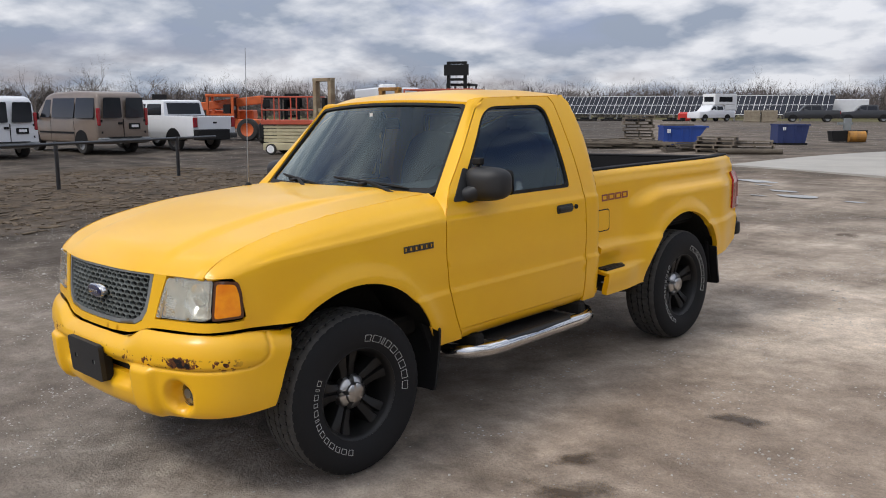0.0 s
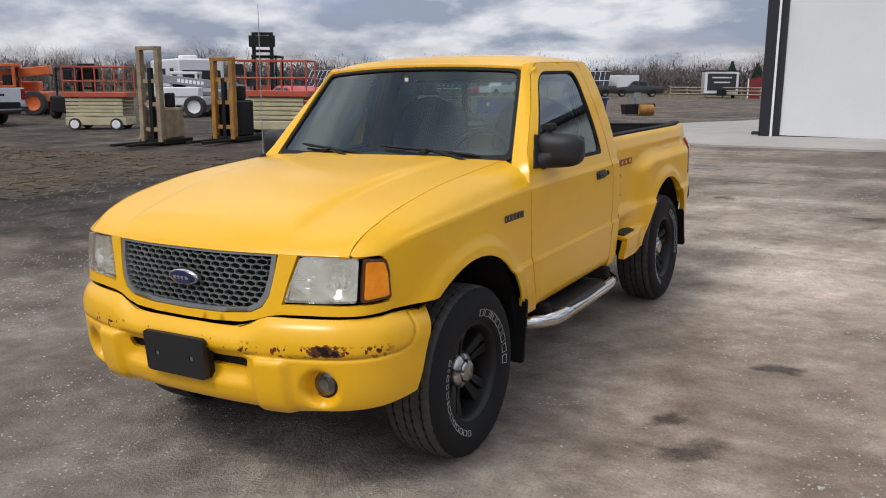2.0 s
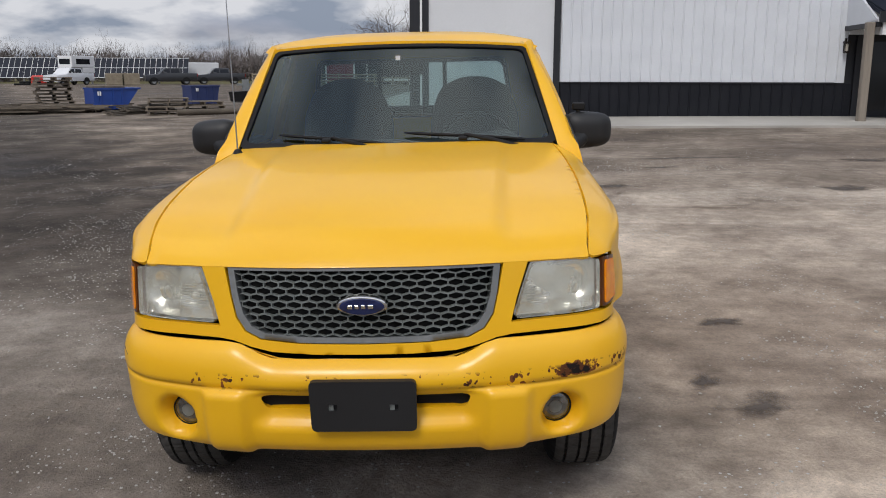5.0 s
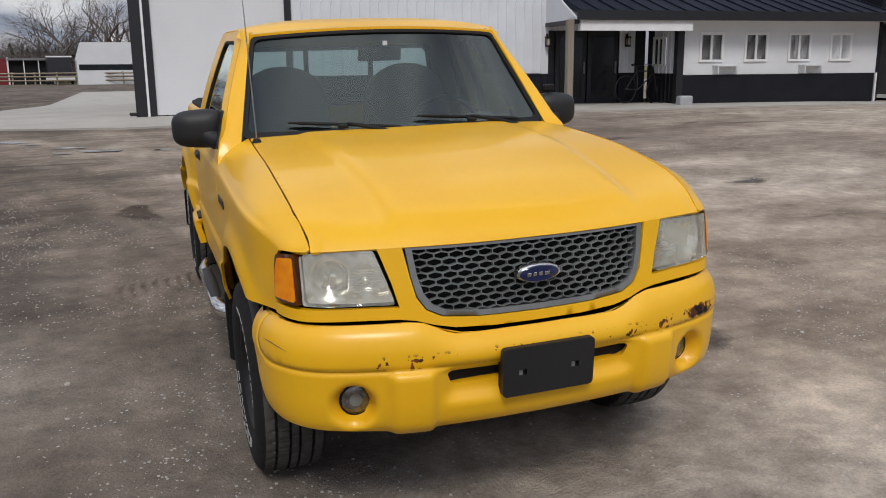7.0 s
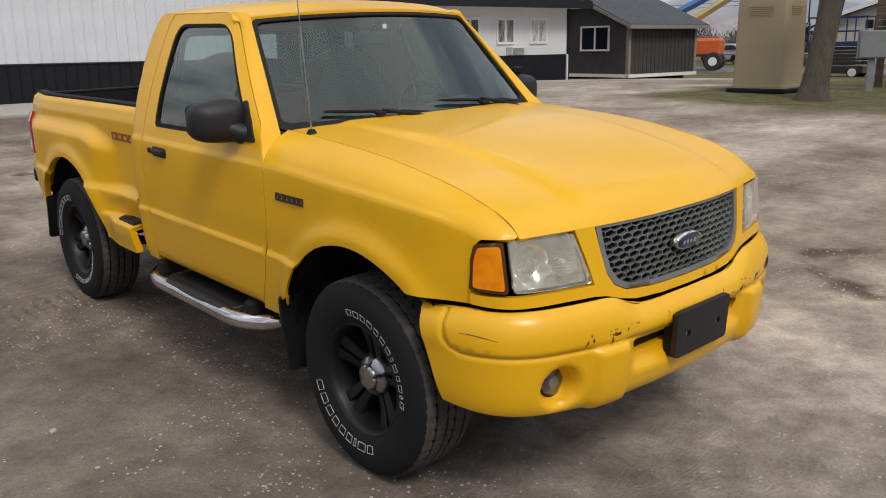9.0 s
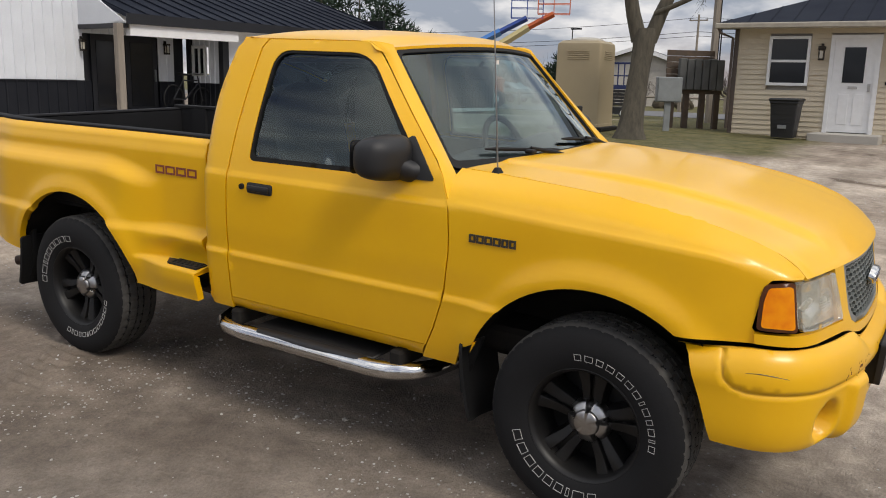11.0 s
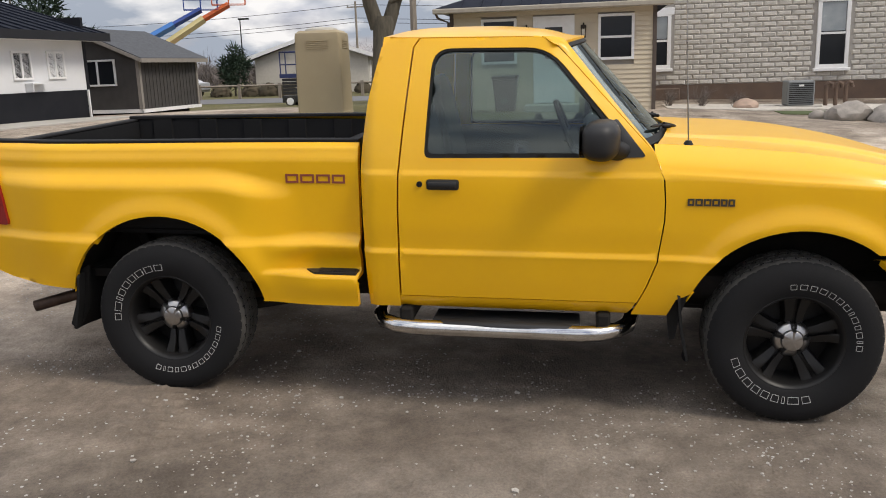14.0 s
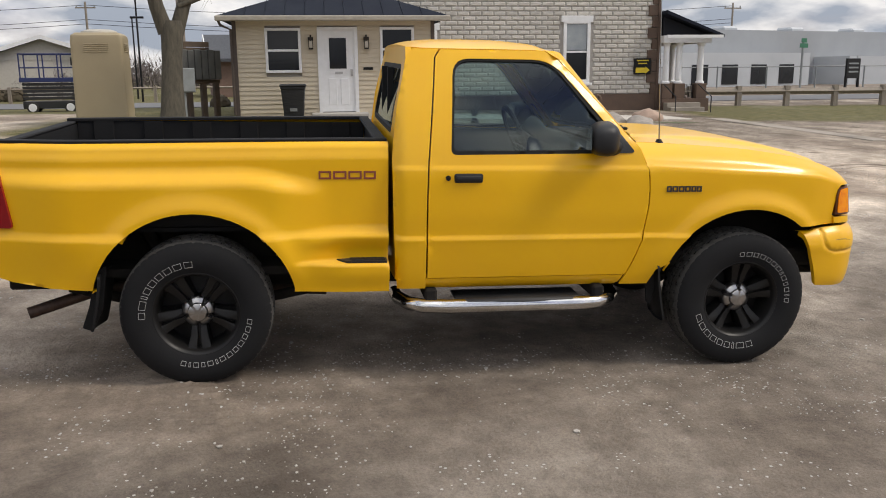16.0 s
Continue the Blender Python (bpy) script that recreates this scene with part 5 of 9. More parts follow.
def yard_material():
    m, n, l, p = material("gravel_yard")
    co = n.new("ShaderNodeTexCoord")

    def tex(scale, detail, rough=.55, vec=None, dist=0):
        t = n.new("ShaderNodeTexNoise")
        t.inputs["Scale"].default_value, t.inputs["Detail"].default_value, t.inputs["Roughness"].default_value, t.inputs["Distortion"].default_value = scale, detail, rough, dist
        l.new(vec or co.outputs["Object"], t.inputs["Vector"])
        return t

    def ramp(src, a, b, ca, cb):
        r = n.new("ShaderNodeValToRGB")
        r.color_ramp.elements[0].position, r.color_ramp.elements[1].position = a, b
        r.color_ramp.elements[0].color, r.color_ramp.elements[1].color = (*ca, 1), (*cb, 1)
        l.new(src, r.inputs[0])
        return r

    def mix(f, a, b, mode="MIX"):
        x = n.new("ShaderNodeMix"); x.data_type, x.blend_type = "RGBA", mode
        if isinstance(f, float):
            x.inputs[0].default_value = f
        else:
            l.new(f, x.inputs[0])
        l.new(a, x.inputs[6]); l.new(b, x.inputs[7])
        return x.outputs[2]
    big = tex(.16, 6, .6, None, .4)
    mid = tex(.9, 8, .62)
    fine = tex(9, 8, .7)
    grit = tex(70, 4, .7)
    base = ramp(mid.outputs[0], .28, .72, (.215, .180, .150), (.46, .410, .358))
    damp = ramp(big.outputs[0], .38, .56, (.60, .56, .53), (1, 1, 1))
    c = mix(1.0, base.outputs[0], damp.outputs[0], "MULTIPLY")
    speck = ramp(fine.outputs[0], .34, .70, (.74, .73, .72), (1.14, 1.14, 1.13))
    c = mix(1.0, c, speck.outputs[0], "MULTIPLY")
    gr = ramp(grit.outputs[0], .36, .64, (.84, .835, .83), (1.13, 1.13, 1.12))
    c = mix(.95, c, gr.outputs[0], "MULTIPLY")
    # paler ground spread between the parked truck and the workshop
    sx0 = n.new("ShaderNodeVectorMath"); sx0.operation = "DOT_PRODUCT"; sx0.inputs[1].default_value = (.75, .45, 0)
    l.new(co.outputs["Object"], sx0.inputs[0])
    dw = n.new("ShaderNodeMath"); dw.operation = "MULTIPLY_ADD"; dw.inputs[1].default_value = 3.0
    l.new(tex(.45, 7, .6).outputs[0], dw.inputs[0]); l.new(sx0.outputs["Value"], dw.inputs[2])
    dr = n.new("ShaderNodeMapRange"); dr.inputs[1].default_value, dr.inputs[2].default_value = 1.3, 3.0
    l.new(dw.outputs[0], dr.inputs[0])
    pale_g = ramp(mid.outputs[0], .3, .7, (1.85, 1.82, 1.78), (2.25, 2.20, 2.13))
    far_off = n.new("ShaderNodeMapRange"); far_off.inputs[1].default_value, far_off.inputs[2].default_value, far_off.inputs[3].default_value, far_off.inputs[4].default_value = 4.6, 9.0, 1.0, 0.5
    l.new(dw.outputs[0], far_off.inputs[0])
    dry = n.new("ShaderNodeMath"); dry.operation = "MULTIPLY"
    l.new(dr.outputs[0], dry.inputs[0]); l.new(far_off.outputs[0], dry.inputs[1])
    c = mix(dry.outputs[0], c, mix(1.0, c, pale_g.outputs[0], "MULTIPLY"))
    # darker driving lane on the other side of the truck
    lw = n.new("ShaderNodeMath"); lw.operation = "MULTIPLY_ADD"; lw.inputs[1].default_value = -3.0
    l.new(tex(.4, 7, .62).outputs[0], lw.inputs[0]); l.new(sx0.outputs["Value"], lw.inputs[2])
    lr = n.new("ShaderNodeMapRange"); lr.inputs[1].default_value, lr.inputs[2].default_value = -2.6, -5.6
    l.new(lw.outputs[0], lr.inputs[0])
    lane = ramp(mid.outputs[0], .32, .68, (.68, .65, .62), (1.08, 1.05, 1.02))
    c = mix(lr.outputs[0], c, mix(1.0, c, lane.outputs[0], "MULTIPLY"))
    # darker ellipse with a broken edge where the lane runs past the truck's far side
    ex = n.new("ShaderNodeMapping"); ex.inputs["Location"].default_value, ex.inputs["Scale"].default_value = (6.3 / 4.9, -5.8 / 4.0, 0), (1 / 4.9, 1 / 4.0, 0)
    l.new(co.outputs["Object"], ex.inputs[0])
    el_ = n.new("ShaderNodeVectorMath"); el_.operation = "LENGTH"; l.new(ex.outputs[0], el_.inputs[0])
    eb_ = n.new("ShaderNodeMath"); eb_.operation = "MULTIPLY_ADD"; eb_.inputs[1].default_value = 1.1
    l.new(tex(.55, 7, .62).outputs[0], eb_.inputs[0]); l.new(el_.outputs["Value"], eb_.inputs[2])
    dark_zone = n.new("ShaderNodeMapRange"); dark_zone.inputs[1].default_value, dark_zone.inputs[2].default_value = 1.95, 1.38
    l.new(eb_.outputs[0], dark_zone.inputs[0])
    dark_zone_c = ramp(mid.outputs[0], .32, .68, (.41, .395, .38), (.66, .64, .63))
    c = mix(dark_zone.outputs[0], c, mix(1.0, c, dark_zone_c.outputs[0], "MULTIPLY"))
    # oil and mud stains
    st = tex(.55, 5, .5, None, 1.2)
    stain = ramp(st.outputs[0], .655, .72, (1, 1, 1), (.38, .34, .31))
    c = mix(1.0, c, stain.outputs[0], "MULTIPLY")
    # wheel tracks: long soft bands
    mp = n.new("ShaderNodeMapping"); mp.inputs["Scale"].default_value = (.10, .9, 1); mp.inputs["Rotation"].default_value = (0, 0, radians(-12))
    l.new(co.outputs["Object"], mp.inputs[0])
    tr = tex(1.0, 6, .55, mp.outputs[0], .5)
    track = ramp(tr.outputs[0], .40, .62, (.70, .68, .66), (1.08, 1.08, 1.08))
    c = mix(.8, c, track.outputs[0], "MULTIPLY")
    # softly mottled packed earth
    mot = ramp(tex(3.5, 6, .6).outputs[0], .32, .68, (.80, .79, .78), (1.13, 1.13, 1.12))
    c = mix(1.0, c, mot.outputs[0], "MULTIPLY")
    # darker ground on the far sides of the yard
    for way, a_, b_ in (((-1, .35, 0), 4.0, 10.0), ((.7, -.7, 0), 8.0, 15.0), ((-.6, .8, 0), 0.5, 8.0)):
        fd = n.new("ShaderNodeVectorMath"); fd.operation = "DOT_PRODUCT"; fd.inputs[1].default_value = way
        l.new(co.outputs["Object"], fd.inputs[0])
        fw = n.new("ShaderNodeMath"); fw.operation = "MULTIPLY_ADD"; fw.inputs[1].default_value = 3.0
        l.new(tex(.4, 6, .6).outputs[0], fw.inputs[0]); l.new(fd.outputs["Value"], fw.inputs[2])
        fr = n.new("ShaderNodeMapRange"); fr.inputs[1].default_value, fr.inputs[2].default_value = a_ + 1.5, b_ + 1.5
        l.new(fw.outputs[0], fr.inputs[0])
        fc_ = ramp(mid.outputs[0], .3, .7, (.50, .49, .48), (.66, .65, .64))
        c = mix(fr.outputs[0], c, mix(1.0, c, fc_.outputs[0], "MULTIPLY"))
    # pale stones
    vo = n.new("ShaderNodeTexVoronoi"); vo.inputs["Scale"].default_value = 26; l.new(co.outputs["Object"], vo.inputs["Vector"])
    vs = n.new("ShaderNodeMath"); vs.operation = "LESS_THAN"; vs.inputs[1].default_value = .17
    l.new(vo.outputs["Distance"], vs.inputs[0])
    pick = n.new("ShaderNodeMath"); pick.operation = "GREATER_THAN"; pick.inputs[1].default_value = .56
    l.new(tex(2.2, 3).outputs[0], pick.inputs[0])
    both_ = n.new("ShaderNodeMath"); both_.operation = "MULTIPLY"; l.new(vs.outputs[0], both_.inputs[0]); l.new(pick.outputs[0], both_.inputs[1])
    pale = ramp(grit.outputs[0], .3, .7, (.42, .40, .37), (.62, .60, .57))
    c = mix(both_.outputs[0], c, pale.outputs[0])
    # grass beyond the yard to the east and far fields
    sx = n.new("ShaderNodeSeparateXYZ"); l.new(co.outputs["Object"], sx.inputs[0])
    wob = tex(.5, 6)

    def edge(sock, at, soft, rising=True):
        a = n.new("ShaderNodeMath"); a.operation = "MULTIPLY_ADD"; a.inputs[1].default_value = 1.6; l.new(wob.outputs[0], a.inputs[0]); l.new(sock, a.inputs[2])
        r = n.new("ShaderNodeMapRange")
        r.inputs[1].default_value, r.inputs[2].default_value = (at - soft, at + soft) if rising else (at + soft, at - soft)
        l.new(a.outputs[0], r.inputs[0])
        return r.outputs[0]

    def mul(a, b):
        x = n.new("ShaderNodeMath"); x.operation = "MULTIPLY"; l.new(a, x.inputs[0]); l.new(b, x.inputs[1]); return x.outputs[0]

    def mx(a, b):
        x = n.new("ShaderNodeMath"); x.operation = "MAXIMUM"; l.new(a, x.inputs[0]); l.new(b, x.inputs[1]); return x.outputs[0]
    X, Y = sx.outputs[0], sx.outputs[1]
    lawn = mul(mul(edge(X, 12.9, .5), edge(Y, 2.9, .4)), edge(Y, 9.6, .5, False))
    lawn2 = mul(edge(X, 19.2, .4), edge(Y, -9.0, .3, False))
    lawn2 = mul(lawn2, edge(X, 29.5, .5, False))
    lawn3 = mul(mul(edge(X, 29.0, .6), edge(Y, 13.0, .5, False)), edge(Y, -5, .5))
    far_n = edge(Y, 104, 4)
    far_w = edge(X, -92, 4, False)
    far_e = mul(edge(X, 46, 2), edge(Y, -9, 2))
    lawn4 = mul(mul(edge(X, 24.0, .6), edge(Y, 8.5, .5)), edge(Y, 30, 1.0, False))
    lawn = mx(lawn, lawn4)
    gm = mx(mx(mx(lawn, lawn2), mx(far_n, far_w)), mx(far_e, lawn3))
    gc = ramp(tex(3.0, 8, .7).outputs[0], .3, .72, (.050, .058, .018), (.20, .165, .075))
    gc2 = mix(.6, gc.outputs[0], ramp(fine.outputs[0], .3, .7, (.5, .5, .5), (1.3, 1.3, 1.2)).outputs[0], "MULTIPLY")
    c = mix(gm, c, gc2)
    # churned dark earth by the low fence to the west
    mud = mul(mul(edge(X, -8.6, 1.2, False), edge(X, -20, 1.0)), mul(edge(Y, -8, 1), edge(Y, 10.4, .8, False)))
    mc = ramp(tex(2.2, 9, .75).outputs[0], .36, .68, (.030, .022, .015), (.15, .108, .070))
    c = mix(mud, c, mc.outputs[0])
    l.new(c, p.inputs["Base Color"])
    # puddles and damp patches are smoother
    rr = ramp(big.outputs[0], .34, .46, (.62, .62, .62), (.95, .95, .95))
    l.new(rr.outputs[0], p.inputs["Roughness"])
    p.inputs["Specular IOR Level"].default_value = .3
    bp = n.new("ShaderNodeBump"); bp.inputs["Strength"].default_value, bp.inputs["Distance"].default_value = 1.0, .030
    hh = n.new("ShaderNodeMath"); hh.operation = "MULTIPLY_ADD"; hh.inputs[1].default_value = .35
    l.new(grit.outputs[0], hh.inputs[0]); l.new(fine.outputs[0], hh.inputs[2])
    l.new(hh.outputs[0], bp.inputs["Height"]); l.new(bp.outputs[0], p.inputs["Normal"])
    return m


radii = [0.0] + [.25 * 1.052 ** k for k in range(0, 186)]
SEG = 200
bm = bm_new()
rows = []
for r in radii:
    ring = []
    for k in range(SEG if r else 1):
        x, y = r * math.cos(2 * math.pi * k / SEG), r * math.sin(2 * math.pi * k / SEG)
        ring.append(bm.verts.new((x, y, ground_z(x, y) + rut(x, y))))
    rows.append(ring)
for a, b in zip(rows, rows[1:]):
    for k in range(SEG):
        bm.faces.new((a[0], b[k], b[(k + 1) % SEG]) if len(a) == 1 else (a[k], b[k], b[(k + 1) % SEG], a[(k + 1) % SEG]))
YARD = yard_material()
tagged(part("ground", bm, YARD, None, smooth="all"), "bare gravel and dirt yard with ruts and damp patches", "ground", "", "structure")


# ridged print of a heavy tyre in the dirt beside the rear wheel
verts, faces = [], []
rp = random.Random(8)
for k in range(9):
    cx, cy = -.80 - .075 * k, 2.93 - .030 * k
    wide = .16 + .05 * rp.random()
    n_ = 14
    for i in range(n_ + 1):
        u_ = 2 * i / n_ - 1
        px_ = cx + .035 * u_ * u_ + .008 * math.sin(9 * u_ + k)
        py_ = cy + wide * u_
        hh_ = .020 * (1 - u_ * u_) * (.75 + .5 * rp.random())
        for o_, w_ in ((-.036, 0), (-.014, .8), (.004, 1), (.022, .5), (.036, 0)):
            verts.append((px_ + o_, py_, ground_z(px_ + o_, py_) + rut(px_ + o_, py_) - .004 + (hh_ + .004) * w_))
    b0 = k * (n_ + 1) * 5
    for i in range(n_):
        for j in range(4):
            q = b0 + i * 5 + j
            faces.append((q, q + 1, q + 6, q + 5))
me = bpy.data.meshes.new("tyre_print")
me.from_pydata(verts, [], faces)
me.materials.append(YARD)
me.shade_smooth()
tagged(new("tyre_print", me), "ridged tyre print pressed into the dirt yard", "tyre print", "", "stuff")


def on_ground(x, y, deg=0.0, dz=0.0):
    return pose(x, y, ground_z(x, y) + dz, 0, 0, deg)


def sheet(name, poly, mat, up_, label, category, thick=.12, step=1.0):
    """A slab that follows the ground, up_ above it."""
    bm = bm_new()
    add_patch(bm, poly, lambda x, y: Vector((x, y, ground_z(x, y) + up_)), step, thick=thick, back=(0, 0, -1))
    return tagged(part(name, bm, mat, None), label, category, "", "structure")


CONCRETE = surface("pale_concrete", (.44, .415, .375), .85, second=(.33, .31, .275), scale=1.1, grain=40, bump=.1)
sheet("concrete_apron", [(-5.6, 16.3), (-1.6, 14.6), (8.6, 13.7), (9.2, 17.6), (-1.2, 17.8), (-1.3, 30), (-1.5, 60), (-5.0, 60), (-4.9, 30)], CONCRETE, .045, "pale concrete apron along the workshop wall", "concrete apron")
sheet("office_path", [(8.6, 13.7), (16.8, 12.9), (17.2, 14.3), (9.0, 16.9)], CONCRETE, .030, "worn concrete strip along the office wall", "path")
PUDDLE = surface("puddle_water", (.05, .047, .042), .03, second=(.08, .075, .066), scale=2, spec=.7)


def blot(x, y, a, b, deg, k, n=30):
    pts = []
    for i in range(n):
        t = 2 * math.pi * i / n
        w = 1 + .35 * noise.noise(Vector((math.cos(t) * 1.5 + k * 5, math.sin(t) * 1.5, 0)))
        q = Vector((a * w * math.cos(t), b * w * math.sin(t)))
        q.rotate(Matrix.Rotation(radians(deg), 2))
        pts.append((x + q.x, y + q.y))
    return pts


for k, (x, y, a, b, d) in enumerate(((-1.78, 11.05, .36, .19, -6), (-.88, 10.86, .15, .09, -5), (-3.4, 13.0, .42, .22, -22), (-2.30, 11.66, .26, .12, -10), (-2.36, 10.84, .16, .05, -8), (-3.0, 12.4, .2, .06, -15))):
    pts = blot(x, y, a, b, d, k)
    z = max(ground_z(px, py) + rut(px, py) for px, py in pts) + .004
    bm = bm_new()
    bm.faces.new([bm.verts.new((px, py, z)) for px, py in pts])
    part("puddle", bm, PUDDLE, bpy.data.objects["ground"])


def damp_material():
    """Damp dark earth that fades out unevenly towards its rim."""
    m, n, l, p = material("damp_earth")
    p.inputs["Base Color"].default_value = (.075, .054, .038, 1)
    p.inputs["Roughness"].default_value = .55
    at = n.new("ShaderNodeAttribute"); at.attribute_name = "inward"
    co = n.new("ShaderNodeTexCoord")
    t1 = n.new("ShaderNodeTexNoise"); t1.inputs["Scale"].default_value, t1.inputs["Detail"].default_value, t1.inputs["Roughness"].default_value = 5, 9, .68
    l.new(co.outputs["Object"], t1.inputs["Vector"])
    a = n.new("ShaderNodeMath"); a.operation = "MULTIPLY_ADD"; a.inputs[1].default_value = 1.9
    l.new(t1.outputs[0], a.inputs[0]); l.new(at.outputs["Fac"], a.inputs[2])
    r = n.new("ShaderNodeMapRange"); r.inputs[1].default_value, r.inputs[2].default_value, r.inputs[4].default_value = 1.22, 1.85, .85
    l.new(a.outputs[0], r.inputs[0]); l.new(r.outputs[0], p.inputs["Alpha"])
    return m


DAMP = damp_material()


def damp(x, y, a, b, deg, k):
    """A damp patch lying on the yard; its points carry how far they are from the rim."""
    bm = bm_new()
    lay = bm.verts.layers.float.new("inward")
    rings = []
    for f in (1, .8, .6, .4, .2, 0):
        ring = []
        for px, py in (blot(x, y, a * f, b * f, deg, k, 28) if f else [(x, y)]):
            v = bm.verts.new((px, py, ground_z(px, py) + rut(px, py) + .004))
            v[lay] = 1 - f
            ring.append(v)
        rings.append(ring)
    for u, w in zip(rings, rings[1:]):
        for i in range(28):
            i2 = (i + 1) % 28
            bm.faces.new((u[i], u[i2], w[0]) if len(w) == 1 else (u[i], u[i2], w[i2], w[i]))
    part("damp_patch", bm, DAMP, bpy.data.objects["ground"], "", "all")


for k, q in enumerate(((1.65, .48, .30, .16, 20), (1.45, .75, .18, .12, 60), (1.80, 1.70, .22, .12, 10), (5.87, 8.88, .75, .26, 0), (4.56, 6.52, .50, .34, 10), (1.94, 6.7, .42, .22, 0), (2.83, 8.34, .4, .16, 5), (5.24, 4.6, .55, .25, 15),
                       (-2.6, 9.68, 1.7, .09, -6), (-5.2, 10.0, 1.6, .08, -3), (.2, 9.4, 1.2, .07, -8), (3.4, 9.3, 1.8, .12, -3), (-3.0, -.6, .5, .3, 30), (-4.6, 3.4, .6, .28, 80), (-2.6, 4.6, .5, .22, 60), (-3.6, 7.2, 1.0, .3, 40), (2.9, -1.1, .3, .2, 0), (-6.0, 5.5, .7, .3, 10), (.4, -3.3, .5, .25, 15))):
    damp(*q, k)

# loose stones
def stone_mesh(seed, r, flat_=.6):
    rnd = random.Random(seed)
    bm = bm_new()
    bmesh.ops.create_icosphere(bm, subdivisions=1, radius=r)
    for v in bm.verts:
        v.co *= rnd.uniform(.7, 1.2)
        v.co.z *= flat_
    return bm


STONE = surface("pale_limestone", (.56, .53, .48), .9, second=(.24, .22, .195), scale=26, grain=90)
rnd = random.Random(5)
verts, faces = [], []
protos = []
for s in range(6):
    b = stone_mesh(s, 1.0)
    b.verts.index_update()
    protos.append(([v.co.copy() for v in b.verts], [[v.index for v in f.verts] for f in b.faces]))
    b.free()
for _ in range(150000):
    a, r = rnd.uniform(0, 2 * math.pi), 10.5 * math.sqrt(rnd.random())
    x, y = r * math.cos(a), 1.0 + r * math.sin(a)
    # swept into patches and bands
    patch = noise.noise(Vector((x * .55, y * .55, 9))) + .7 * noise.noise(Vector((x * 1.9, y * 1.9, 4))) + .4 * noise.noise(Vector((x * 6, y * 6, 2)))
    if rnd.random() > .03 + .97 * ss(.0, .55, patch):
        continue
    size = .0028 + .0055 * rnd.random() ** 2.5 + (.012 * rnd.random() if rnd.random() < .015 else 0)
    co, fc = rnd.choice(protos)
    q = Matrix.Rotation(rnd.uniform(0, 6.28), 3, "Z")
    k = len(verts)
    z = ground_z(x, y) + rut(x, y)
    verts += [tuple(q @ (c * size) + Vector((x, y, z + size * .25))) for c in co]
    faces += [[k + i for i in f] for f in fc]
me = bpy.data.meshes.new("gravel")
me.from_pydata(verts, [], faces)
me.materials.append(STONE)
tagged(new("gravel", me), "loose pale gravel scattered over the yard", "gravel", "", "stuff")

# clods and dry stalks on the churned strip
CLOD = surface("dark_clods", (.17, .125, .080), .95, second=(.05, .036, .024), scale=.8, grain=6)
verts, faces = [], []
for _ in range(9000):
    x, y = rnd.uniform(-20, -8.6), rnd.uniform(-6, 9.6)
    size = .007 + .040 * rnd.random() ** 4
    co, fc = rnd.choice(protos)
    q = Matrix.Rotation(rnd.uniform(0, 6.28), 3, "Z") @ Matrix.Diagonal((rnd.uniform(.8, 5), 1, 1))
    k = len(verts)
    z = ground_z(x, y) + rut(x, y)
    verts += [tuple(q @ (c * size) + Vector((x, y, z + size * .2))) for c in co]
    faces += [[k + i for i in f] for f in fc]
me = bpy.data.meshes.new("clods")
me.from_pydata(verts, [], faces)
me.materials.append(CLOD)
tagged(new("clods", me), "dark clods of earth on the churned strip", "earth clods", "", "stuff")

# ---- buildings ----
WHITE_METAL = surface("white_ribbed_metal", (.70, .72, .75), .4, second=(.62, .64, .67), scale=1.5, grain=30, coat=.2)
WHITE_DOOR = surface("white_door_skin", (.70, .71, .72), .45, second=(.64, .65, .66), scale=.8, grain=20)
BLACK_METAL = surface("black_ribbed_metal", (.009, .010, .014), .6, second=(.014, .015, .019), scale=2, spec=.2)
BLACK_TRIM = surface("black_trim", (.012, .013, .017), .5)
ROOF_METAL = surface("dark_standing_seam_metal", (.014, .017, .027), .7, second=(.020, .024, .034), scale=1.2, spec=.08)
PALE_PANE = surface("pale_blind", (.34, .37, .38), .25, second=(.22, .25, .27), scale=2, coat=.6)
WHITE_TRIM = surface("white_window_trim", (.80, .80, .80), .5, second=(.72, .72, .71))
DARK_PANE = surface("dark_window_pane", (.010, .012, .015), .06, second=(.018, .020, .024), scale=1.0, spec=.4)
POST_WOOD = surface("weathered_post", (.30, .26, .21), .8, second=(.19, .16, .13), scale=3, grain=50, bump=.2, stretch=(6, 6, .6))
CHAR_SIDING = surface("charcoal_siding", (.040, .037, .035), .7, second=(.052, .048, .045), scale=3, bump=.1)
TAUPE_TRIM = surface("taupe_trim", (.26, .235, .205), .7)
SHINGLE = surface("grey_shingles", (.085, .09, .10), .9, second=(.045, .048, .055), scale=8, grain=50, bump=.4)
BEIGE_VINYL = surface("beige_vinyl_siding", (.58, .50, .37), .55, second=(.53, .455, .335), scale=1.2, grain=25)
BLOCK = surface("rock_face_block", (.58, .55, .50), .9, second=(.44, .415, .37), scale=4, grain=30, bump=.5, vary=.10)
MORTAR = surface("mortar", (.40, .375, .34), .95, second=(.34, .32, .29), scale=3)
BROWN_STONE = surface("brown_foundation", (.135, .088, .062), .85, second=(.09, .06, .045), scale=3, bump=.3)
WARM_LAMP = surface("bronze_lantern", (.03, .022, .016), .45, .5)
FROST = surface("lantern_glass", (.65, .6, .5), .2)


def boxes(name, mat, parent, items, label="", bevel=.0, m=None):
    bm = bm_new()
    for b in items:
        add_box(bm, *b, bevel, m)
    return part(name, bm, mat, parent, label)


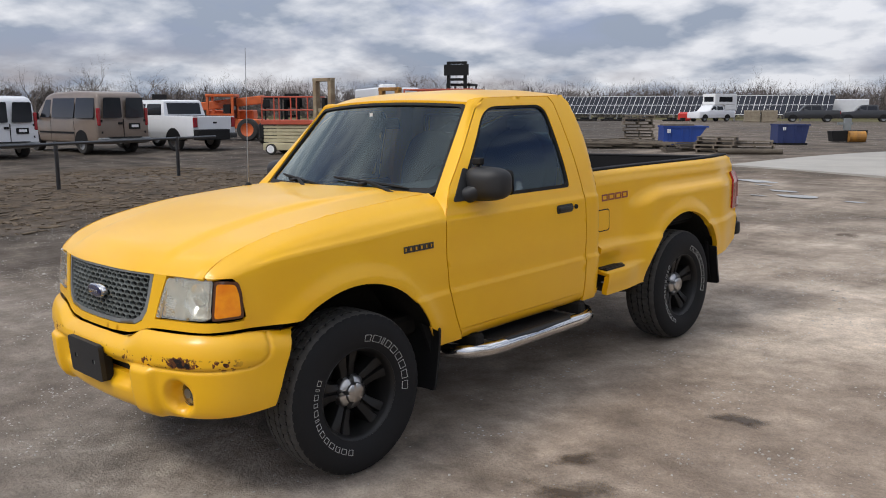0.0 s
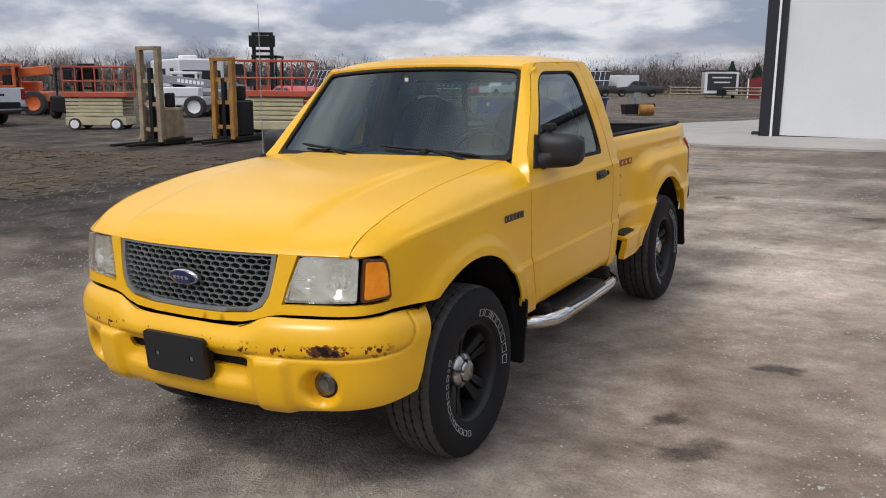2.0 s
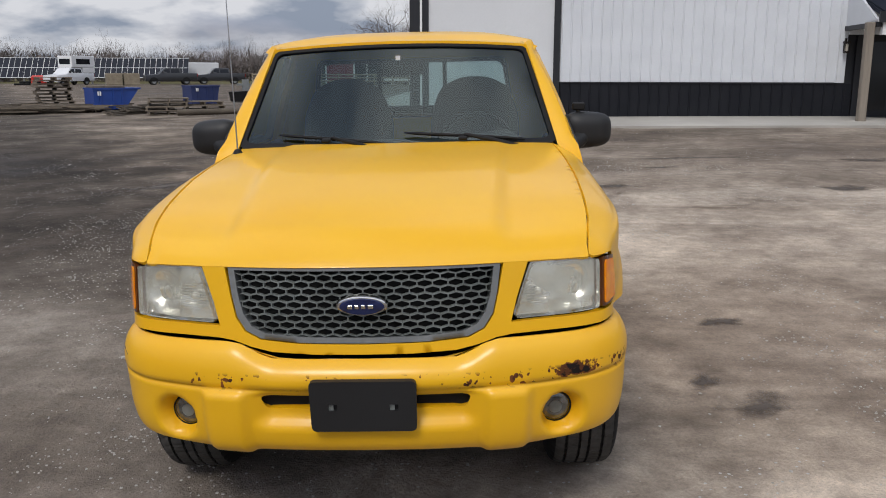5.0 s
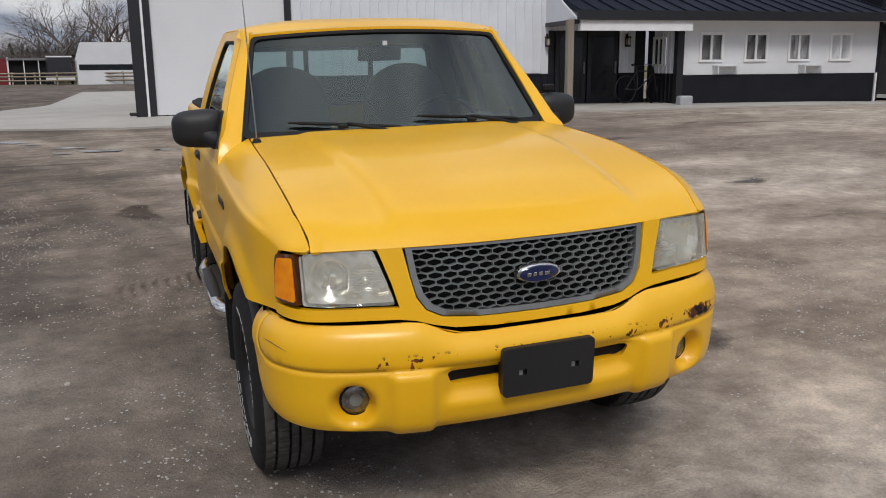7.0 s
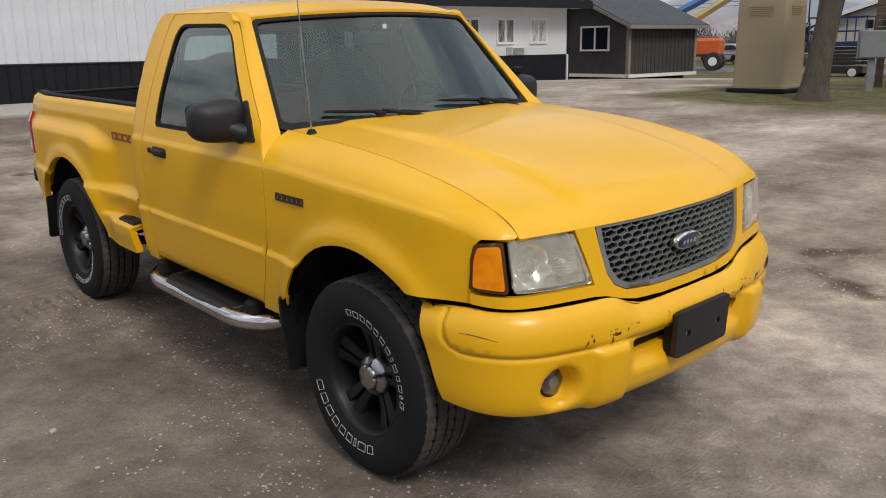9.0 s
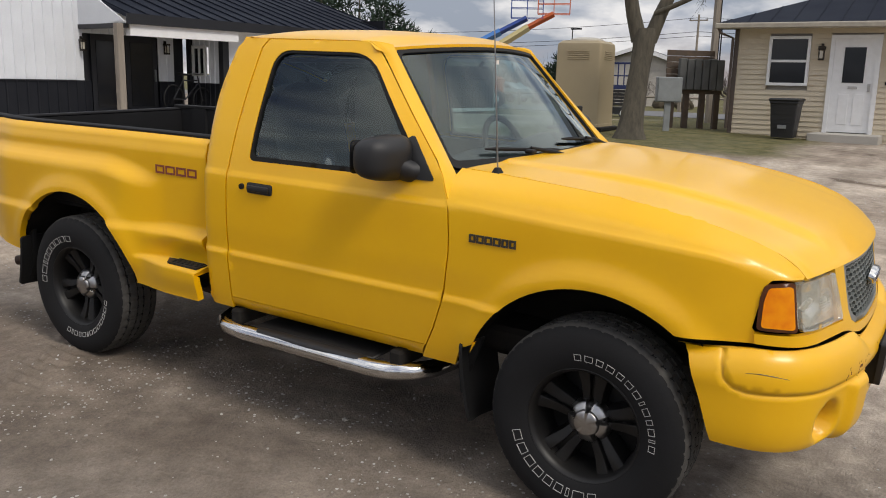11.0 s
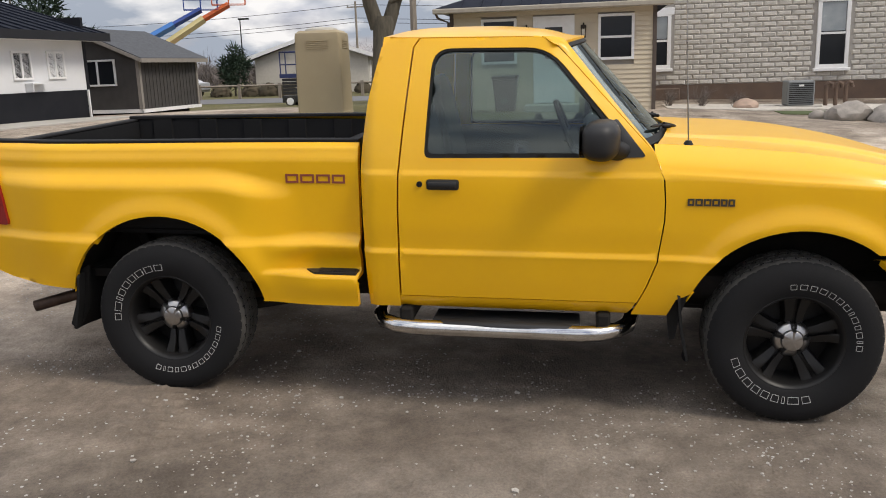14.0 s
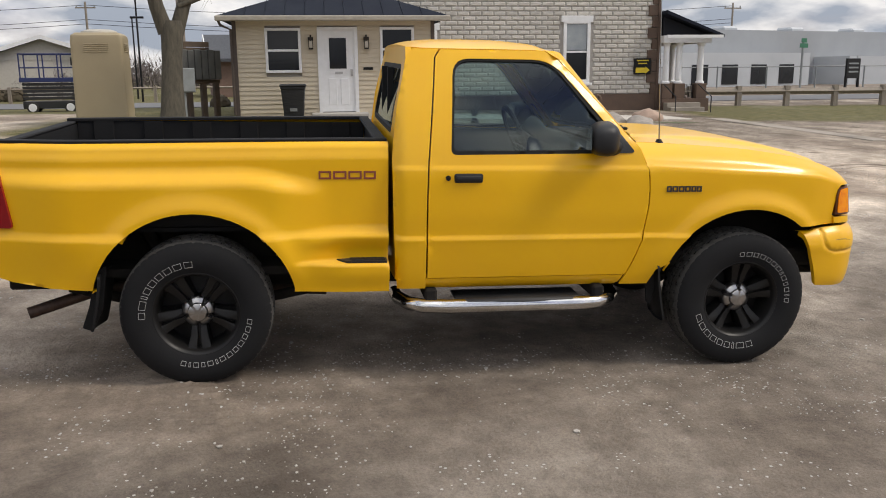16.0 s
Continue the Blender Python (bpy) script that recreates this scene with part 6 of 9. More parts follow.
def window_unit(parent, w, h, at, double=True, sill=False, frame_w=.07):
    """A framed window in the plane y = 0 looking to -y; at: matrix of its lower left corner."""
    f = frame_w
    bm = bm_new()
    for b in ((-f, w + f, -.045, .03, h, h + f), (-f, w + f, -.045, .03, -f, 0), (-f, 0, -.045, .03, 0, h), (w, w + f, -.045, .03, 0, h)):
        add_box(bm, *b, .006, at)
    if double == "v":
        add_box(bm, w / 2 - .03, w / 2 + .03, -.03, .02, 0, h, .004, at)
    elif double:
        add_box(bm, 0, w, -.035, .02, h / 2 - .03, h / 2 + .03, .004, at)
    win = part("window", bm, WHITE_TRIM, parent, "white-framed window")
    parts = ((0, w / 2 - .03, 0, h), (w / 2 + .03, w, 0, h)) if double == "v" else ((0, w, 0, h / 2 - .03), (0, w, h / 2 + .03, h)) if double else ((0, w, 0, h),)
    for a, b, c, d in parts:
        bm = bm_new()
        add_box(bm, a, b, .0, .02, c, d, 0, at)
        part("pane", bm, DARK_PANE, win)
    if sill:
        bm = bm_new()
        add_box(bm, -f - .06, w + f + .06, -.11, .02, -f - .09, -f, .01, at)
        part("sill", bm, WHITE_TRIM, win)
    return win


def ribbed(name, mat, parent, u0, u1, z0, z1, pitch, depth=.022, holes=(), y=0.0):
    """Upright ribbed sheet in the plane y, with door or window gaps left free."""
    bm = bm_new()
    cols = max(1, round((u1 - u0) / pitch))
    groups = []
    for k in range(cols):
        a, b = u0 + (u1 - u0) * k / cols, u0 + (u1 - u0) * (k + 1) / cols
        spans = [(z0, z1)]
        for h0, h1, hz0, hz1 in holes:
            if b > h0 and a < h1:
                spans = [q for s in spans for q in ((s[0], min(s[1], hz0)), (max(s[0], hz1), s[1])) if q[1] - q[0] > .01]
        if groups and groups[-1][2] == spans:
            groups[-1][1] = b
        else:
            groups.append([a, b, spans])
    for a, b, spans in groups:
        n_ = max(1, round((b - a) / pitch))
        line = [(a, y)]
        for k in range(n_):
            c = a + (b - a) * k / n_ + .03
            line += [(c - .022, y), (c - .009, y - depth), (c + .009, y - depth), (c + .022, y)]
        line += [(b, y), (b, y + .03), (a, y + .03)]
        for s in spans:
            add_prism(bm, line, "z", s[0], s[1])
    return part(name, bm, mat, parent)


# workshop with office wing; its front runs along local x, facing local -y
B_ANG = -4.5
shop = thing("workshop_building", on_ground(2.15, 17.22, B_ANG), "white ribbed metal workshop with black wainscot and sliding door", "building")
SH = 4.6
ribbed("white_wall", WHITE_METAL, shop, .12, 6.35, .86, SH, .23)
ribbed("wainscot", BLACK_METAL, shop, .12, 6.35, -.35, .84, .23, y=-.006)
boxes("wainscot_cap", BLACK_TRIM, shop, [(.12, 6.35, -.035, .03, .84, .87)])
boxes("door_jamb", BLACK_TRIM, shop, [(-.03, .12, -.06, .05, -.35, SH)])
boxes("corner_trim", BLACK_TRIM, shop, [(-3.45, -3.13, -.06, .2, -.35, SH)])
boxes("corner_stripe", WHITE_TRIM, shop, [(-3.20, -3.15, -.072, -.058, -.2, SH)])
boxes("corner_trim", BLACK_TRIM, shop, [(-3.13, -3.0, -.05, .05, -.35, SH)])
boxes("downpipe_foot", BLACK_TRIM, shop, [(-3.60, -3.42, -.12, -.04, .02, .10)], bevel=.02)
boxes("sliding_door", WHITE_DOOR, shop, [(-3.0, -.03, -.005, .05, .02, SH)])
boxes("door_track", BLACK_TRIM, shop, [(-3.0, -.03, -.012, .05, -.12, .025)])
bm = bm_new()
add_box(bm, -3.44, -3.38, .2, 14, -.5, SH)
add_box(bm, -3.44, 9.0, 13.9, 14, -.5, SH)
part("rear_wall", bm, WHITE_METAL, shop)
bm = bm_new()
add_prism(bm, [(-.3, SH - .02), (7, SH + 2.0), (14.3, SH - .02), (14.3, SH + .1), (7, SH + 2.12), (-.3, SH + .1)], "x", -3.8, 9.2)
part("roof", bm, ROOF_METAL, shop)
# recessed entrance between workshop and office wing
OX, OY = 9.48, -1.38     # office front corner in local coordinates
ribbed("entry_wall", WHITE_METAL, shop, 6.35, 9.0, .86, 2.9, .23, holes=((6.75, 8.55, -.5, 1.93),))
for a, b in ((6.35, 6.74), (8.56, 9.0)):
    ribbed("entry_wainscot", BLACK_METAL, shop, a, b, -.35, .84, .23, y=-.006)
for a, b in ((6.78, 7.63), (7.67, 8.52)):
    d = boxes("entry_door", BLACK_TRIM, shop, [(a, b, .02, .06, .0, 1.92)], "black glazed entry door")
    boxes("door_pane", DARK_PANE, d, [(a + .12, b - .12, .0, .022, .25, 1.78)])
    boxes("door_handle", GRILLE_GREY, d, [(b - .09, b - .06, -.04, .01, .85, 1.15)])
for x in (6.52, 8.74):
    lan = boxes("lantern", WARM_LAMP, shop, [(x - .05, x + .05, -.16, -.04, 1.52, 1.56), (x - .06, x + .06, -.17, -.03, 1.74, 1.78), (x - .02, x + .02, -.05, .0, 1.55, 1.85)] + [(x + dx, x + dx + .012, -.16 + dy, -.148 + dy, 1.56, 1.74) for dx in (-.05, .038) for dy in (0, .108)], "dark wall lantern")
    boxes("lantern_glass", FROST, lan, [(x - .03, x + .03, -.13, -.07, 1.57, 1.72)])
boxes("entry_back", BLACK_TRIM, shop, [(6.30, 9.35, .10, .16, -.4, 2.95)])
boxes("entry_mat", SEAL, shop, [(6.7, 8.6, -1.1, -.35, .075, .09)])
# office wing
EAVE = 2.15
OW = 5.90
ws = ribbed("side_wall", WHITE_METAL, shop, OY, 0, .84, EAVE + .1, .20, holes=((-1.20, -.74, 1.05, 1.73),))
ws.matrix_local = pose(OX, OY, 0, 0, 0, -90)
wn_ = ribbed("side_wainscot", BLACK_METAL, shop, OY, 0, -.35, .84, .20, y=-.004)
wn_.matrix_local = pose(OX, OY, 0, 0, 0, -90)
sw = window_unit(shop, .40, .62, pose(-1.17, 0, 1.08), "v")
sw.matrix_local = pose(OX, OY, 0, 0, 0, -90)
boxes("corner_post", BLACK_TRIM, shop, [(OX - .06, OX + .12, OY - .05, OY + .12, -.35, EAVE)])
boxes("corner_post", BLACK_TRIM, shop, [(OX - .10, OX + .06, -.14, .0, -.35, EAVE + .3)])
boxes("office_wall", WHITE_DOOR, shop, [(OX + .12, OX + OW, OY, OY + .12, .80, EAVE + .1)])
boxes("office_wainscot", BLACK_METAL, shop, [(OX + .12, OX + OW, OY - .03, OY + .12, -.5, .80)])
boxes("office_end_wall", BLACK_METAL, shop, [(OX + OW - .02, OX + OW + .08, OY - .03, OY + 6, -.6, EAVE + .6)])
boxes("downpipe", WHITE_TRIM, shop, [(OX + OW - .07, OX + OW - .02, OY - .08, OY - .03, -.1, .80)])
for k, x in enumerate((.62, 1.90, 3.18, 4.44)):
    window_unit(shop, .56, .60, pose(OX + x, OY, 1.17), "v", frame_w=.06)
for x in (1.34, 3.86):
    boxes("window_shelf", WHITE_DOOR, shop, [(OX + x - .38, OX + x + .30, OY - .26, OY, 1.00, 1.03), (OX + x - .36, OX + x - .33, OY - .24, OY, .82, 1.0), (OX + x - .36, OX + x + .25, OY - .02, OY, .82, 1.0)], "grey metal window shelf")
bm = bm_new()
add_prism(bm, [(OY - .55, EAVE + .06), (OY + 3.4, EAVE + 1.25), (OY + 7.2, EAVE + .06), (OY + 7.2, EAVE + .14), (OY + 3.4, EAVE + 1.33), (OY - .55, EAVE + .14)], "x", 6.55, OX + OW + .40)
wing_roof = part("wing_roof", bm, ROOF_METAL, shop, "dark standing-seam metal roof")
for k in range(21):
    x = 6.6 + (OX + OW + .36 - 6.6) * k / 20
    bm = bm_new()
    add_prism(bm, [(OY - .56, EAVE + .135), (OY + 3.4, EAVE + 1.325), (OY + 3.4, EAVE + 1.365), (OY - .56, EAVE + .175)], "x", x - .018, x + .018)
    part("seam", bm, ROOF_METAL, wing_roof)
boxes("fascia", BLACK_TRIM, shop, [(6.5, OX + OW + .44, OY - .60, OY - .54, EAVE - .06, EAVE + .16)])
boxes("soffit", WHITE_TRIM, shop, [(6.5, OX + OW + .40, OY - .54, OY + .02, EAVE - .04, EAVE)])
bm = bm_new()
add_prism(bm, [(OY - .55, EAVE - .05), (.1, EAVE - .05), (.1, EAVE + .95)], "x", 6.50, 6.56)
part("porch_gable", bm, WHITE_METAL, shop)
boxes("porch_beam", WHITE_TRIM, shop, [(6.6, OX + .05, OY - .52, OY - .36, EAVE - .30, EAVE - .05)])
boxes("porch_beam", BLACK_TRIM, shop, [(6.48, 6.58, OY - .5, .0, EAVE - .14, EAVE - .04)])
boxes("porch_post", POST_WOOD, shop, [(6.30, 6.46, OY - .50, OY - .34, -.3, EAVE - .05)], "weathered wooden porch post", .012)
tagged(boxes("utility_box", surface("grey_plastic_box", (.42, .43, .44), .6), None, [(-.17, .17, -.12, .12, .04, .36)], bevel=.03), "small grey plastic box on the ground", "box").matrix_world = shop.matrix_world @ pose(OX - .10, OY - .55, -.05)


def bicycle(m):
    b = thing("bicycle", m, "dark bicycle parked on the office porch", "bicycle")
    for x in (-.5, .5):
        bm = bm_new()
        add_tube(bm, [(x + .33 * math.cos(a), 0, .34 + .33 * math.sin(a)) for a in (2 * math.pi * i / 24 for i in range(25))], .018, 6, False)
        for i in range(10):
            a = math.pi * i / 10
            add_cyl(bm, (x + .32 * math.cos(a), 0, .34 + .32 * math.sin(a)), (x - .32 * math.cos(a), 0, .34 - .32 * math.sin(a)), .002, n=4)
        part("bike_wheel", bm, SEAL, b)
    bm = bm_new()
    for p, q in (((-.5, .34), (-.12, .34)), ((-.5, .34), (-.2, .80)), ((-.12, .34), (-.22, .92)), ((-.12, .34), (.34, .78)), ((-.2, .80), (.33, .84)), ((.31, .95), (.5, .34))):
        add_cyl(bm, (p[0], 0, p[1]), (q[0], 0, q[1]), .016, n=8)
    part("bike_frame", bm, BLACK_TRIM, b)
    boxes("saddle", SEAL, b, [(-.36, -.10, -.07, .07, .92, .97)], bevel=.02)
    bm = bm_new()
    add_tube(bm, [(.22, -.26, .98), (.30, -.1, 1.0), (.31, 0, .98), (.30, .1, 1.0), (.22, .26, .98)], .012, 8)
    part("handlebar", bm, DULL_CHROME, b)


bicycle(shop.matrix_world @ pose(OX - .75, -.9, .09, 0, 4, 12))

# charcoal garden shed
shed = thing("garden_shed", on_ground(20.9, 15.0, B_ANG), "charcoal board shed with grey shingle roof on skids", "shed")
SW, SL, SE, SP = 3.5, 4.2, 1.78, 2.66
bm = bm_new()
add_prism(bm, [(0, .14), (SL, .14), (SL, SE), (SL / 2, SP), (0, SE)], "x", 0, SW)
part("shed_body", bm, CHAR_SIDING, shed)
for k in range(17):
    x = .12 + (SW - .24) * k / 16
    boxes("batten", CHAR_SIDING, shed, [(x - .012, x + .012, -.014, .002, .16, SE)])
boxes("corner_board", TAUPE_TRIM, shed, [(-.03, .08, -.03, .09, .12, SE)])
boxes("corner_board", TAUPE_TRIM, shed, [(SW - .08, SW + .03, -.03, .06, .12, SE)])
boxes("skid", WHITE_TRIM, shed, [(-.06, SW + .06, -.06, .06, .02, .13)])
boxes("skid", WHITE_TRIM, shed, [(-.06, .05, -.06, SL + .06, .022, .132)])
boxes("shed_floor", UNDER, shed, [(.2, SW - .2, .3, SL - .3, -.1, .14)])
bm = bm_new()
k_ = (SP - SE) / (SL / 2)
add_prism(bm, [(-.30, SE - .30 * k_ + .02), (SL / 2, SP + .02), (SL + .30, SE - .30 * k_ + .02), (SL + .30, SE - .30 * k_ + .09), (SL / 2, SP + .10), (-.30, SE - .30 * k_ + .09)], "x", -.28, SW + .28)
part("shed_roof", bm, SHINGLE, shed, "grey shingle roof")
boxes("eave_board", TAUPE_TRIM, shed, [(-.30, SW + .30, -.335, -.30, SE - .30 * k_ - .06, SE - .30 * k_ + .07)])
bm = bm_new()
add_prism(bm, [(-.30, SE - .30 * k_ - .05), (SL / 2, SP - .06), (SL + .30, SE - .30 * k_ - .05), (SL + .30, SE - .30 * k_ + .06), (SL / 2, SP + .06), (-.30, SE - .30 * k_ + .06)], "x", -.315, -.285)
part("gable_board", bm, TAUPE_TRIM, shed)
w = window_unit(shed, 1.22, .72, pose(0, 0, 0), "v", frame_w=.06)
w.matrix_local = pose(-.005, 2.12, .95, 0, 0, -90)

# beige entrance annex of the block house, front facing local -y (towards the yard)
annex = thing("house_annex", on_ground(18.3, 4.45, -90), "beige vinyl-clad house annex with white door and dark metal roof", "house")
AW, AH = 5.25, 2.52
HOLES = [(.78, 1.72, 1.18, 2.34), (2.15, 3.22, -.2, 2.36), (3.82, 4.74, 1.20, 2.36)]
boxes("annex_core", MORTAR, annex, [(.02, AW - .02, .10, 6.7, -.4, AH)])
n_rows = 22
for j in range(n_rows):
    z0, z1 = -.12 + (AH + .12) * j / n_rows, -.12 + (AH + .12) * (j + 1) / n_rows
    spans = [(0, AW)]
    for a, b, c, d in HOLES:
        if z1 > c and z0 < d:
            spans = [q for s in spans for q in ((s[0], min(s[1], a)), (max(s[0], b), s[1])) if q[1] - q[0] > .02]
    for a, b in spans:
        bm = bm_new()
        add_prism(bm, [(.0, z0), (.0, z0 + .004), (.022, z1), (.10, z1), (.10, z0)], "x", a, b)
        part("siding_board", bm, BEIGE_VINYL, annex)
boxes("corner_board", surface("brown_corner_trim", (.10, .075, .06), .6), annex, [(-.05, .05, -.02, .1, -.2, AH)])
boxes("corner_board", bpy.data.materials["brown_corner_trim"], annex, [(AW - .05, AW + .05, -.02, .1, -.2, AH)])
boxes("annex_side", BEIGE_VINYL, annex, [(AW - .02, AW + .03, .1, 6.7, -.3, AH)])
boxes("annex_side", BEIGE_VINYL, annex, [(-.03, .02, .1, 6.7, -.3, AH)])
for a, b, c, d in (HOLES[0], HOLES[2]):
    window_unit(annex, b - a - .14, d - c - .14, pose(a + .07, .0, c + .07), True)
door = boxes("annex_door", WHITE_TRIM, annex, [(2.24, 3.13, .02, .07, .14, 2.28)], "white panelled door with glass")
boxes("door_pane", DARK_PANE, door, [(2.46, 2.91, .008, .025, 1.28, 2.08)])
for a, b in ((2.42, 2.64), (2.74, 2.96)):
    boxes("door_panel", WHITE_TRIM, door, [(a, b, .008, .025, .32, 1.02)], bevel=.006)
boxes("mail_slot", DULL_CHROME, door, [(2.60, 2.80, .005, .025, 1.14, 1.20)])
boxes("door_lock", DULL_CHROME, door, [(3.01, 3.07, -.02, .025, 1.08, 1.26)])
boxes("door_frame", WHITE_TRIM, annex, [(2.15, 2.24, -.03, .08, .1, 2.36), (3.13, 3.22, -.03, .08, .1, 2.36), (2.24, 3.13, -.03, .08, 2.28, 2.36)])
boxes("door_step", CONCRETE, annex, [(1.95, 3.45, -.75, .05, -.15, .12)], "low concrete doorstep", .015)
for x in (1.98, 3.45):
    lan = boxes("wall_lantern", WARM_LAMP, annex, [(x - .06, x + .06, -.18, -.05, 1.78, 1.82), (x - .07, x + .07, -.19, -.04, 2.02, 2.10), (x - .02, x + .02, -.06, .02, 1.9, 2.16)] + [(x + dx, x + dx + .014, -.18 + dy, -.166 + dy, 1.82, 2.02) for dx in (-.06, .046) for dy in (0, .116)], "bronze wall lantern")
    boxes("lantern_glass", FROST, lan, [(x - .035, x + .035, -.15, -.08, 1.83, 2.0)])
boxes("name_bar", SEAL, annex, [(3.36, 3.62, -.015, .02, 1.24, 1.31)], "small dark plate")
bm = bm_new()
pts = [(-.38, -.42), (AW + .38, -.42), (AW + .38, 6.7), (-.38, 6.7)]
lo = [bm.verts.new((x, y, AH + .12)) for x, y in pts]
lo2 = [bm.verts.new((x, y, AH + .05)) for x, y in pts]
top = [bm.verts.new((AW * .45, 2.4, AH + 1.15)), bm.verts.new((AW * .55, 2.4, AH + 1.15)), bm.verts.new((AW * .55, 6.7, AH + 1.15)), bm.verts.new((AW * .45, 6.7, AH + 1.15))]
for i in range(4):
    bm.faces.new((lo[i], lo[(i + 1) % 4], top[(i + 1) % 4], top[i]))
    bm.faces.new((lo2[i], lo2[(i + 1) % 4], lo[(i + 1) % 4], lo[i]))
bm.faces.new(top); bm.faces.new(lo2[::-1])
bmesh.ops.recalc_face_normals(bm, faces=bm.faces)
aroof = part("annex_roof", bm, ROOF_METAL, annex, "dark hipped metal roof")
for k in range(12):
    x = -.2 + (AW + .4) * k / 11
    t_ = min(1, min((x + .38) / (AW * .45 + .38), (AW + .38 - x) / (AW * .45 + .38)))
    bm = bm_new()
    add_tube(bm, [(x, -.42, AH + .13), (x, -.42 + 2.82 * t_, AH + .13 + 1.03 * t_)], .014, 4)
    part("seam", bm, ROOF_METAL, aroof)
boxes("gutter", surface("beige_gutter", (.42, .38, .31), .5), annex, [(-.42, AW + .42, -.52, -.42, AH - .02, AH + .11)], bevel=.02)
boxes("annex_soffit", WHITE_TRIM, annex, [(-.36, AW + .36, -.42, .1, AH, AH + .03)])
bm = bm_new()
add_tube(bm, [(-.34, -.46, AH), (-.30, -.40, AH - .12), (-.08, -.06, AH - .22), (-.08, -.05, .1)], .035, 8)
part("downpipe", bm, bpy.data.materials["brown_corner_trim"], annex)

# two-storey house of rock-faced blocks; wall facing the yard along local x
house = thing("block_house", pose(24.97, 3.72, .10, 0, 0, -90) @ Matrix.Scale(1.146, 4), "two-storey house of rock-faced concrete blocks with side porch", "house")
HL, HH = 11.85, 6.2
HZ = .52
HW = [(4.22, 4.82, 1.02, 2.50), (8.78, 9.64, .90, 2.72), (3.9, 4.9, 4.1, 5.6), (8.45, 9.5, 4.2, 5.8)]
boxes("house_core", MORTAR, house, [(.03, HL - .03, .006, 8.5, -.6, HH)])
boxes("foundation", BROWN_STONE, house, [(-.02, HL + .02, -.05, .05, -.6, HZ)])
boxes("house_end_wall", BLOCK, house, [(HL - .03, HL + .01, .03, 8.5, -.4, HH)])
proto = []
for s in range(5):
    rr_ = random.Random(40 + s)
    b = bm_new()
    w_, h_ = .37, .137
    base_ = [b.verts.new(p) for p in ((0, .03, 0), (w_, .03, 0), (w_, .03, h_), (0, .03, h_))]
    edge_ = [b.verts.new(p) for p in ((.006, .0, .006), (w_ - .006, .0, .006), (w_ - .006, .0, h_ - .006), (.006, .0, h_ - .006))]
    face_ = [b.verts.new((w_ * u, -.022 - rr_.uniform(0, .016), h_ * v)) for u, v in ((.10, .25), (.35 + rr_.uniform(-.05, .05), .28), (.65, .22), (.90, .26), (.90, .75), (.62, .80), (.33, .74), (.10, .78))]
    for i in range(4):
        b.faces.new((base_[i], base_[(i + 1) % 4], edge_[(i + 1) % 4], edge_[i]))
    e0, e1, e2, e3 = edge_
    f = face_
    for q in ((e0, e1, f[2], f[1]), (e0, f[1], f[0]), (e1, f[3], f[2]), (e1, e2, f[4], f[3]), (e2, e3, f[6], f[5]), (e2, f[5], f[4]), (e3, f[7], f[6]), (e3, e0, f[0], f[7]), (f[0], f[1], f[6], f[7]), (f[1], f[2], f[5], f[6]), (f[2], f[3], f[4], f[5])):
        b.faces.new(q)
    bmesh.ops.recalc_face_normals(b, faces=b.faces)
    me = bpy.data.meshes.new("block")
    b.to_mesh(me); b.free()
    me.materials.append(BLOCK)
    proto.append(me)
rr_ = random.Random(3)
count_b = 0
spare_v, spare_f = [], []
for j in range(40):
    z = HZ + j * .141
    for i in range(-1, 33):
        x = i * .376 + (.188 if j % 2 else 0)
        x1 = x + .37
        if x1 > HL + .05 or x < -.02:
            continue
        if x1 < 3.9 and z < 2.2:
            continue
        pieces = [(x, x1)]
        for a, b, c, d in HW:
            if z + .13 > c - .10 and z < d + .16:
                pieces = [q for u, v in pieces for q in ((u, min(v, a - .09)), (max(u, b + .09), v)) if q[1] - q[0] > .07]
        for u, v in pieces:
            me, k_x = rr_.choice(proto), (v - u) / .37
            if z < 3.15 and x > 3.9 and count_b < 300:
                o = new("block", me)
                o.parent = house
                o.matrix_local = pose(u, 0, z) @ Matrix.Diagonal((k_x, 1, 1, 1))
                count_b += 1
            else:
                k = len(spare_v)
                spare_v += [(w.co.x * k_x + u, w.co.y, w.co.z + z) for w in me.vertices]
                spare_f += [[k + q for q in p_.vertices] for p_ in me.polygons]
me = bpy.data.meshes.new("upper_block")
me.from_pydata(spare_v, [], spare_f)
me.materials.append(BLOCK)
o = tagged(new("upper_block", me), "", "", "", "stuff")
o.parent = house
for a, b, c, d in HW:
    window_unit(house, b - a - .2, d - c - .12, pose(a + .1, -.02, c + .08), True, True, .10)
    # pale panel over the upper half of each window
    boxes("roller_blind", PALE_PANE, house, [(a + .11, b - .11, -.026, -.021, (c + d) / 2 + .08, d - .05)])
    boxes("lintel", WHITE_TRIM, house, [(a - .08, b + .08, -.07, .03, d, d + .2)], bevel=.01)
for j in range(16):
    z = HZ + j * .342
    w_ = .34 if j % 2 else .20
    boxes("quoin", BROWN_STONE, house, [(HL - w_, HL + .03, -.065, .02, z, z + .325)], bevel=.012)
boxes("corner_downpipe", BROWN_STONE, house, [(HL - .03, HL + .05, -.10, -.02, 0, HH)])
bm = bm_new()
add_prism(bm, [(-.5, HH), (4.2, HH + 2.4), (9, HH), (9, HH + .15), (4.2, HH + 2.6), (-.5, HH + .15)], "x", -.6, HL + .6)
part("house_roof", bm, SHINGLE, house)
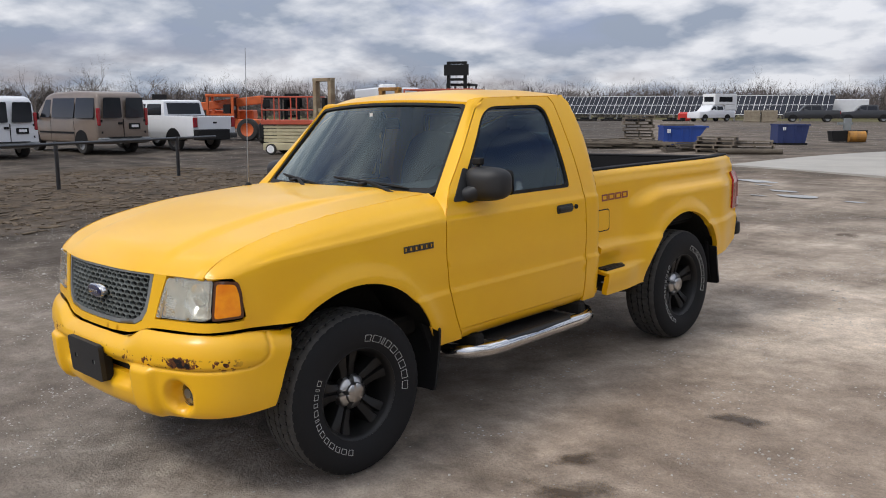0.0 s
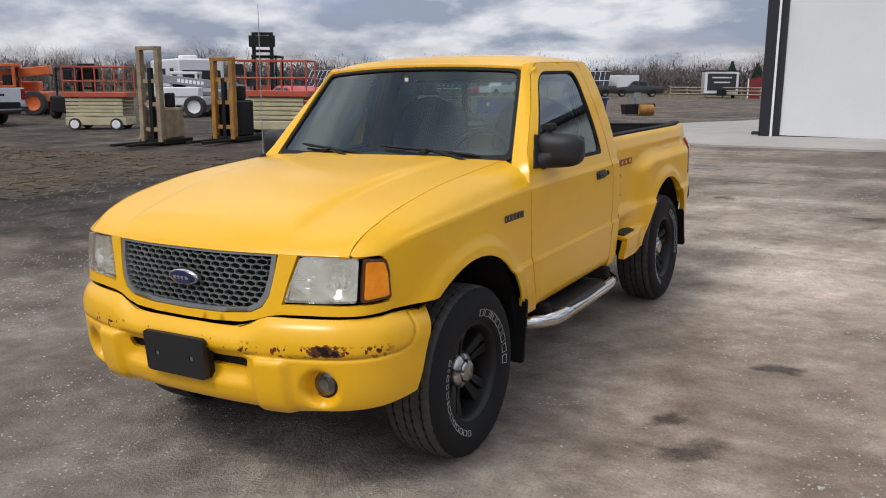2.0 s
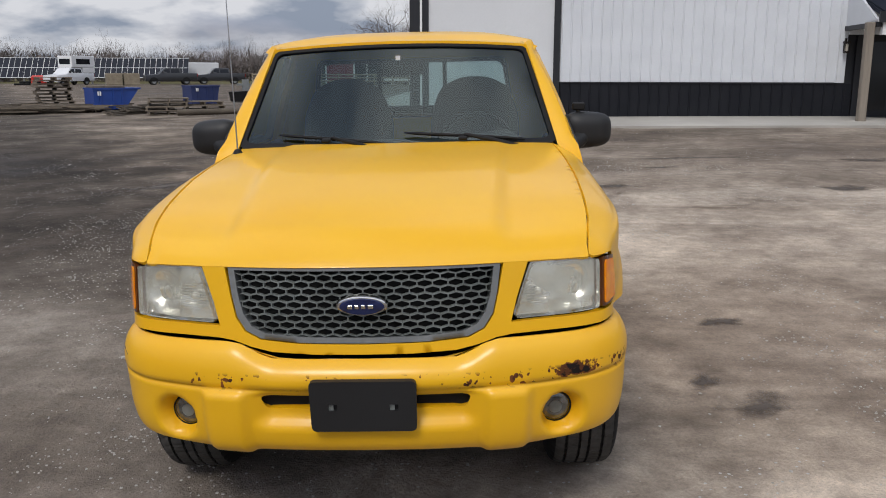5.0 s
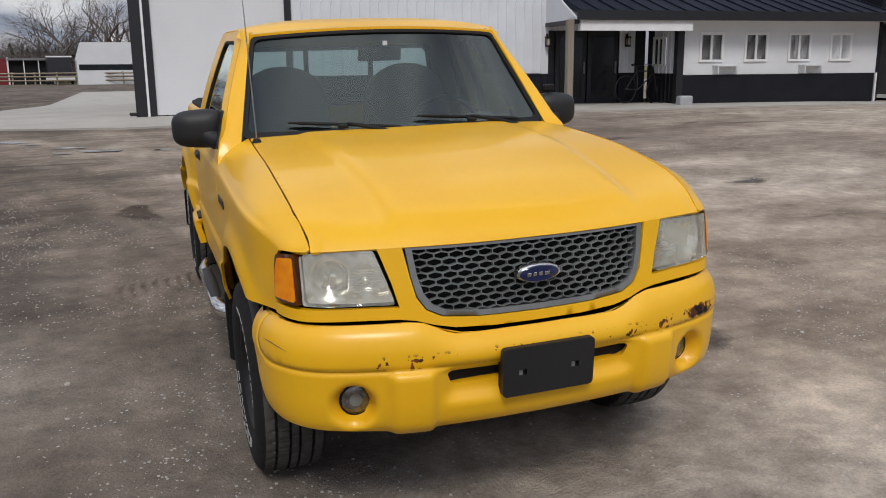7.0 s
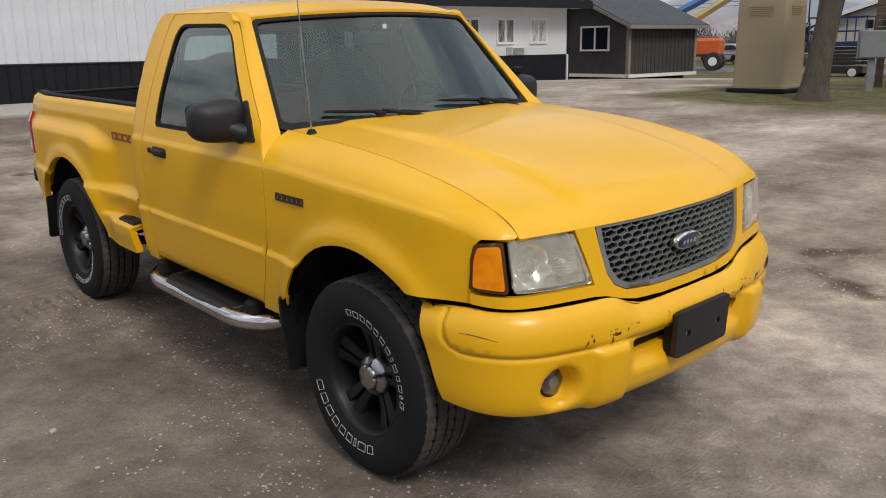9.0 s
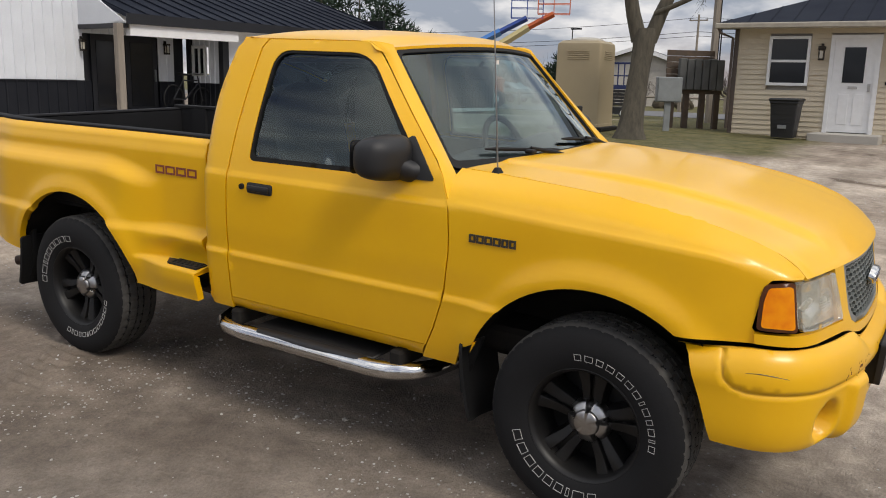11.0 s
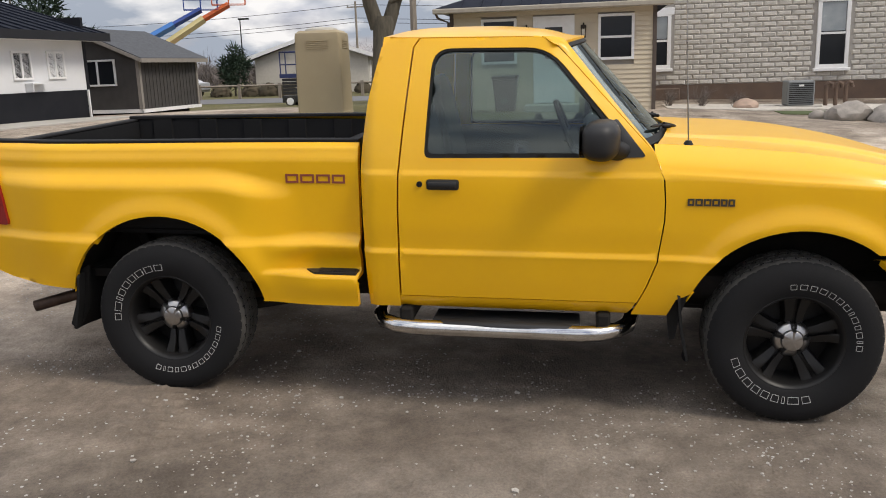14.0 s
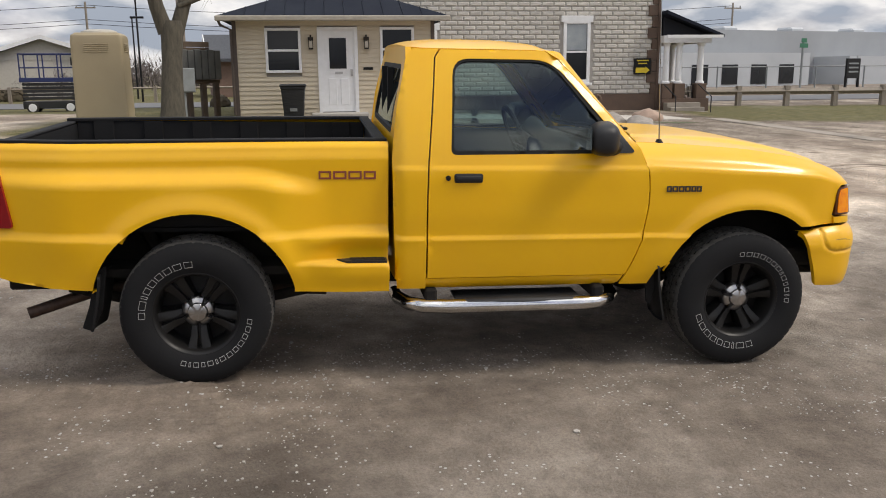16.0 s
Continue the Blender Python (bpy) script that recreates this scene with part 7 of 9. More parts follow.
sgn = boxes("wall_sign", SEAL, house, [(11.08, 11.63, -.10, -.05, 1.12, 1.62)], "black wall sign with yellow arrow band")
YELLOW_SIGN = surface("yellow_sign", (.75, .55, .03), .5)
bm = bm_new()
add_prism(bm, [(11.13, 1.17), (11.45, 1.17), (11.45, 1.14), (11.59, 1.25), (11.45, 1.36), (11.45, 1.33), (11.13, 1.33)], "y", -.112, -.10)
part("sign_arrow", bm, YELLOW_SIGN, sgn)
boxes("sign_bar", YELLOW_SIGN, sgn, [(11.16, 11.55, -.106, -.10, 1.53, 1.565), (11.21, 11.50, -.106, -.10, 1.44, 1.475)])
boxes("cellar_box", BROWN_STONE, house, [(3.7, 5.05, -.65, -.05, -.3, .44)], "brown cellar hatch", .02)
# air conditioner, pipes
ac = thing("air_conditioner", on_ground(19.6, -4.65, -90), "grey outdoor air conditioner beside the block wall", "air conditioner")
boxes("casing", surface("grey_unit", (.19, .20, .20), .6), ac, [(-.34, .34, -.34, .34, .05, .70)], bevel=.03)
for k in range(11):
    boxes("louvre", SEAL, ac, [(-.30, .30, -.348, -.34, .11 + k * .050, .132 + k * .050)])
boxes("unit_base", CONCRETE, ac, [(-.5, .5, -.5, .5, -.05, .05)])
boxes("unit_badge", WHITE_TRIM, ac, [(-.06, .06, -.353, -.348, .55, .60)])
bm = bm_new()
for x in (.75, 1.0, 1.25):
    add_tube(bm, [(x, .2, .0), (x, .2, .55), (x + .06, .2, .62), (x + .14, .2, .58), (x + .16, .2, .48)], .055, 8)
part("vent_pipe", bm, BROWN_STONE, ac)

# side porch with white columns
STEP_STONE = surface("worn_step_concrete", (.34, .30, .25), .9, second=(.24, .21, .175), scale=3)
px = thing("side_porch", house.matrix_world @ pose(HL, 1.45, 0), "house porch with white columns, dark gable and steps", "porch")
boxes("porch_floor", BROWN_STONE, px, [(.06, 1.60, -1.9, 6, -.5, .36)])
for k, (x, y) in enumerate(((.24, -1.65), (.66, -1.65), (1.38, -1.65), (1.38, .6))):
    pr = boxes("column_pier", BROWN_STONE, px, [(x - .17, x + .17, y - .17, y + .17, .36, .83)], "brown brick pier", .01)
    bm = bm_new()
    add_lathe(bm, [(.14, .83), (.14, .88), (.10, .91), (.09, 1.98), (.12, 2.01), (.13, 2.08)], pose(x, y, 0), 18)
    part("column", bm, WHITE_TRIM, px, "round white column", True)
boxes("porch_beam", WHITE_TRIM, px, [(.06, 1.62, -1.85, -1.5, 2.08, 2.30), (1.36, 1.62, -1.5, 6, 2.08, 2.30)])
boxes("porch_ceiling", TAUPE_TRIM, px, [(.06, 1.58, -1.5, 6, 2.20, 2.26)])
bm = bm_new()
add_prism(bm, [(.06, 2.30), (1.66, 2.30), (.06, 2.88)], "y", -1.75, -1.68)
part("porch_gable", bm, BLACK_METAL, px)
bm = bm_new()
add_prism(bm, [(.04, 2.94), (1.92, 2.24), (1.92, 2.32), (.04, 3.04)], "y", -2.1, 6)
part("porch_roof", bm, ROOF_METAL, px)
boxes("porch_fascia", WHITE_TRIM, px, [(.06, 1.88, -2.12, -2.08, 2.22, 2.31)], m=None)
for k in range(3):
    boxes("porch_step", STEP_STONE, px, [(.10, 1.20, -2.2 - .32 * k, -1.9 - .32 * k, -.3, .24 - .13 * k)], "", .01)
for k in range(9):
    bm = bm_new()
    add_cyl(bm, (.86 + .045 * k, -1.65, .36), (.86 + .045 * k, -1.65, .80), .010, n=6)
    part("baluster", bm, BLACK_TRIM, px)
for x in (.10, 1.24):
    bm = bm_new()
    add_tube(bm, [(x, -1.9, .80), (x, -2.85, .45), (x, -2.85, -.1)], .018, 6)
    part("handrail", bm, BLACK_TRIM, px)

# ---- vehicles, machines and clutter in the yard ----
WHITE_PAINT = metal_paint("white_vehicle_paint", (.72, .73, .75))
TAN_PAINT = metal_paint("bronze_tan_paint", (.21, .16, .125), dirt=.15)
BLACK_PAINT = metal_paint("black_vehicle_paint", (.02, .021, .024))
RED_PAINT = metal_paint("red_vehicle_paint", (.55, .035, .025))
MAROON = metal_paint("maroon_vehicle_paint", (.13, .025, .025))
SILVER = metal_paint("silver_vehicle_paint", (.42, .43, .45))
CREAM = metal_paint("cream_machine_paint", (.60, .53, .33), .6, .1, .3)
LIFT_ORANGE = metal_paint("faded_red_orange", (.56, .10, .05), .6, .1, .25)
MACHINE_ORANGE = metal_paint("machine_orange", (.68, .13, .025), .5, .2, .2)
RUST_BEIGE = surface("rusty_beige_paint", (.35, .29, .19), .75, second=(.20, .13, .075), scale=5, grain=30)
FORK_ORANGE = surface("worn_orange_paint", (.48, .22, .03), .6, second=(.20, .10, .03), scale=5)
BLUE_PAINT = metal_paint("skip_blue", (.015, .06, .30), .5, .2, .2)
DARK_BLUE = metal_paint("dark_blue", (.02, .035, .13), .6, .1, .2)
PALLET = surface("grey_pallet_wood", (.20, .165, .125), .9, second=(.10, .08, .06), scale=4, grain=40, bump=.3, vary=.35)
FENCE_WOOD = surface("fence_wood", (.33, .28, .20), .85, second=(.22, .18, .13), scale=3, vary=.15)
BARK = surface("bark", (.098, .086, .062), .95, second=(.046, .039, .028), scale=5, grain=26, bump=.8, stretch=(3, 3, .7))
TWIG = surface("bare_twigs", (.155, .130, .118), .95, second=(.11, .092, .082))
SPRUCE = surface("spruce_needles", (.025, .05, .028), .9, second=(.015, .03, .018), scale=3)
BROWN_HEDGE = surface("brown_hedge", (.10, .075, .05), .95, second=(.05, .045, .025), scale=4)
TAN_PLASTIC = surface("tan_plastic", (.38, .31, .19), .55, second=(.335, .27, .165), scale=1.5, grain=40, bump=.05)
GREY_METAL = surface("grey_painted_metal", (.24, .26, .26), .55, second=(.19, .2, .2))
PANEL_BLUE = surface("dark_solar_glass", (.016, .018, .026), .35, second=(.024, .027, .036), scale=.5, spec=.15)
TYRE_FAR = surface("plain_tyre", (.025, .025, .026), .85, second=(.04, .036, .03))


def far_wheel(parent, x, y, r, w, hub=None, hubr=.55):
    bm = bm_new()
    q = Matrix.Translation((x, y, r)) @ Matrix.Rotation(radians(90), 4, "Y")
    add_lathe(bm, [(r * .6, -w / 2), (r * .93, -w / 2), (r, -w * .35), (r, w * .35), (r * .93, w / 2), (r * .6, w / 2)], q, 24)
    wh = part("wheel", bm, TYRE_FAR, parent, "", True)
    bm = bm_new()
    add_lathe(bm, [(r * .62, w * .46), (r * hubr, w * .40), (r * .2, w * .30), (0, w * .34)], q, 20)
    add_lathe(bm, [(r * .62, -w * .46), (r * hubr, -w * .40), (r * .2, -w * .30), (0, -w * .34)], q, 20)
    part("rim", bm, hub or GRILLE_GREY, wh, "", True)
    return wh


def tapered(bm, side, half, belt, tuck):
    """A body from its side outline in (y, z); above the belt it leans in by tuck per metre."""
    before = set(bm.verts)
    add_prism(bm, side, "x", -half, half)
    for v in set(bm.verts) - before:
        if v.co.z > belt:
            v.co.x -= math.copysign((v.co.z - belt) * tuck, v.co.x)


def vehicle(kind, m, paint, label, L=5.6, Wd=1.95, roofline=None, axles=(0, 3.4), wr=.37, glassy=(), box=None, category="car", rim=None, belt=1.15, tuck=.22, soft=.035):
    """A road vehicle, front to -y, front axle at y = 0. roofline: side outline; glassy: side window outlines; rear windows from the tail."""
    v = thing(kind, m, label, category)
    half = Wd / 2
    bm = bm_new()
    tapered(bm, roofline, half, belt, tuck)
    bmesh.ops.bevel(bm, geom=[e for e in bm.edges if abs(e.verts[0].co.x - e.verts[1].co.x) < .3], offset=soft, segments=3 if soft > .05 else 2, affect="EDGES", profile=.5)
    part("body", bm, paint, v, "", 35)
    for k, (g) in enumerate(glassy):
        for sx in (1, -1):
            bm = bm_new()
            poly = rounded(g, .04, 3)
            before = set(bm.verts)
            add_prism(bm, poly, "x", sx * (half - .01), sx * (half + .006))
            for q in set(bm.verts) - before:
                if q.co.z > belt:
                    q.co.x -= sx * (q.co.z - belt) * tuck
            part("side_window", bm, DARK_PANE, v)
    for y in axles:
        for sx in (1, -1):
            bm = bm_new()
            add_prism(bm, [(y + (wr + .09) * math.cos(a), wr + (wr + .09) * math.sin(a)) for a in (math.pi * i / 14 for i in range(15))], "x", sx * (half - .3), sx * (half + .008))
            part("wheel_arch", bm, SEAL, v)
            far_wheel(v, sx * (half - .13), y, wr, .25, rim)
    ymax = max(p[0] for p in roofline)
    return v, half, ymax


def van(m, paint, label):
    side = [(-.95, .38), (-.99, .62), (-.96, .86), (-.86, 1.02), (-.40, 1.12), (.05, 1.20), (.55, 1.74), (.80, 1.98), (1.05, 2.08), (1.5, 2.14), (3.0, 2.16), (4.1, 2.13), (4.32, 2.07), (4.42, 1.94), (4.50, 1.15), (4.53, .60), (4.50, .42), (4.42, .36)]
    glassy = [[(.50, 1.24), (1.22, 1.26), (1.22, 1.88), (.86, 1.88)], [(1.36, 1.24), (2.92, 1.24), (2.92, 1.92), (1.36, 1.92)], [(3.0, 1.24), (4.30, 1.24), (4.22, 1.92), (3.0, 1.92)]]
    v, h, ye = vehicle("van", m, paint, label, roofline=side, glassy=glassy, axles=(0, 3.42), category="van", tuck=.16, soft=.09, rim=DULL_CHROME)
    for a in (-1, 1):
        x0, x1 = (.03, .80) if a > 0 else (-.80, -.03)
        bm = bm_new()
        add_prism(bm, rounded([(x0 + .05, 1.24), (x1 - .02, 1.24), (x1 - .10, 1.92), (x0 + .05, 1.92)], .05, 3), "y", -.01, .012)
        wn2 = part("rear_door_window", bm, DARK_PANE, v)
        wn2.matrix_local = pose(0, 4.643, 0) @ Matrix(((1, 0, 0, 0), (0, 1, -.115, 0), (0, 0, 1, 0), (0, 0, 0, 1)))
        boxes("tail_lamp", RED_LENS, v, [(a * .885 - .055, a * .885 + .055, 4.42, 4.545, .98, 1.58)], bevel=.02)
        boxes("door_hinge", SEAL, v, [(a * .80 - .02, a * .80 + .02, 4.50, 4.55, z, z + .07) for z in (.72, 1.12)])
        for y in (1.29, 2.96):
            boxes("panel_seam", SEAL, v, [(a * h - .004, a * h + .003, y - .006, y + .006, .45, 1.14)])
        boxes("side_moulding", SEAL, v, [(a * h - .01, a * h + .012, .45, 2.95, .70, .76)])
    boxes("door_seam", SEAL, v, [(-.008, .008, 4.505, 4.54, .55, 1.20)])
    boxes("door_handle", SEAL, v, [(.05, .20, 4.50, 4.56, 1.02, 1.10)], bevel=.01)
    boxes("rear_bumper", GRILLE_GREY, v, [(-.96, .96, 4.46, 4.64, .40, .58)], bevel=.04)
    boxes("bumper_pad", SEAL, v, [(-.60, .60, 4.50, 4.66, .575, .60)], bevel=.01)
    pl_ = boxes("plate_holder", SEAL, v, [(-.62, -.20, 4.50, 4.555, .86, 1.06)], bevel=.01)
    boxes("plate_bar", WHITE_TRIM, pl_, [(-.54, -.28, 4.553, 4.560, .92, 1.01)])
    for sx in (1, -1):
        boxes("mirror", SEAL, v, [(sx * 1.08 - .1, sx * 1.08 + .1, .35, .48, 1.15, 1.42)], bevel=.03)


van(pose(-31.6, 7.1, ground_z(-27, 8), 0, 0, -84), WHITE_PAINT, "white passenger van parked beside a tan van")
van(pose(-31.75, 10.95, ground_z(-28, 11), 0, 0, -84) @ Matrix.Scale(1.07, 4), TAN_PAINT, "tan passenger van parked in a row, seen from behind")


def pickup(m, paint, label, crew=True, extras=None, rim=None):
    side = [(-.92, .42), (-.95, .80), (-.88, 1.12), (.55, 1.24), (.72, 1.34), (1.20, 1.86), (1.45, 1.97), (2.90, 1.98), (3.03, 1.92), (3.15, 1.36), (4.98, 1.34), (5.0, .62), (4.92, .48)]
    glassy = [[(.95, 1.38), (1.85, 1.38), (1.85, 1.82), (1.35, 1.82)], [(1.95, 1.38), (2.98, 1.38), (2.88, 1.82), (1.95, 1.82)]]
    v, h, ye = vehicle("pickup_truck", m, paint, label, roofline=side, glassy=glassy, axles=(0, 3.7), wr=.40, Wd=2.0, category="pickup truck", rim=rim, belt=1.34, tuck=.20)
    bm = bm_new()
    add_prism(bm, [(3.06, 1.42), (2.94, 1.86), (3.052, 1.86), (3.152, 1.42)], "x", -.78, .78)
    part("cab_rear_window", bm, DARK_PANE, v)
    for a in (-1, 1):
        boxes("tail_lamp", RED_LENS, v, [(a * .90 - .09, a * .90 + .09, 4.90, 5.035, .92, 1.30)], bevel=.015)
    boxes("tailgate", paint, v, [(-.80, .80, 4.98, 5.03, .74, 1.34)], bevel=.02)
    boxes("tailgate_mark", SEAL, v, [(-.09, .09, 5.025, 5.035, 1.06, 1.13)], bevel=.01)
    boxes("bed_top", SEAL, v, [(-.85, .85, 3.2, 4.9, 1.345, 1.362)])
    boxes("rear_bumper", BLACK_PAINT, v, [(-.98, .98, 4.98, 5.16, .50, .70)], bevel=.03)
    for sx in (1, -1):
        boxes("mirror", SEAL, v, [(sx * 1.12 - .12, sx * 1.12 + .12, .95, 1.06, 1.38, 1.60)], bevel=.03)
    return v


f1 = pickup(pose(-31.2, 14.1, ground_z(-28, 14), 0, 0, -82), WHITE_PAINT, "white crew-cab pickup with a black spreader behind it", rim=DULL_CHROME)
boxes("salt_spreader", SEAL, f1, [(-.35, 1.15, 5.2, 5.5, .45, .85), (.1, .5, 5.05, 5.25, .5, .7)], "black hitch-mounted spreader", .02)

# low black pipe rail in the mud
rail = thing("pipe_rail", on_ground(-16.0, 6.4), "low black pipe rail along the muddy strip", "fence")
ends = [(-13.6, 1.3), (-15.3, 4.7), (-16.5, 8.15), (-17.7, 11.6)]
for x, y in ends[1:3]:
    bm = bm_new()
    add_cyl(bm, (x + 16, y - 6.4, -.2), (x + 16, y - 6.4, 1.02), .045, n=12)
    part("rail_post", bm, BLACK_PAINT, rail)
bm = bm_new()
add_tube(bm, [(-14.65 + 16, 3.35 - 6.4, .98), (-16.5 + 16, 8.15 - 6.4, .98), (-16.95 + 16, 9.5 - 6.4, .98)], .035, 10)
part("top_rail", bm, BLACK_PAINT, rail)


def scissor_lift(m, label, L=2.3, guard=LIFT_ORANGE, body=CREAM, scale=1.0):
    v = thing("scissor_lift", m @ Matrix.Diagonal((scale, scale, scale, 1)), label, "scissor lift")
    h, w = 1.0, .60
    boxes("chassis", body, v, [(-L / 2, L / 2, -w, w, .16, .42)], bevel=.02)
    for k in range(5):
        z = .46 + k * .125
        boxes("scissor_arm", body, v, [(-L / 2 + .03, L / 2 - .1, -w + .02, -w + .07, z, z + .10)], bevel=.008)
        boxes("scissor_arm", body, v, [(-L / 2 + .1, L / 2 - .03, w - .07, w - .02, z + .02, z + .12)], bevel=.008)
    boxes("deck", guard, v, [(-L / 2 - .05, L / 2 + .05, -w - .03, w + .03, 1.10, 1.26)], bevel=.01)
    for z in (1.62, 2.10):
        bm = bm_new()
        pts = [(-L / 2, -w, z), (L / 2, -w, z), (L / 2, w, z), (-L / 2, w, z), (-L / 2, -w, z)]
        for a, b in zip(pts, pts[1:]):
            add_cyl(bm, a, b, .025, n=6)
        part("guard_rail", bm, guard, v)
    for x in (-L / 2, -L / 6, L / 6, L / 2):
        for y in (-w, w):
            bm = bm_new()
            add_cyl(bm, (x, y, 1.2), (x, y, 2.12), .025, n=6)
            part("rail_post", bm, guard, v)
    boxes("control_box", SEAL, v, [(-L / 2 + .05, -L / 2 + .3, -w - .02, -w + .12, 1.70, 2.0)], bevel=.02)
    for x in (-L / 2 + .32, L / 2 - .32):
        for sy in (-1, 1):
            bm = bm_new()
            q = Matrix.Translation((x, sy * (w + .02), .20)) @ Matrix.Rotation(radians(90), 4, "X")
            add_lathe(bm, [(0, -.07), (.19, -.07), (.20, -.04), (.20, .04), (.19, .07), (0, .07)], q, 20)
            wh = part("wheel", bm, TYRE_FAR, v, "", True)
            bm = bm_new()
            add_lathe(bm, [(0, sy * -.074), (.13, sy * -.074), (.15, sy * -.068)], q, 16)
            part("rim", bm, WHITE_TRIM, wh)
    return v


scissor_lift(on_ground(-21.6, 15.3, 35), "cream and orange scissor lift parked in the yard", 2.0, scale=.96)
scissor_lift(on_ground(-13.9, 15.2, 27), "worn cream and red scissor lift, platform lowered", 2.1, scale=.97)


def walkie_stacker(m, frame_mat, body_mat, label, H=2.25, bodyh=.95, wood=False):
    v = thing("pallet_stacker", m, label, "forklift")
    for sx in (-1, 1):
        boxes("mast_post", frame_mat, v, [(sx * .27 - .06, sx * .27 + .06, -.10, .06, .1, H)], "", .01)
        boxes("fork", UNDER, v, [(sx * .22 - .07, sx * .22 + .07, -1.15, -.1, .05, .11)], "", .01)
    boxes("mast_head", frame_mat, v, [(-.34, .34, -.10, .06, H - .09, H)], "", .01)
    for z in (.35, .95, 1.5):
        boxes("mast_brace", frame_mat, v, [(-.24, .24, -.04, .02, z, z + .10)])
    boxes("lift_ram", SEAL, v, [(-.05, .05, -.05, .05, .1, H - .5)])
    boxes("power_body", body_mat, v, [(-.36, .36, .08, .72, .16, bodyh)], "", .05)
    boxes("foot_plate", UNDER, v, [(-.42, .42, -.05, .95, .04, .17)], "", .02)
    for x in (-.10, .02, .14):
        boxes("body_mark", CLEAR_LENS if wood else FORK_ORANGE, v, [(x, x + .06, .719, .725, bodyh - .32, bodyh - .20)])
    bm = bm_new()
    add_tube(bm, [(0, .6, bodyh), (0, .75, bodyh + .18), (-.12, .78, bodyh + .2)], .025, 6)
    part("tiller", bm, SEAL, v)
    boxes("control_head", SEAL, v, [(.10, .26, .30, .55, bodyh, bodyh + .35)], "", .03)
    for x in (-.25, .25):
        bm = bm_new()
        add_cyl(bm, (x - .06, .5, .09), (x + .06, .5, .09), .09, n=14)
        part("wheel", bm, TYRE_FAR, v)
    return v


a_ = walkie_stacker(on_ground(-14.1, 11.05, 8), RUST_BEIGE, RUST_BEIGE, "rusty beige pallet stacker with tall mast", 2.36, .92, True)
bm = bm_new()
add_cyl(bm, (-.34, -.1, .15), (-.30, .35, 1.05), .045, n=8)
part("stay_bar", bm, RUST_BEIGE, a_)
walkie_stacker(on_ground(-12.95, 12.3, 8), FORK_ORANGE, SEAL, "orange and black electric pallet stacker", 2.08, 1.05)


def forklift(m, mat, label, H=2.7):
    v = thing("forklift", m, label, "forklift")
    for sx in (-1, 1):
        boxes("mast_post", SEAL, v, [(sx * .34 - .06, sx * .34 + .06, -.75, -.60, .1, H)])
        boxes("guard_post", SEAL, v, [(sx * .45 - .03, sx * .45 + .03, -.5, -.44, .9, 2.05)])
        boxes("guard_post", SEAL, v, [(sx * .45 - .03, sx * .45 + .03, .75, .81, .9, 2.05)])
    for z in (1.2, 2.2, H - .1):
        boxes("mast_brace", SEAL, v, [(-.38, .38, -.74, -.64, z, z + .1)])
    boxes("carriage", SEAL, v, [(-.5, .5, -.82, -.76, H - .55, H - .12)])
    boxes("overhead_guard", SEAL, v, [(-.5, .5, -.5, .82, 2.02, 2.10)])
    boxes("truck_body", mat, v, [(-.52, .52, -.55, 1.25, .25, .95)], "", .06)
    for y in (-.35, .95):
        for sx in (-1, 1):
            far_wheel(v, sx * .45, y, .28, .2, FORK_ORANGE)
    return v


forklift(on_ground(-31.1, 33.7, 30) @ Matrix.Scale(1.44, 4), LIFT_ORANGE, "large forklift with a tall black mast in the yard", 2.95)
forklift(on_ground(-29.6, 20.3, 200), SEAL, "small black forklift standing beside lifts", 2.2)


def telehandler(m, mat, label, boom_mat, scale=1.0, mir=1):
    v = thing("telehandler", m @ Matrix.Diagonal((scale, scale, scale, 1)), label, "telehandler")
    boxes("chassis", mat, v, [(-.95, .95, -1.6, 1.9, .65, 1.15)], "", .05)
    boxes("engine_cover", mat, v, [(mir * .62 - .38, mir * .62 + .38, -1.4, 1.2, 1.1, 1.65)], "", .06)
    for x, y in ((-1.0, -.9), (-.25, -.9), (-1.0, .5), (-.25, .5)):
        boxes("cab_post", mat, v, [(mir * x - .06, mir * x + .06, y - .06, y + .06, 1.1, 2.35)])
    c = mir * -.625
    boxes("cab_roof", mat, v, [(c - .46, c + .46, -1.0, .6, 2.35, 2.50)], "", .02)
    boxes("cab_back", DARK_PANE, v, [(c - .36, c + .36, .46, .49, 1.2, 2.3)])
    boxes("cab_side", mat, v, [(mir * -1.0 - .03, mir * -1.0 + .03, -.9, .5, 1.1, 1.45)])
    boxes("seat", SEAL, v, [(c - .25, c + .25, -.1, .35, 1.2, 1.95)], "", .05)
    bm = bm_new()
    add_box(bm, -.22, .22, -3.2, 2.0, -.22, .22, .03, pose(.15, 0, 2.0, 6, 0, 0))
    add_box(bm, -.16, .16, -4.0, -3.2, -.16, .16, .02, pose(.15, 0, 2.0, 6, 0, 0))
    boom = part("boom", bm, boom_mat, v)
    for k in range(7):
        bm = bm_new()
        add_box(bm, -.228, -.221, -1.4 + k * .22, -1.25 + k * .22, -.10, .10, 0, pose(.15, 0, 2.0, 6, 0, 0))
        part("boom_mark", bm, WHITE_TRIM, boom)
    boxes("fork_carriage", SEAL, v, [(-.6, .9, -4.1, -3.95, 1.7, 2.5)])
    for y in (-1.15, 1.35):
        for sx in (-1, 1):
            far_wheel(v, sx * 1.02, y, .60, .42, mat)
    return v


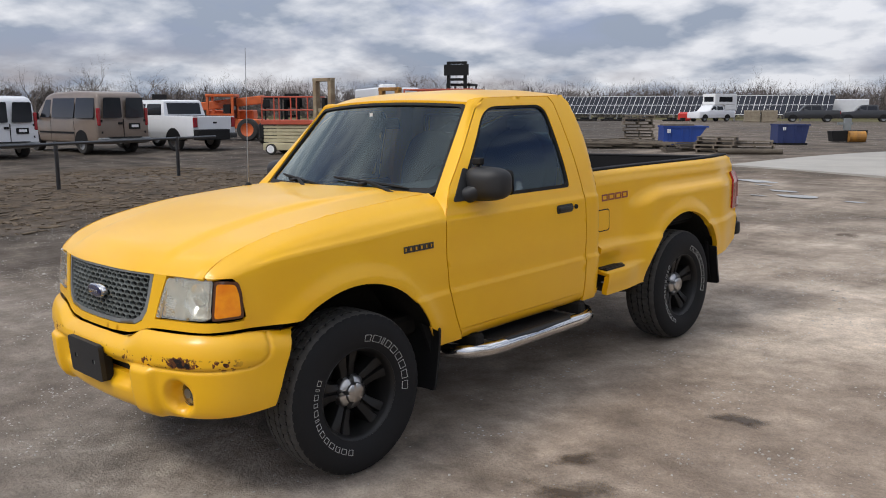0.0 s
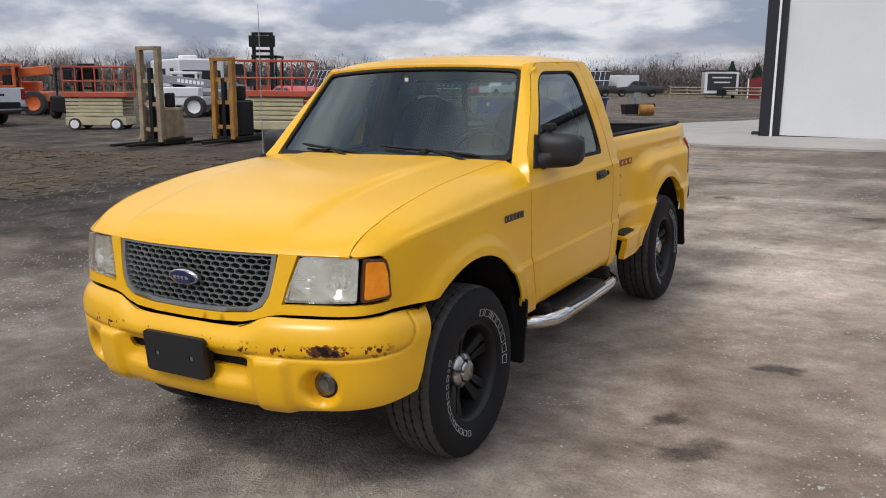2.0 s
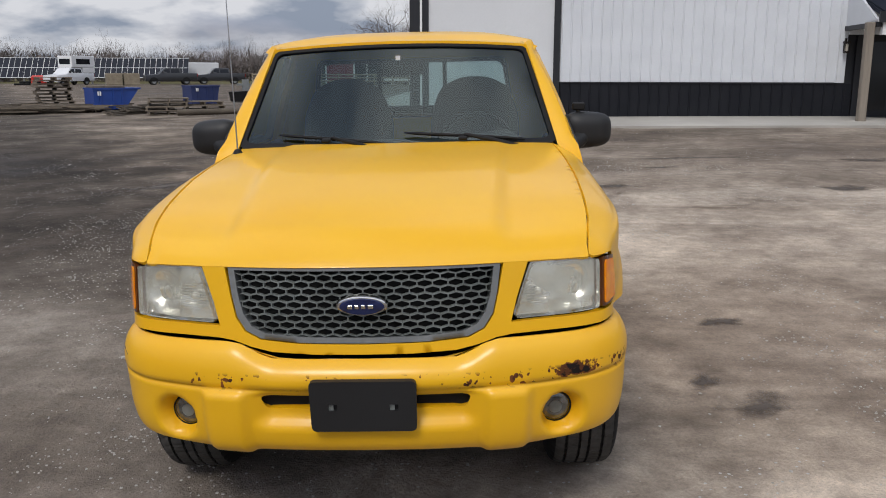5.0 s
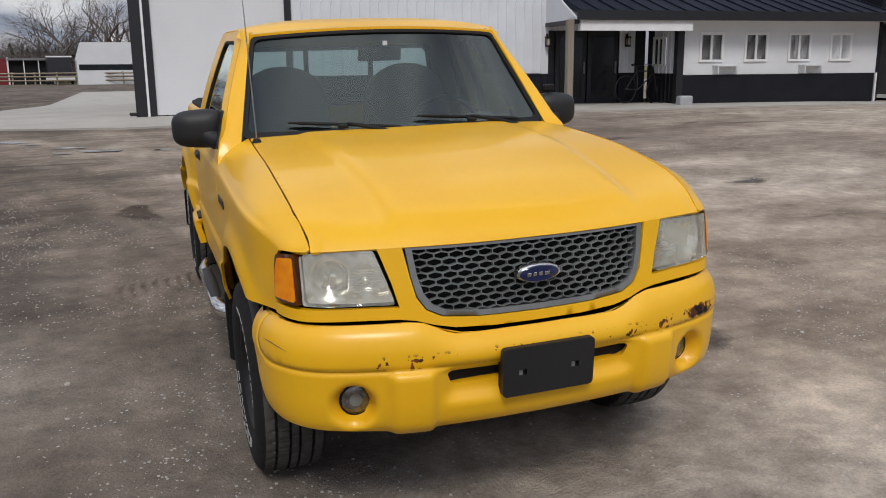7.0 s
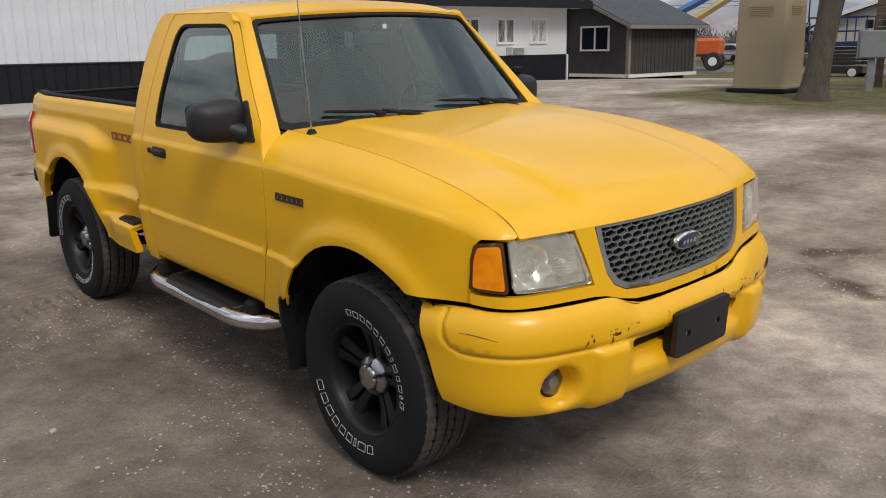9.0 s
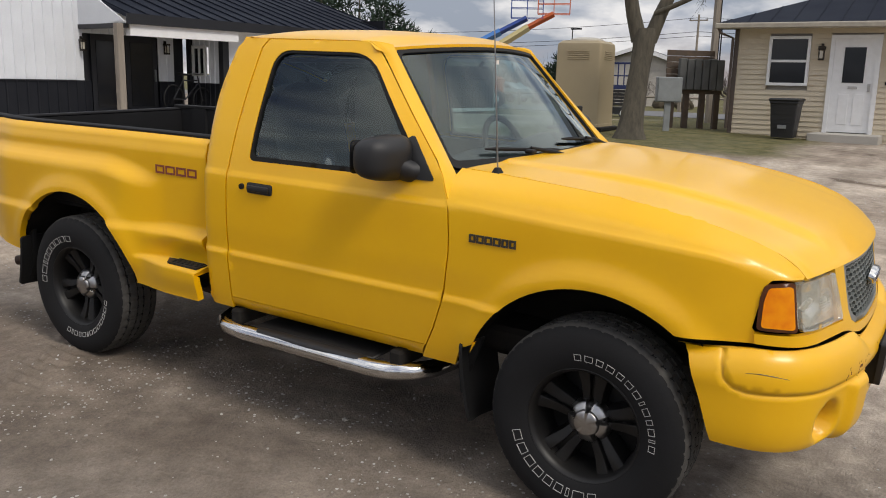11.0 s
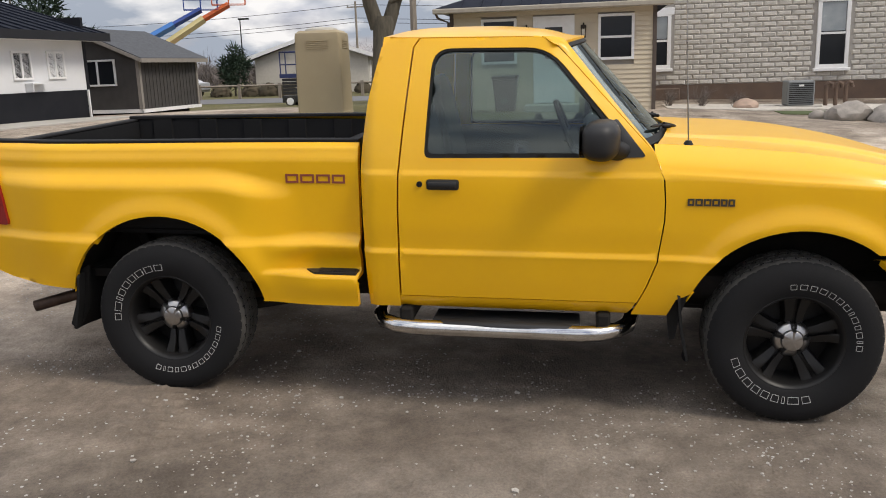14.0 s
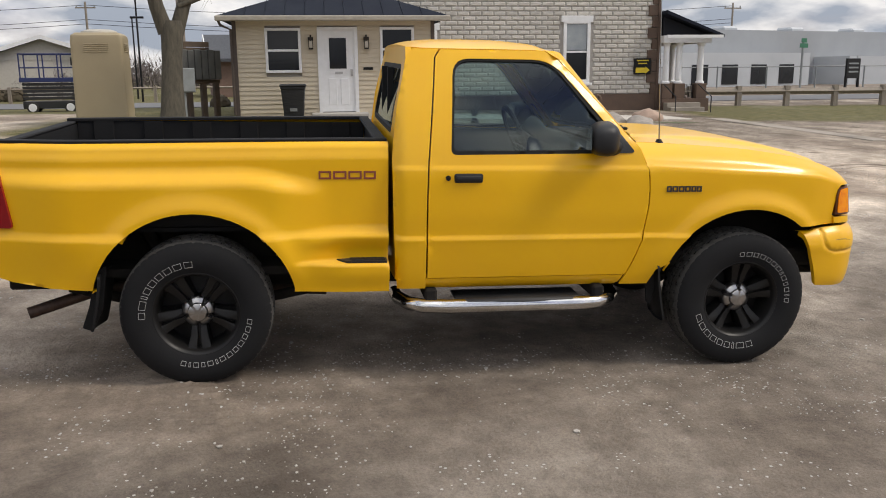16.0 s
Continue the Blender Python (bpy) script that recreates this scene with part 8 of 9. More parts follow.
telehandler(on_ground(-35.1, 20.8, -52), MACHINE_ORANGE, "orange telescopic handler parked in the yard", MACHINE_ORANGE, .93, -1)
telehandler(on_ground(-27.2, 23.7, 120), WHITE_PAINT, "white and grey telescopic handler", GREY_METAL, .80, -1)

# motorhome, white box trailer, red car
rv = thing("motorhome", pose(-34.4, 30.7, 0, 0, 0, 62), "white motorhome parked behind the machines", "motorhome")
boxes("coach_body", WHITE_PAINT, rv, [(-1.2, 1.2, -3.2, 3.2, .6, 2.75)], "", .08)
boxes("roof_unit", WHITE_TRIM, rv, [(-.4, .4, -1, 0, 2.75, 2.98)], "", .05)
for y in (-2.2, -.4, 1.4):
    boxes("coach_window", DARK_PANE, rv, [(-1.215, -1.19, y, y + .8, 1.6, 2.25)])
boxes("windscreen_panel", DARK_PANE, rv, [(-1.0, 1.0, -3.22, -3.19, 1.35, 2.15)], "", .02)
boxes("front_band", GREY_METAL, rv, [(-1.15, 1.15, -3.23, -3.19, .75, 1.05)], "", .02)
for y in (-2.2, -.4, 1.4):
    boxes("coach_window", DARK_PANE, rv, [(1.19, 1.215, y, y + .8, 1.6, 2.15)])
boxes("coach_stripe", GREY_METAL, rv, [(-1.212, -1.19, -3.1, 3.1, 1.15, 1.3)])
boxes("rear_window", DARK_PANE, rv, [(-.7, .7, 3.19, 3.215, 1.6, 2.2)])
for y in (-2.1, 1.8):
    for sx in (-1, 1):
        far_wheel(rv, sx * 1.08, y, .4, .25)
car_side = [(-.85, .32), (-.88, .62), (-.2, .85), (.55, .95), (1.1, 1.32), (1.5, 1.40), (2.3, 1.38), (3.0, 1.02), (3.45, .95), (3.5, .50), (3.4, .34)]
car_glass = [[(.8, .98), (1.55, .98), (1.55, 1.30), (1.18, 1.27)], [(1.62, .98), (2.75, 1.0), (2.3, 1.30), (1.62, 1.30)]]
v, h, ye = vehicle("sports_car", pose(-22.6, 27.6, 0, 0, 0, 70), RED_PAINT, "low red car parked behind the lifts", Wd=1.8, roofline=car_side, glassy=car_glass, axles=(0, 2.6), wr=.32, category="car", belt=.95, tuck=.35)
boxes("tool_chest", GREY_METAL, None, [(-1.1, 1.1, -.3, .3, 0, .62)], bevel=.04)
tagged(bpy.data.objects["tool_chest"], "grey metal truck tool chest on the ground", "tool chest").matrix_world = on_ground(-16.8, 23.0, 25)


# pallets
def pallet_piece(name, *size):
    bm = bm_new()
    add_box(bm, *size)
    me_ = bpy.data.meshes.new(name)
    bm.to_mesh(me_); bm.free()
    me_.materials.append(PALLET)
    return me_


TOP_BOARD = pallet_piece("top_board", -.6, .6, 0, .09, .105, .125)
RUNNER = pallet_piece("runner", 0, .045, -.5, .52, .02, .105)
FOOT_BOARD = pallet_piece("foot_board", -.6, .6, 0, .10, 0, .02)
rp = random.Random(8)


def stack(x, y, n, deg, group, spread=.06):
    for k in range(n):
        o = thing("pallet", Matrix(), "weathered grey wooden pallet in a stack", "pallet", group)
        for me_, places in ((TOP_BOARD, [(0, -.5 + i * .155) for i in range(7)]), (RUNNER, [(-.57, 0), (0, 0), (.53, 0)]), (FOOT_BOARD, [(0, -.5 + i * .46) for i in range(3)])):
            for dx, dy in places:
                p_ = new(me_.name.split(".")[0], me_)
                p_.parent = o
                p_.matrix_local = pose(dx, dy, 0)
        o.matrix_world = on_ground(x + rp.uniform(-spread, spread), y + rp.uniform(-spread, spread), deg + rp.uniform(-4, 4), k * .126)


stack(-15.6, 28.3, 10, 35, "leaning pallet stack", .10)
stack(-9.2, 22.6, 4, 20, "low pallet stack", .05)
stack(-8.3, 23.3, 3, 24, "low pallet stack", .05)
for k, (x, y, d) in enumerate(((-16.6, 27.6, 10), (-17.8, 26.9, 50), (-18.6, 26.2, 20), (-10.6, 23.2, 70), (-16.9, 26.2, 80), (-15.6, 23.6, 25), (-15.0, 24.3, 55), (-14.4, 24.6, 15), (-13.9, 25.2, 40))):
    p_ = boxes("scrap_boards", PALLET, None, [(-1.1 + .1 * j, .9 + .12 * j, -.4 + .17 * (j % 6), -.28 + .17 * (j % 6), .04 * (j % 3) + .11 * (j // 6), .04 + .04 * (j % 3) + .11 * (j // 6)) for j in range(14)])
    tagged(p_, "loose heap of broken grey boards", "board heap", "board heaps", "stuff").matrix_world = on_ground(x, y, d)
bm = bm_new()
add_cyl(bm, (-.9, 0, .09), (.9, .1, .09), .09, n=12)
tagged(part("pipe_length", bm, PALLET, None, smooth=True), "length of grey pipe lying on the ground", "pipe").matrix_world = on_ground(-7.6, 21.6, 30)

# blue tipping hoppers
def hopper(m, mat, label, w=1.15, tall=.6, wedge=.45):
    v = thing("tipping_hopper", m, label, "skip")
    bm = bm_new()
    add_prism(bm, [(-w / 2, .10), (w / 2 - .1, .10), (w / 2 + wedge, tall), (-w / 2, tall)], "y", -.5, .5)
    part("bin", bm, mat, v)
    boxes("rim", mat, v, [(-w / 2 - .03, w / 2 + wedge + .03, -.53, -.47, tall - .06, tall), (-w / 2 - .03, w / 2 + wedge + .03, .47, .53, tall - .06, tall)])
    for x in (-.35, .1, .4):
        boxes("stiffener", mat, v, [(x - .03, x + .03, -.53, -.50, .12, tall - .05)])
    boxes("skid", SEAL, v, [(-w / 2, w / 2, -.5, -.38, 0, .1), (-w / 2, w / 2, .38, .5, 0, .1)])
    for x in (-.45, -.38):
        boxes("notice", WHITE_TRIM, v, [(x, x + .05, -.545, -.53, tall - .26, tall - .12)])
    return v


hopper(on_ground(-12.75, 26.35, 42), BLUE_PAINT, "blue steel tipping hopper with a board on top", 1.15, .84)
boxes("plywood_lid", PALLET, None, [(-.55, .55, -.4, .4, .84, .92)], bevel=.01)
tagged(bpy.data.objects["plywood_lid"], "round-edged wooden board on the hopper", "board").matrix_world = on_ground(-12.75, 26.35, 42)
stack(-12.75, 26.35, 1, 42, "hopper pallet", .0)
hopper(on_ground(-12.3, 35.3, 42), DARK_BLUE, "dark blue covered bin standing in the yard", 1.3, .92, .05)
plow = thing("sweeper_attachment", on_ground(-11.4, 39.8, 40), "black sweeper attachment with worn orange brush", "attachment")
bm = bm_new()
add_prism(bm, [(-.75, .05), (.75, .05), (.8, .6), (-.85, .55)], "y", -.3, .3)
part("hood", bm, SEAL, plow)
bm = bm_new()
add_cyl(bm, (-.1, -.34, .30), (.65, -.34, .30), .26, n=16)
part("brush", bm, FORK_ORANGE, plow)
boxes("mount", GREY_METAL, plow, [(-.2, .1, -.1, .1, .6, 1.15), (-.5, .2, -.05, .05, .85, .95)])

# solar array, far side of the yard
sol = thing("solar_array", pose(-59.9, 98.48, 0, 0, 0, 12), "long rows of dark solar panels with white frames", "solar panels")
n_col = 33
for k in range(n_col):
    bm = bm_new()
    add_box(bm, 0, 1.30, 0, 3.4, -.03, .03, 0, pose(-20 + k * 1.34, 0, .75, 46, 0, 0))
    pn = part("panel", bm, PANEL_BLUE, sol)
    bm = bm_new()
    for b in ((0, .05, 0, 3.4, .03, .05), (0, 1.3, 0, .05, .03, .05), (0, 1.3, 3.35, 3.4, .03, .05), (0, 1.3, 1.68, 1.73, .03, .05), (.64, .67, 0, 3.4, .03, .04)):
        add_box(bm, *b, 0, pose(-20 + k * 1.34, 0, .75, 46, 0, 0))
    part("panel_frame", bm, WHITE_TRIM, pn)
for k in range(11):
    boxes("rack_post", DULL_CHROME, sol, [(-19.5 + k * 4, -19.3 + k * 4, .6, .8, 0, 1.5)])
pickup(pose(-47.0, 91.2, 0, 0, 0, -16), WHITE_PAINT, "white pickup with a ladder rack before the solar panels")
camper = thing("truck_camper", pose(-47.0, 91.2, 0, 0, 0, -16), "white truck camper with dark windows on the pickup", "camper")
boxes("camper_shell", WHITE_TRIM, camper, [(-1.0, 1.0, 1.5, 5.2, 1.99, 3.3), (-.98, .98, 3.2, 5.2, 1.37, 1.985)], "", .05)
boxes("camper_window", DARK_PANE, camper, [(-.75, .75, 1.485, 1.51, 2.35, 2.95), (-1.012, -.99, 2.2, 4.4, 2.35, 2.95), (.99, 1.012, 2.2, 4.4, 2.35, 2.95)], "", .005)
boxes("red_tank", RED_PAINT, None, [(-.8, .8, -.7, .7, .9, 2.0)], bevel=.2)
tagged(bpy.data.objects["red_tank"], "red steel tank beyond the yard", "tank").matrix_world = pose(-51.0, 95.0, -.9, 0, 0, 25)
for x, y in ((-40.6, 91.6), (-38.9, 92.3)):
    o = boxes("crate", FENCE_WOOD, None, [(-.82, .82, -.8, .8, 0, 1.35)] + [(-.84, .84, -.82, .82, z, z + .12) for z in (.10, .62, 1.15)], bevel=.02)
    tagged(o, "tan wooden crate on the far side of the yard", "crate", "crates").matrix_world = pose(x, y, 0, 0, 0, 30)
pickup(pose(-38.0, 96.5, 0, 0, 0, -62), BLACK_PAINT, "black pickup parked at the far fence")
pickup(pose(-33.6, 101.5, 0, 0, 0, -66), BLACK_PAINT, "black pickup beside a white trailer")
boxes("cargo_trailer", WHITE_PAINT, None, [(-1.1, 1.1, -2.2, 2.2, .5, 2.7)], bevel=.06)
tagged(bpy.data.objects["cargo_trailer"], "white box trailer behind the black pickups", "trailer").matrix_world = pose(-36.2, 108.5, 0, 0, 0, -60)

# enclosed trailer with dark front, red shed, white shelter, board fence to the north
tr_ = thing("enclosed_trailer", pose(-21.5, 101.5, 0, 0, 0, 18), "white-framed enclosed trailer with dark lettered front", "trailer")
boxes("trailer_body", WHITE_PAINT, tr_, [(-1.9, 1.9, -1.8, 4, .5, 3.1)], "", .08)
boxes("front_board", BLACK_PAINT, tr_, [(-1.6, 1.6, -1.85, -1.79, .9, 2.85)])
for z, w_ in ((2.30, 1.1), (1.75, .9)):
    boxes("text_bar", CLEAR_LENS, tr_, [(-w_, w_, -1.87, -1.845, z, z + .16)])
boxes("trailer_roof", SEAL, tr_, [(-1.95, 1.95, -1.85, 4.05, 3.1, 3.2)])
boxes("side_band", MAROON, tr_, [(1.88, 1.94, -1.2, 3.6, 1.2, 2.6)])
for y in (1.2, 2.2):
    far_wheel(tr_, 1.7, y, .38, .25)
boxes("hitch_jack", SEAL, tr_, [(-.5, .5, -2.8, -1.8, .3, 1.0)])
RED_BARN = surface("barn_red", (.20, .018, .02), .8, second=(.15, .015, .018))
sh2 = thing("run_in_shed", pose(-15.1, 103, 0, 0, 0, 12), "low red run-in shed with open dark front", "shed")
bm = bm_new()
add_prism(bm, [(-3.4, .0), (0, .0), (0, 2.9), (-3.4, 2.2)], "y", -1, 2)
part("shed_side", bm, RED_BARN, sh2)
# solid black block in place of the shaded interior
boxes("shed_opening", RECESS_SHADE, sh2, [(.0, 4.6, -.6, 2, 0, 2.6)])
boxes("shed_roof", surface("shed_tin", (.25, .25, .26), .5), sh2, [(-.2, 4.8, -1.2, 2.2, 2.7, 2.85)])
boxes("shed_trim", WHITE_TRIM, sh2, [(-3.5, -3.35, -1.06, -1, 0, 2.3), (-.08, .08, -1.06, -1, 0, 2.95)])
for x in (1.6, 3.1, 4.6):
    boxes("shed_post", WHITE_TRIM, sh2, [(x - .05, x + .05, -1.05, -.95, 0, 2.7)])
t2 = thing("dump_trailer", pose(-9.6, 100, 0, 0, 0, 8), "black open trailer with white wheel guards", "trailer")
boxes("trailer_body", BLACK_PAINT, t2, [(-1.2, 1.2, -1.5, 1.5, .6, 2.9)], "", .05)
boxes("trailer_frame", WHITE_TRIM, t2, [(-1.45, 1.45, -1.7, -1.5, .35, .85), (-1.3, 1.3, -1.56, -1.5, 2.9, 3.05)])
far_wheel(t2, 1.25, 0, .35, .25)
far_wheel(t2, -1.25, 0, .35, .25)
w2 = thing("white_shelter", pose(-6.1, 97, 0, 0, 0, 6), "white canvas shelter with a dark window band", "shelter")
bm = bm_new()
add_prism(bm, [(-1.5, 0), (6, 0), (6, 3.2), (5.2, 4.4), (-.9, 4.4), (-1.5, 2.6)], "y", -1.5, 3)
part("shelter_skin", bm, WHITE_DOOR, w2)
boxes("window_band", DARK_PANE, w2, [(-1.3, 6, -1.52, -1.48, 1.5, 2.1)])
fence = thing("board_fence", pose(0, 0, 0), "weathered three-board fence along the far side", "fence")
prev = None
for k in range(11, 27):
    t_ = k / 26
    x, y = -52 + 58 * t_, 108 - 15 * t_
    boxes("fence_post", FENCE_WOOD, fence, [(x - .08, x + .08, y - .08, y + .08, 0, 1.35)])
    if prev:
        for z in (.45, .85, 1.2):
            bm = bm_new()
            add_tube(bm, [(prev[0], prev[1] - .1, z), (x, y - .1, z)], .085, 4)
            part("fence_board", bm, FENCE_WOOD, fence)
    prev = (x, y)
bm = bm_new()
for x, y in ((-63.2, 86.0), (-60.8, 87.6), (-58.4, 89.6), (-56.0, 91.2), (-50.6, 91.6)):
    for k in range(5):
        add_lathe(bm, [(.16, 0), (.30, 0), (.34, .06), (.34, .16), (.30, .22), (.16, .22)], pose(x - 1.0 + .5 * k, y - .3 + .18 * k, 0 if k % 2 else .005), 14)
        if k % 3:
            add_lathe(bm, [(.16, .22), (.30, .22), (.34, .28), (.34, .38), (.30, .44), (.16, .44)], pose(x - 1.0 + .5 * k, y - .25 + .18 * k, 0), 14)
tagged(part("tyre_rows", bm, SEAL, None), "dark rows of old tyres along the yard edge", "tyres", "", "stuff")

# ---- beside the house ----
toilet = thing("portable_toilet", on_ground(15.3, 7.1, -86), "tan plastic portable toilet on a dark skid, seen from behind", "portable toilet")
bm = bm_new()
for z0, z1, a, b in ((.10, 1.92, .53, .56),):
    lo = [(sx_ * .56, sy * .56) for sx_, sy in ((-1, -1), (1, -1), (1, 1), (-1, 1))]
    rows_ = []
    for z, s in ((.10, 1.0), (.16, 1.0), (.17, .985), (1.78, .955), (1.90, .955), (1.98, .93), (2.04, .80)):
        rows_.append([bm.verts.new((x, y, z)) for x, y in rounded([(p * s, q * s) for p, q in lo], .07, 4)])
    for r0, r1 in zip(rows_, rows_[1:]):
        for i in range(len(r0)):
            bm.faces.new((r0[i], r0[(i + 1) % len(r0)], r1[(i + 1) % len(r0)], r1[i]))
    bm.faces.new(rows_[-1]); bm.faces.new(rows_[0][::-1])
part("cabin", bm, TAN_PLASTIC, toilet, "", 30)
bm = bm_new()
add_lathe(bm, [(.40, 2.03), (.38, 2.08), (.25, 2.12), (0, 2.13)], Matrix.Diagonal((1, 1, 1, 1)), 24)
part("dome", bm, surface("translucent_dome", (.52, .48, .40), .5), toilet, "pale roof dome", True)
for fy in (0, 1, 2, 3):
    for k in range(5):
        bm = bm_new()
        add_box(bm, -.26, .26, -.552, -.525, 1.62 + k * .042, 1.64 + k * .042, .006, Matrix.Rotation(radians(90 * fy), 4, "Z"))
        part("vent_slat", bm, TAN_PLASTIC, toilet)
boxes("skid", SEAL, toilet, [(-.66, .66, -.62, .62, .0, .10)], "black plastic skid", .02)


def limb(bm, p, d, r, length, depth, rnd, n, twist=.35, kids=(2, 3), shrink=.68, droop=0.0):
    """A limb that wanders, tapers and forks."""
    steps = 4 if depth > 1 else 3
    pts, rs = [p.copy()], [r]
    for k in range(steps):
        d = (d + Vector((rnd.uniform(-1, 1), rnd.uniform(-1, 1), rnd.uniform(-.6, .9) - droop)) * twist * .5).normalized()
        p = p + d * (length / steps)
        pts.append(p.copy()); rs.append(r * (1 - .45 * (k + 1) / steps))
    add_tube(bm, pts, rs, n, depth <= 0)
    if depth <= 0:
        return
    for _ in range(rnd.randint(*kids)):
        i = rnd.randint(max(1, steps - 2), steps)
        axis = d.orthogonal(); axis.rotate(Matrix.Rotation(rnd.uniform(0, 6.28), 3, d))
        nd = (d + axis * rnd.uniform(.45, .95)).normalized()
        limb(bm, pts[i], nd, rs[i] * .68, length * shrink * rnd.uniform(.8, 1.15), depth - 1, rnd, max(3, n - 2), twist, kids, shrink, droop)


maple = thing("maple_tree", on_ground(13.96, 5.42), "bare maple tree with a forked grey-brown trunk", "tree")
rt = random.Random(12)
bm = bm_new()
base_n = 20
rings = []
for z, r, x, y in ((-.2, .40, 0, 0), (.03, .33, 0, 0), (.16, .275, .01, 0), (.40, .245, .05, -.01), (.9, .225, .15, -.02), (1.5, .215, .27, -.035), (1.9, .225, .36, -.045), (2.15, .25, .40, -.05), (2.3, .22, .41, -.05)):
    rings.append([bm.verts.new((x + r * q * math.cos(a), y + r * q * math.sin(a), z)) for a in (2 * math.pi * i / base_n for i in range(base_n)) for q in (1 + (.10 * math.exp(-z * 1.5) + .02) * math.sin(3 * a + .7) + .035 * math.sin(7 * a + 2 * z),)])
for a, b in zip(rings, rings[1:]):
    for i in range(base_n):
        bm.faces.new((a[i], a[(i + 1) % base_n], b[(i + 1) % base_n], b[i]))
bm.faces.new(rings[-1])
part("trunk", bm, BARK, maple, "", True)
for k, (a, d, r) in enumerate((((.36, .06, 2.05), (-.06, .26, 1), .175), ((.46, -.13, 2.05), (.16, -.30, 1), .165), ((.44, -.22, 2.6), (.1, -1, .45), .06))):
    bm = bm_new()
    limb(bm, Vector(a), Vector(d).normalized(), r, 2.3 if k < 2 else 2.2, 5 if k < 2 else 4, rt, 9, .26, (2, 3), .72, 0 if k < 2 else -.05)
    part("limb", bm, BARK, maple, "", "all")

METER_GREY = surface("weathered_meter_grey", (.115, .115, .11), .7, second=(.07, .07, .066), scale=4, grain=40)
BROWN_BOARD = surface("brown_board", (.11, .075, .05), .8, second=(.06, .045, .035))
el = thing("meter_cabinet", on_ground(19.0, 5.6, -50), "weathered wooden meter stand with a row of grey meter boxes", "electric box")
for x in (-.62, -.22, .22, .62):
    boxes("leg", BROWN_BOARD, el, [(x - .07, x + .07, -.05, .07, -.1, .95)])
for k in range(7):
    boxes("back_board", BROWN_BOARD, el, [(-.78, .52, .075, .11, .94 + k * .155, 1.085 + k * .155)], "", .006)
boxes("meter_rail", BROWN_BOARD, el, [(-.62, .72, -.07, .05, .90, 1.0)], "", .01)
for k in range(6):
    boxes("meter_box", METER_GREY, el, [(-.52 + k * .205, -.335 + k * .205, -.20, -.05, 1.005, 1.80 - .02 * (k % 2))], "grey steel meter box", .012)
eb = thing("electric_box", on_ground(17.1, 5.67, -60), "grey metal electric box on a post", "electric box")
boxes("box_body", GREY_METAL, eb, [(-.30, .30, -.12, .12, .70, 1.30)], "", .015)
boxes("box_door", GREY_METAL, eb, [(-.27, .27, -.135, -.12, .73, 1.27)])
boxes("post", GREY_METAL, eb, [(-.07, .07, -.05, .05, -.1, .72)])
wb = thing("wheeled_bin", on_ground(17.3, 2.95, -90), "black wheeled rubbish bin beside the door", "bin")
bm = bm_new()
rows_ = []
for z, s in ((.04, .80), (.80, 1.0), (.82, 1.06), (.86, 1.06)):
    rows_.append([bm.verts.new((x, y, z)) for x, y in rounded([(-.30 * s, -.32 * s), (.30 * s, -.32 * s), (.30 * s, .32 * s), (-.30 * s, .32 * s)], .05, 3)])
for r0, r1 in zip(rows_, rows_[1:]):
    for i in range(len(r0)):
        bm.faces.new((r0[i], r0[(i + 1) % len(r0)], r1[(i + 1) % len(r0)], r1[i]))
bm.faces.new(rows_[0][::-1])
part("bin_body", bm, BLACK_PLASTIC, wb, "", 30)
boxes("bin_lid", BLACK_PLASTIC, wb, [(-.34, .34, -.36, .38, .86, .93)], "", .03)
boxes("bin_mark", GRILLE_GREY, wb, [(-.09, .09, -.325, -.30, .25, .33)])

# stone bed, boulders, shrubs and path by the block house
sheet("stone_bed", [(18.6, -1.2), (20.6, -1.2), (20.6, -8.4), (18.9, -8.6), (18.2, -6.0), (17.9, -3.2)], surface("white_pea_gravel", (.58, .54, .48), .9, second=(.36, .33, .29), scale=9, grain=50, bump=.6), .03, "bed of pale stones along the house wall", "stone bed", .05)
LAWN = surface("short_grass", (.075, .10, .028), .95, second=(.045, .062, .02), scale=3, grain=50, bump=.5)
sheet("lawn_strip", [(16.8, -3.7), (17.8, -3.7), (17.9, -6.2), (17.5, -8.2), (16.6, -5.8)], LAWN, .008, "short green grass strip by the house", "lawn", .05)
sheet("curved_path", [(12.2, -9.8), (15.5, -9.5), (18.3, -9.3), (19.6, -9.3), (19.6, -9.9), (18.3, -9.9), (15.5, -10.1), (12.2, -10.4)], STEP_STONE, .012, "narrow pale concrete path to the porch", "path", .06)
ROCK = surface("grey_boulder", (.36, .32, .28), .9, second=(.22, .20, .175), scale=6, grain=30, bump=.6)
ROCK_PINK = surface("pinkish_boulder", (.42, .30, .23), .9, second=(.30, .22, .17), scale=6, grain=30, bump=.6)
for k, (x, y, r, mt) in enumerate(((15.2, -4.75, .46, ROCK), (14.7, -5.35, .42, ROCK), (18.6, -7.1, .40, ROCK_PINK), (18.9, -3.2, .30, ROCK_PINK), (15.6, -4.2, .2, ROCK))):
    bm = bm_new()
    bmesh.ops.create_icosphere(bm, subdivisions=3, radius=r)
    for v in bm.verts:
        v.co *= 1 + .35 * noise.noise(v.co * 2.6 + Vector((k * 7, 0, 0))) + .10 * noise.noise(v.co * 9)
        v.co.z = max(v.co.z * .72, -.1)
    tagged(part("boulder", bm, mt, None, smooth=30), "rough weathered boulder beside the lawn", "boulder", "boulders").matrix_world = on_ground(x, y, k * 50, r * .12)


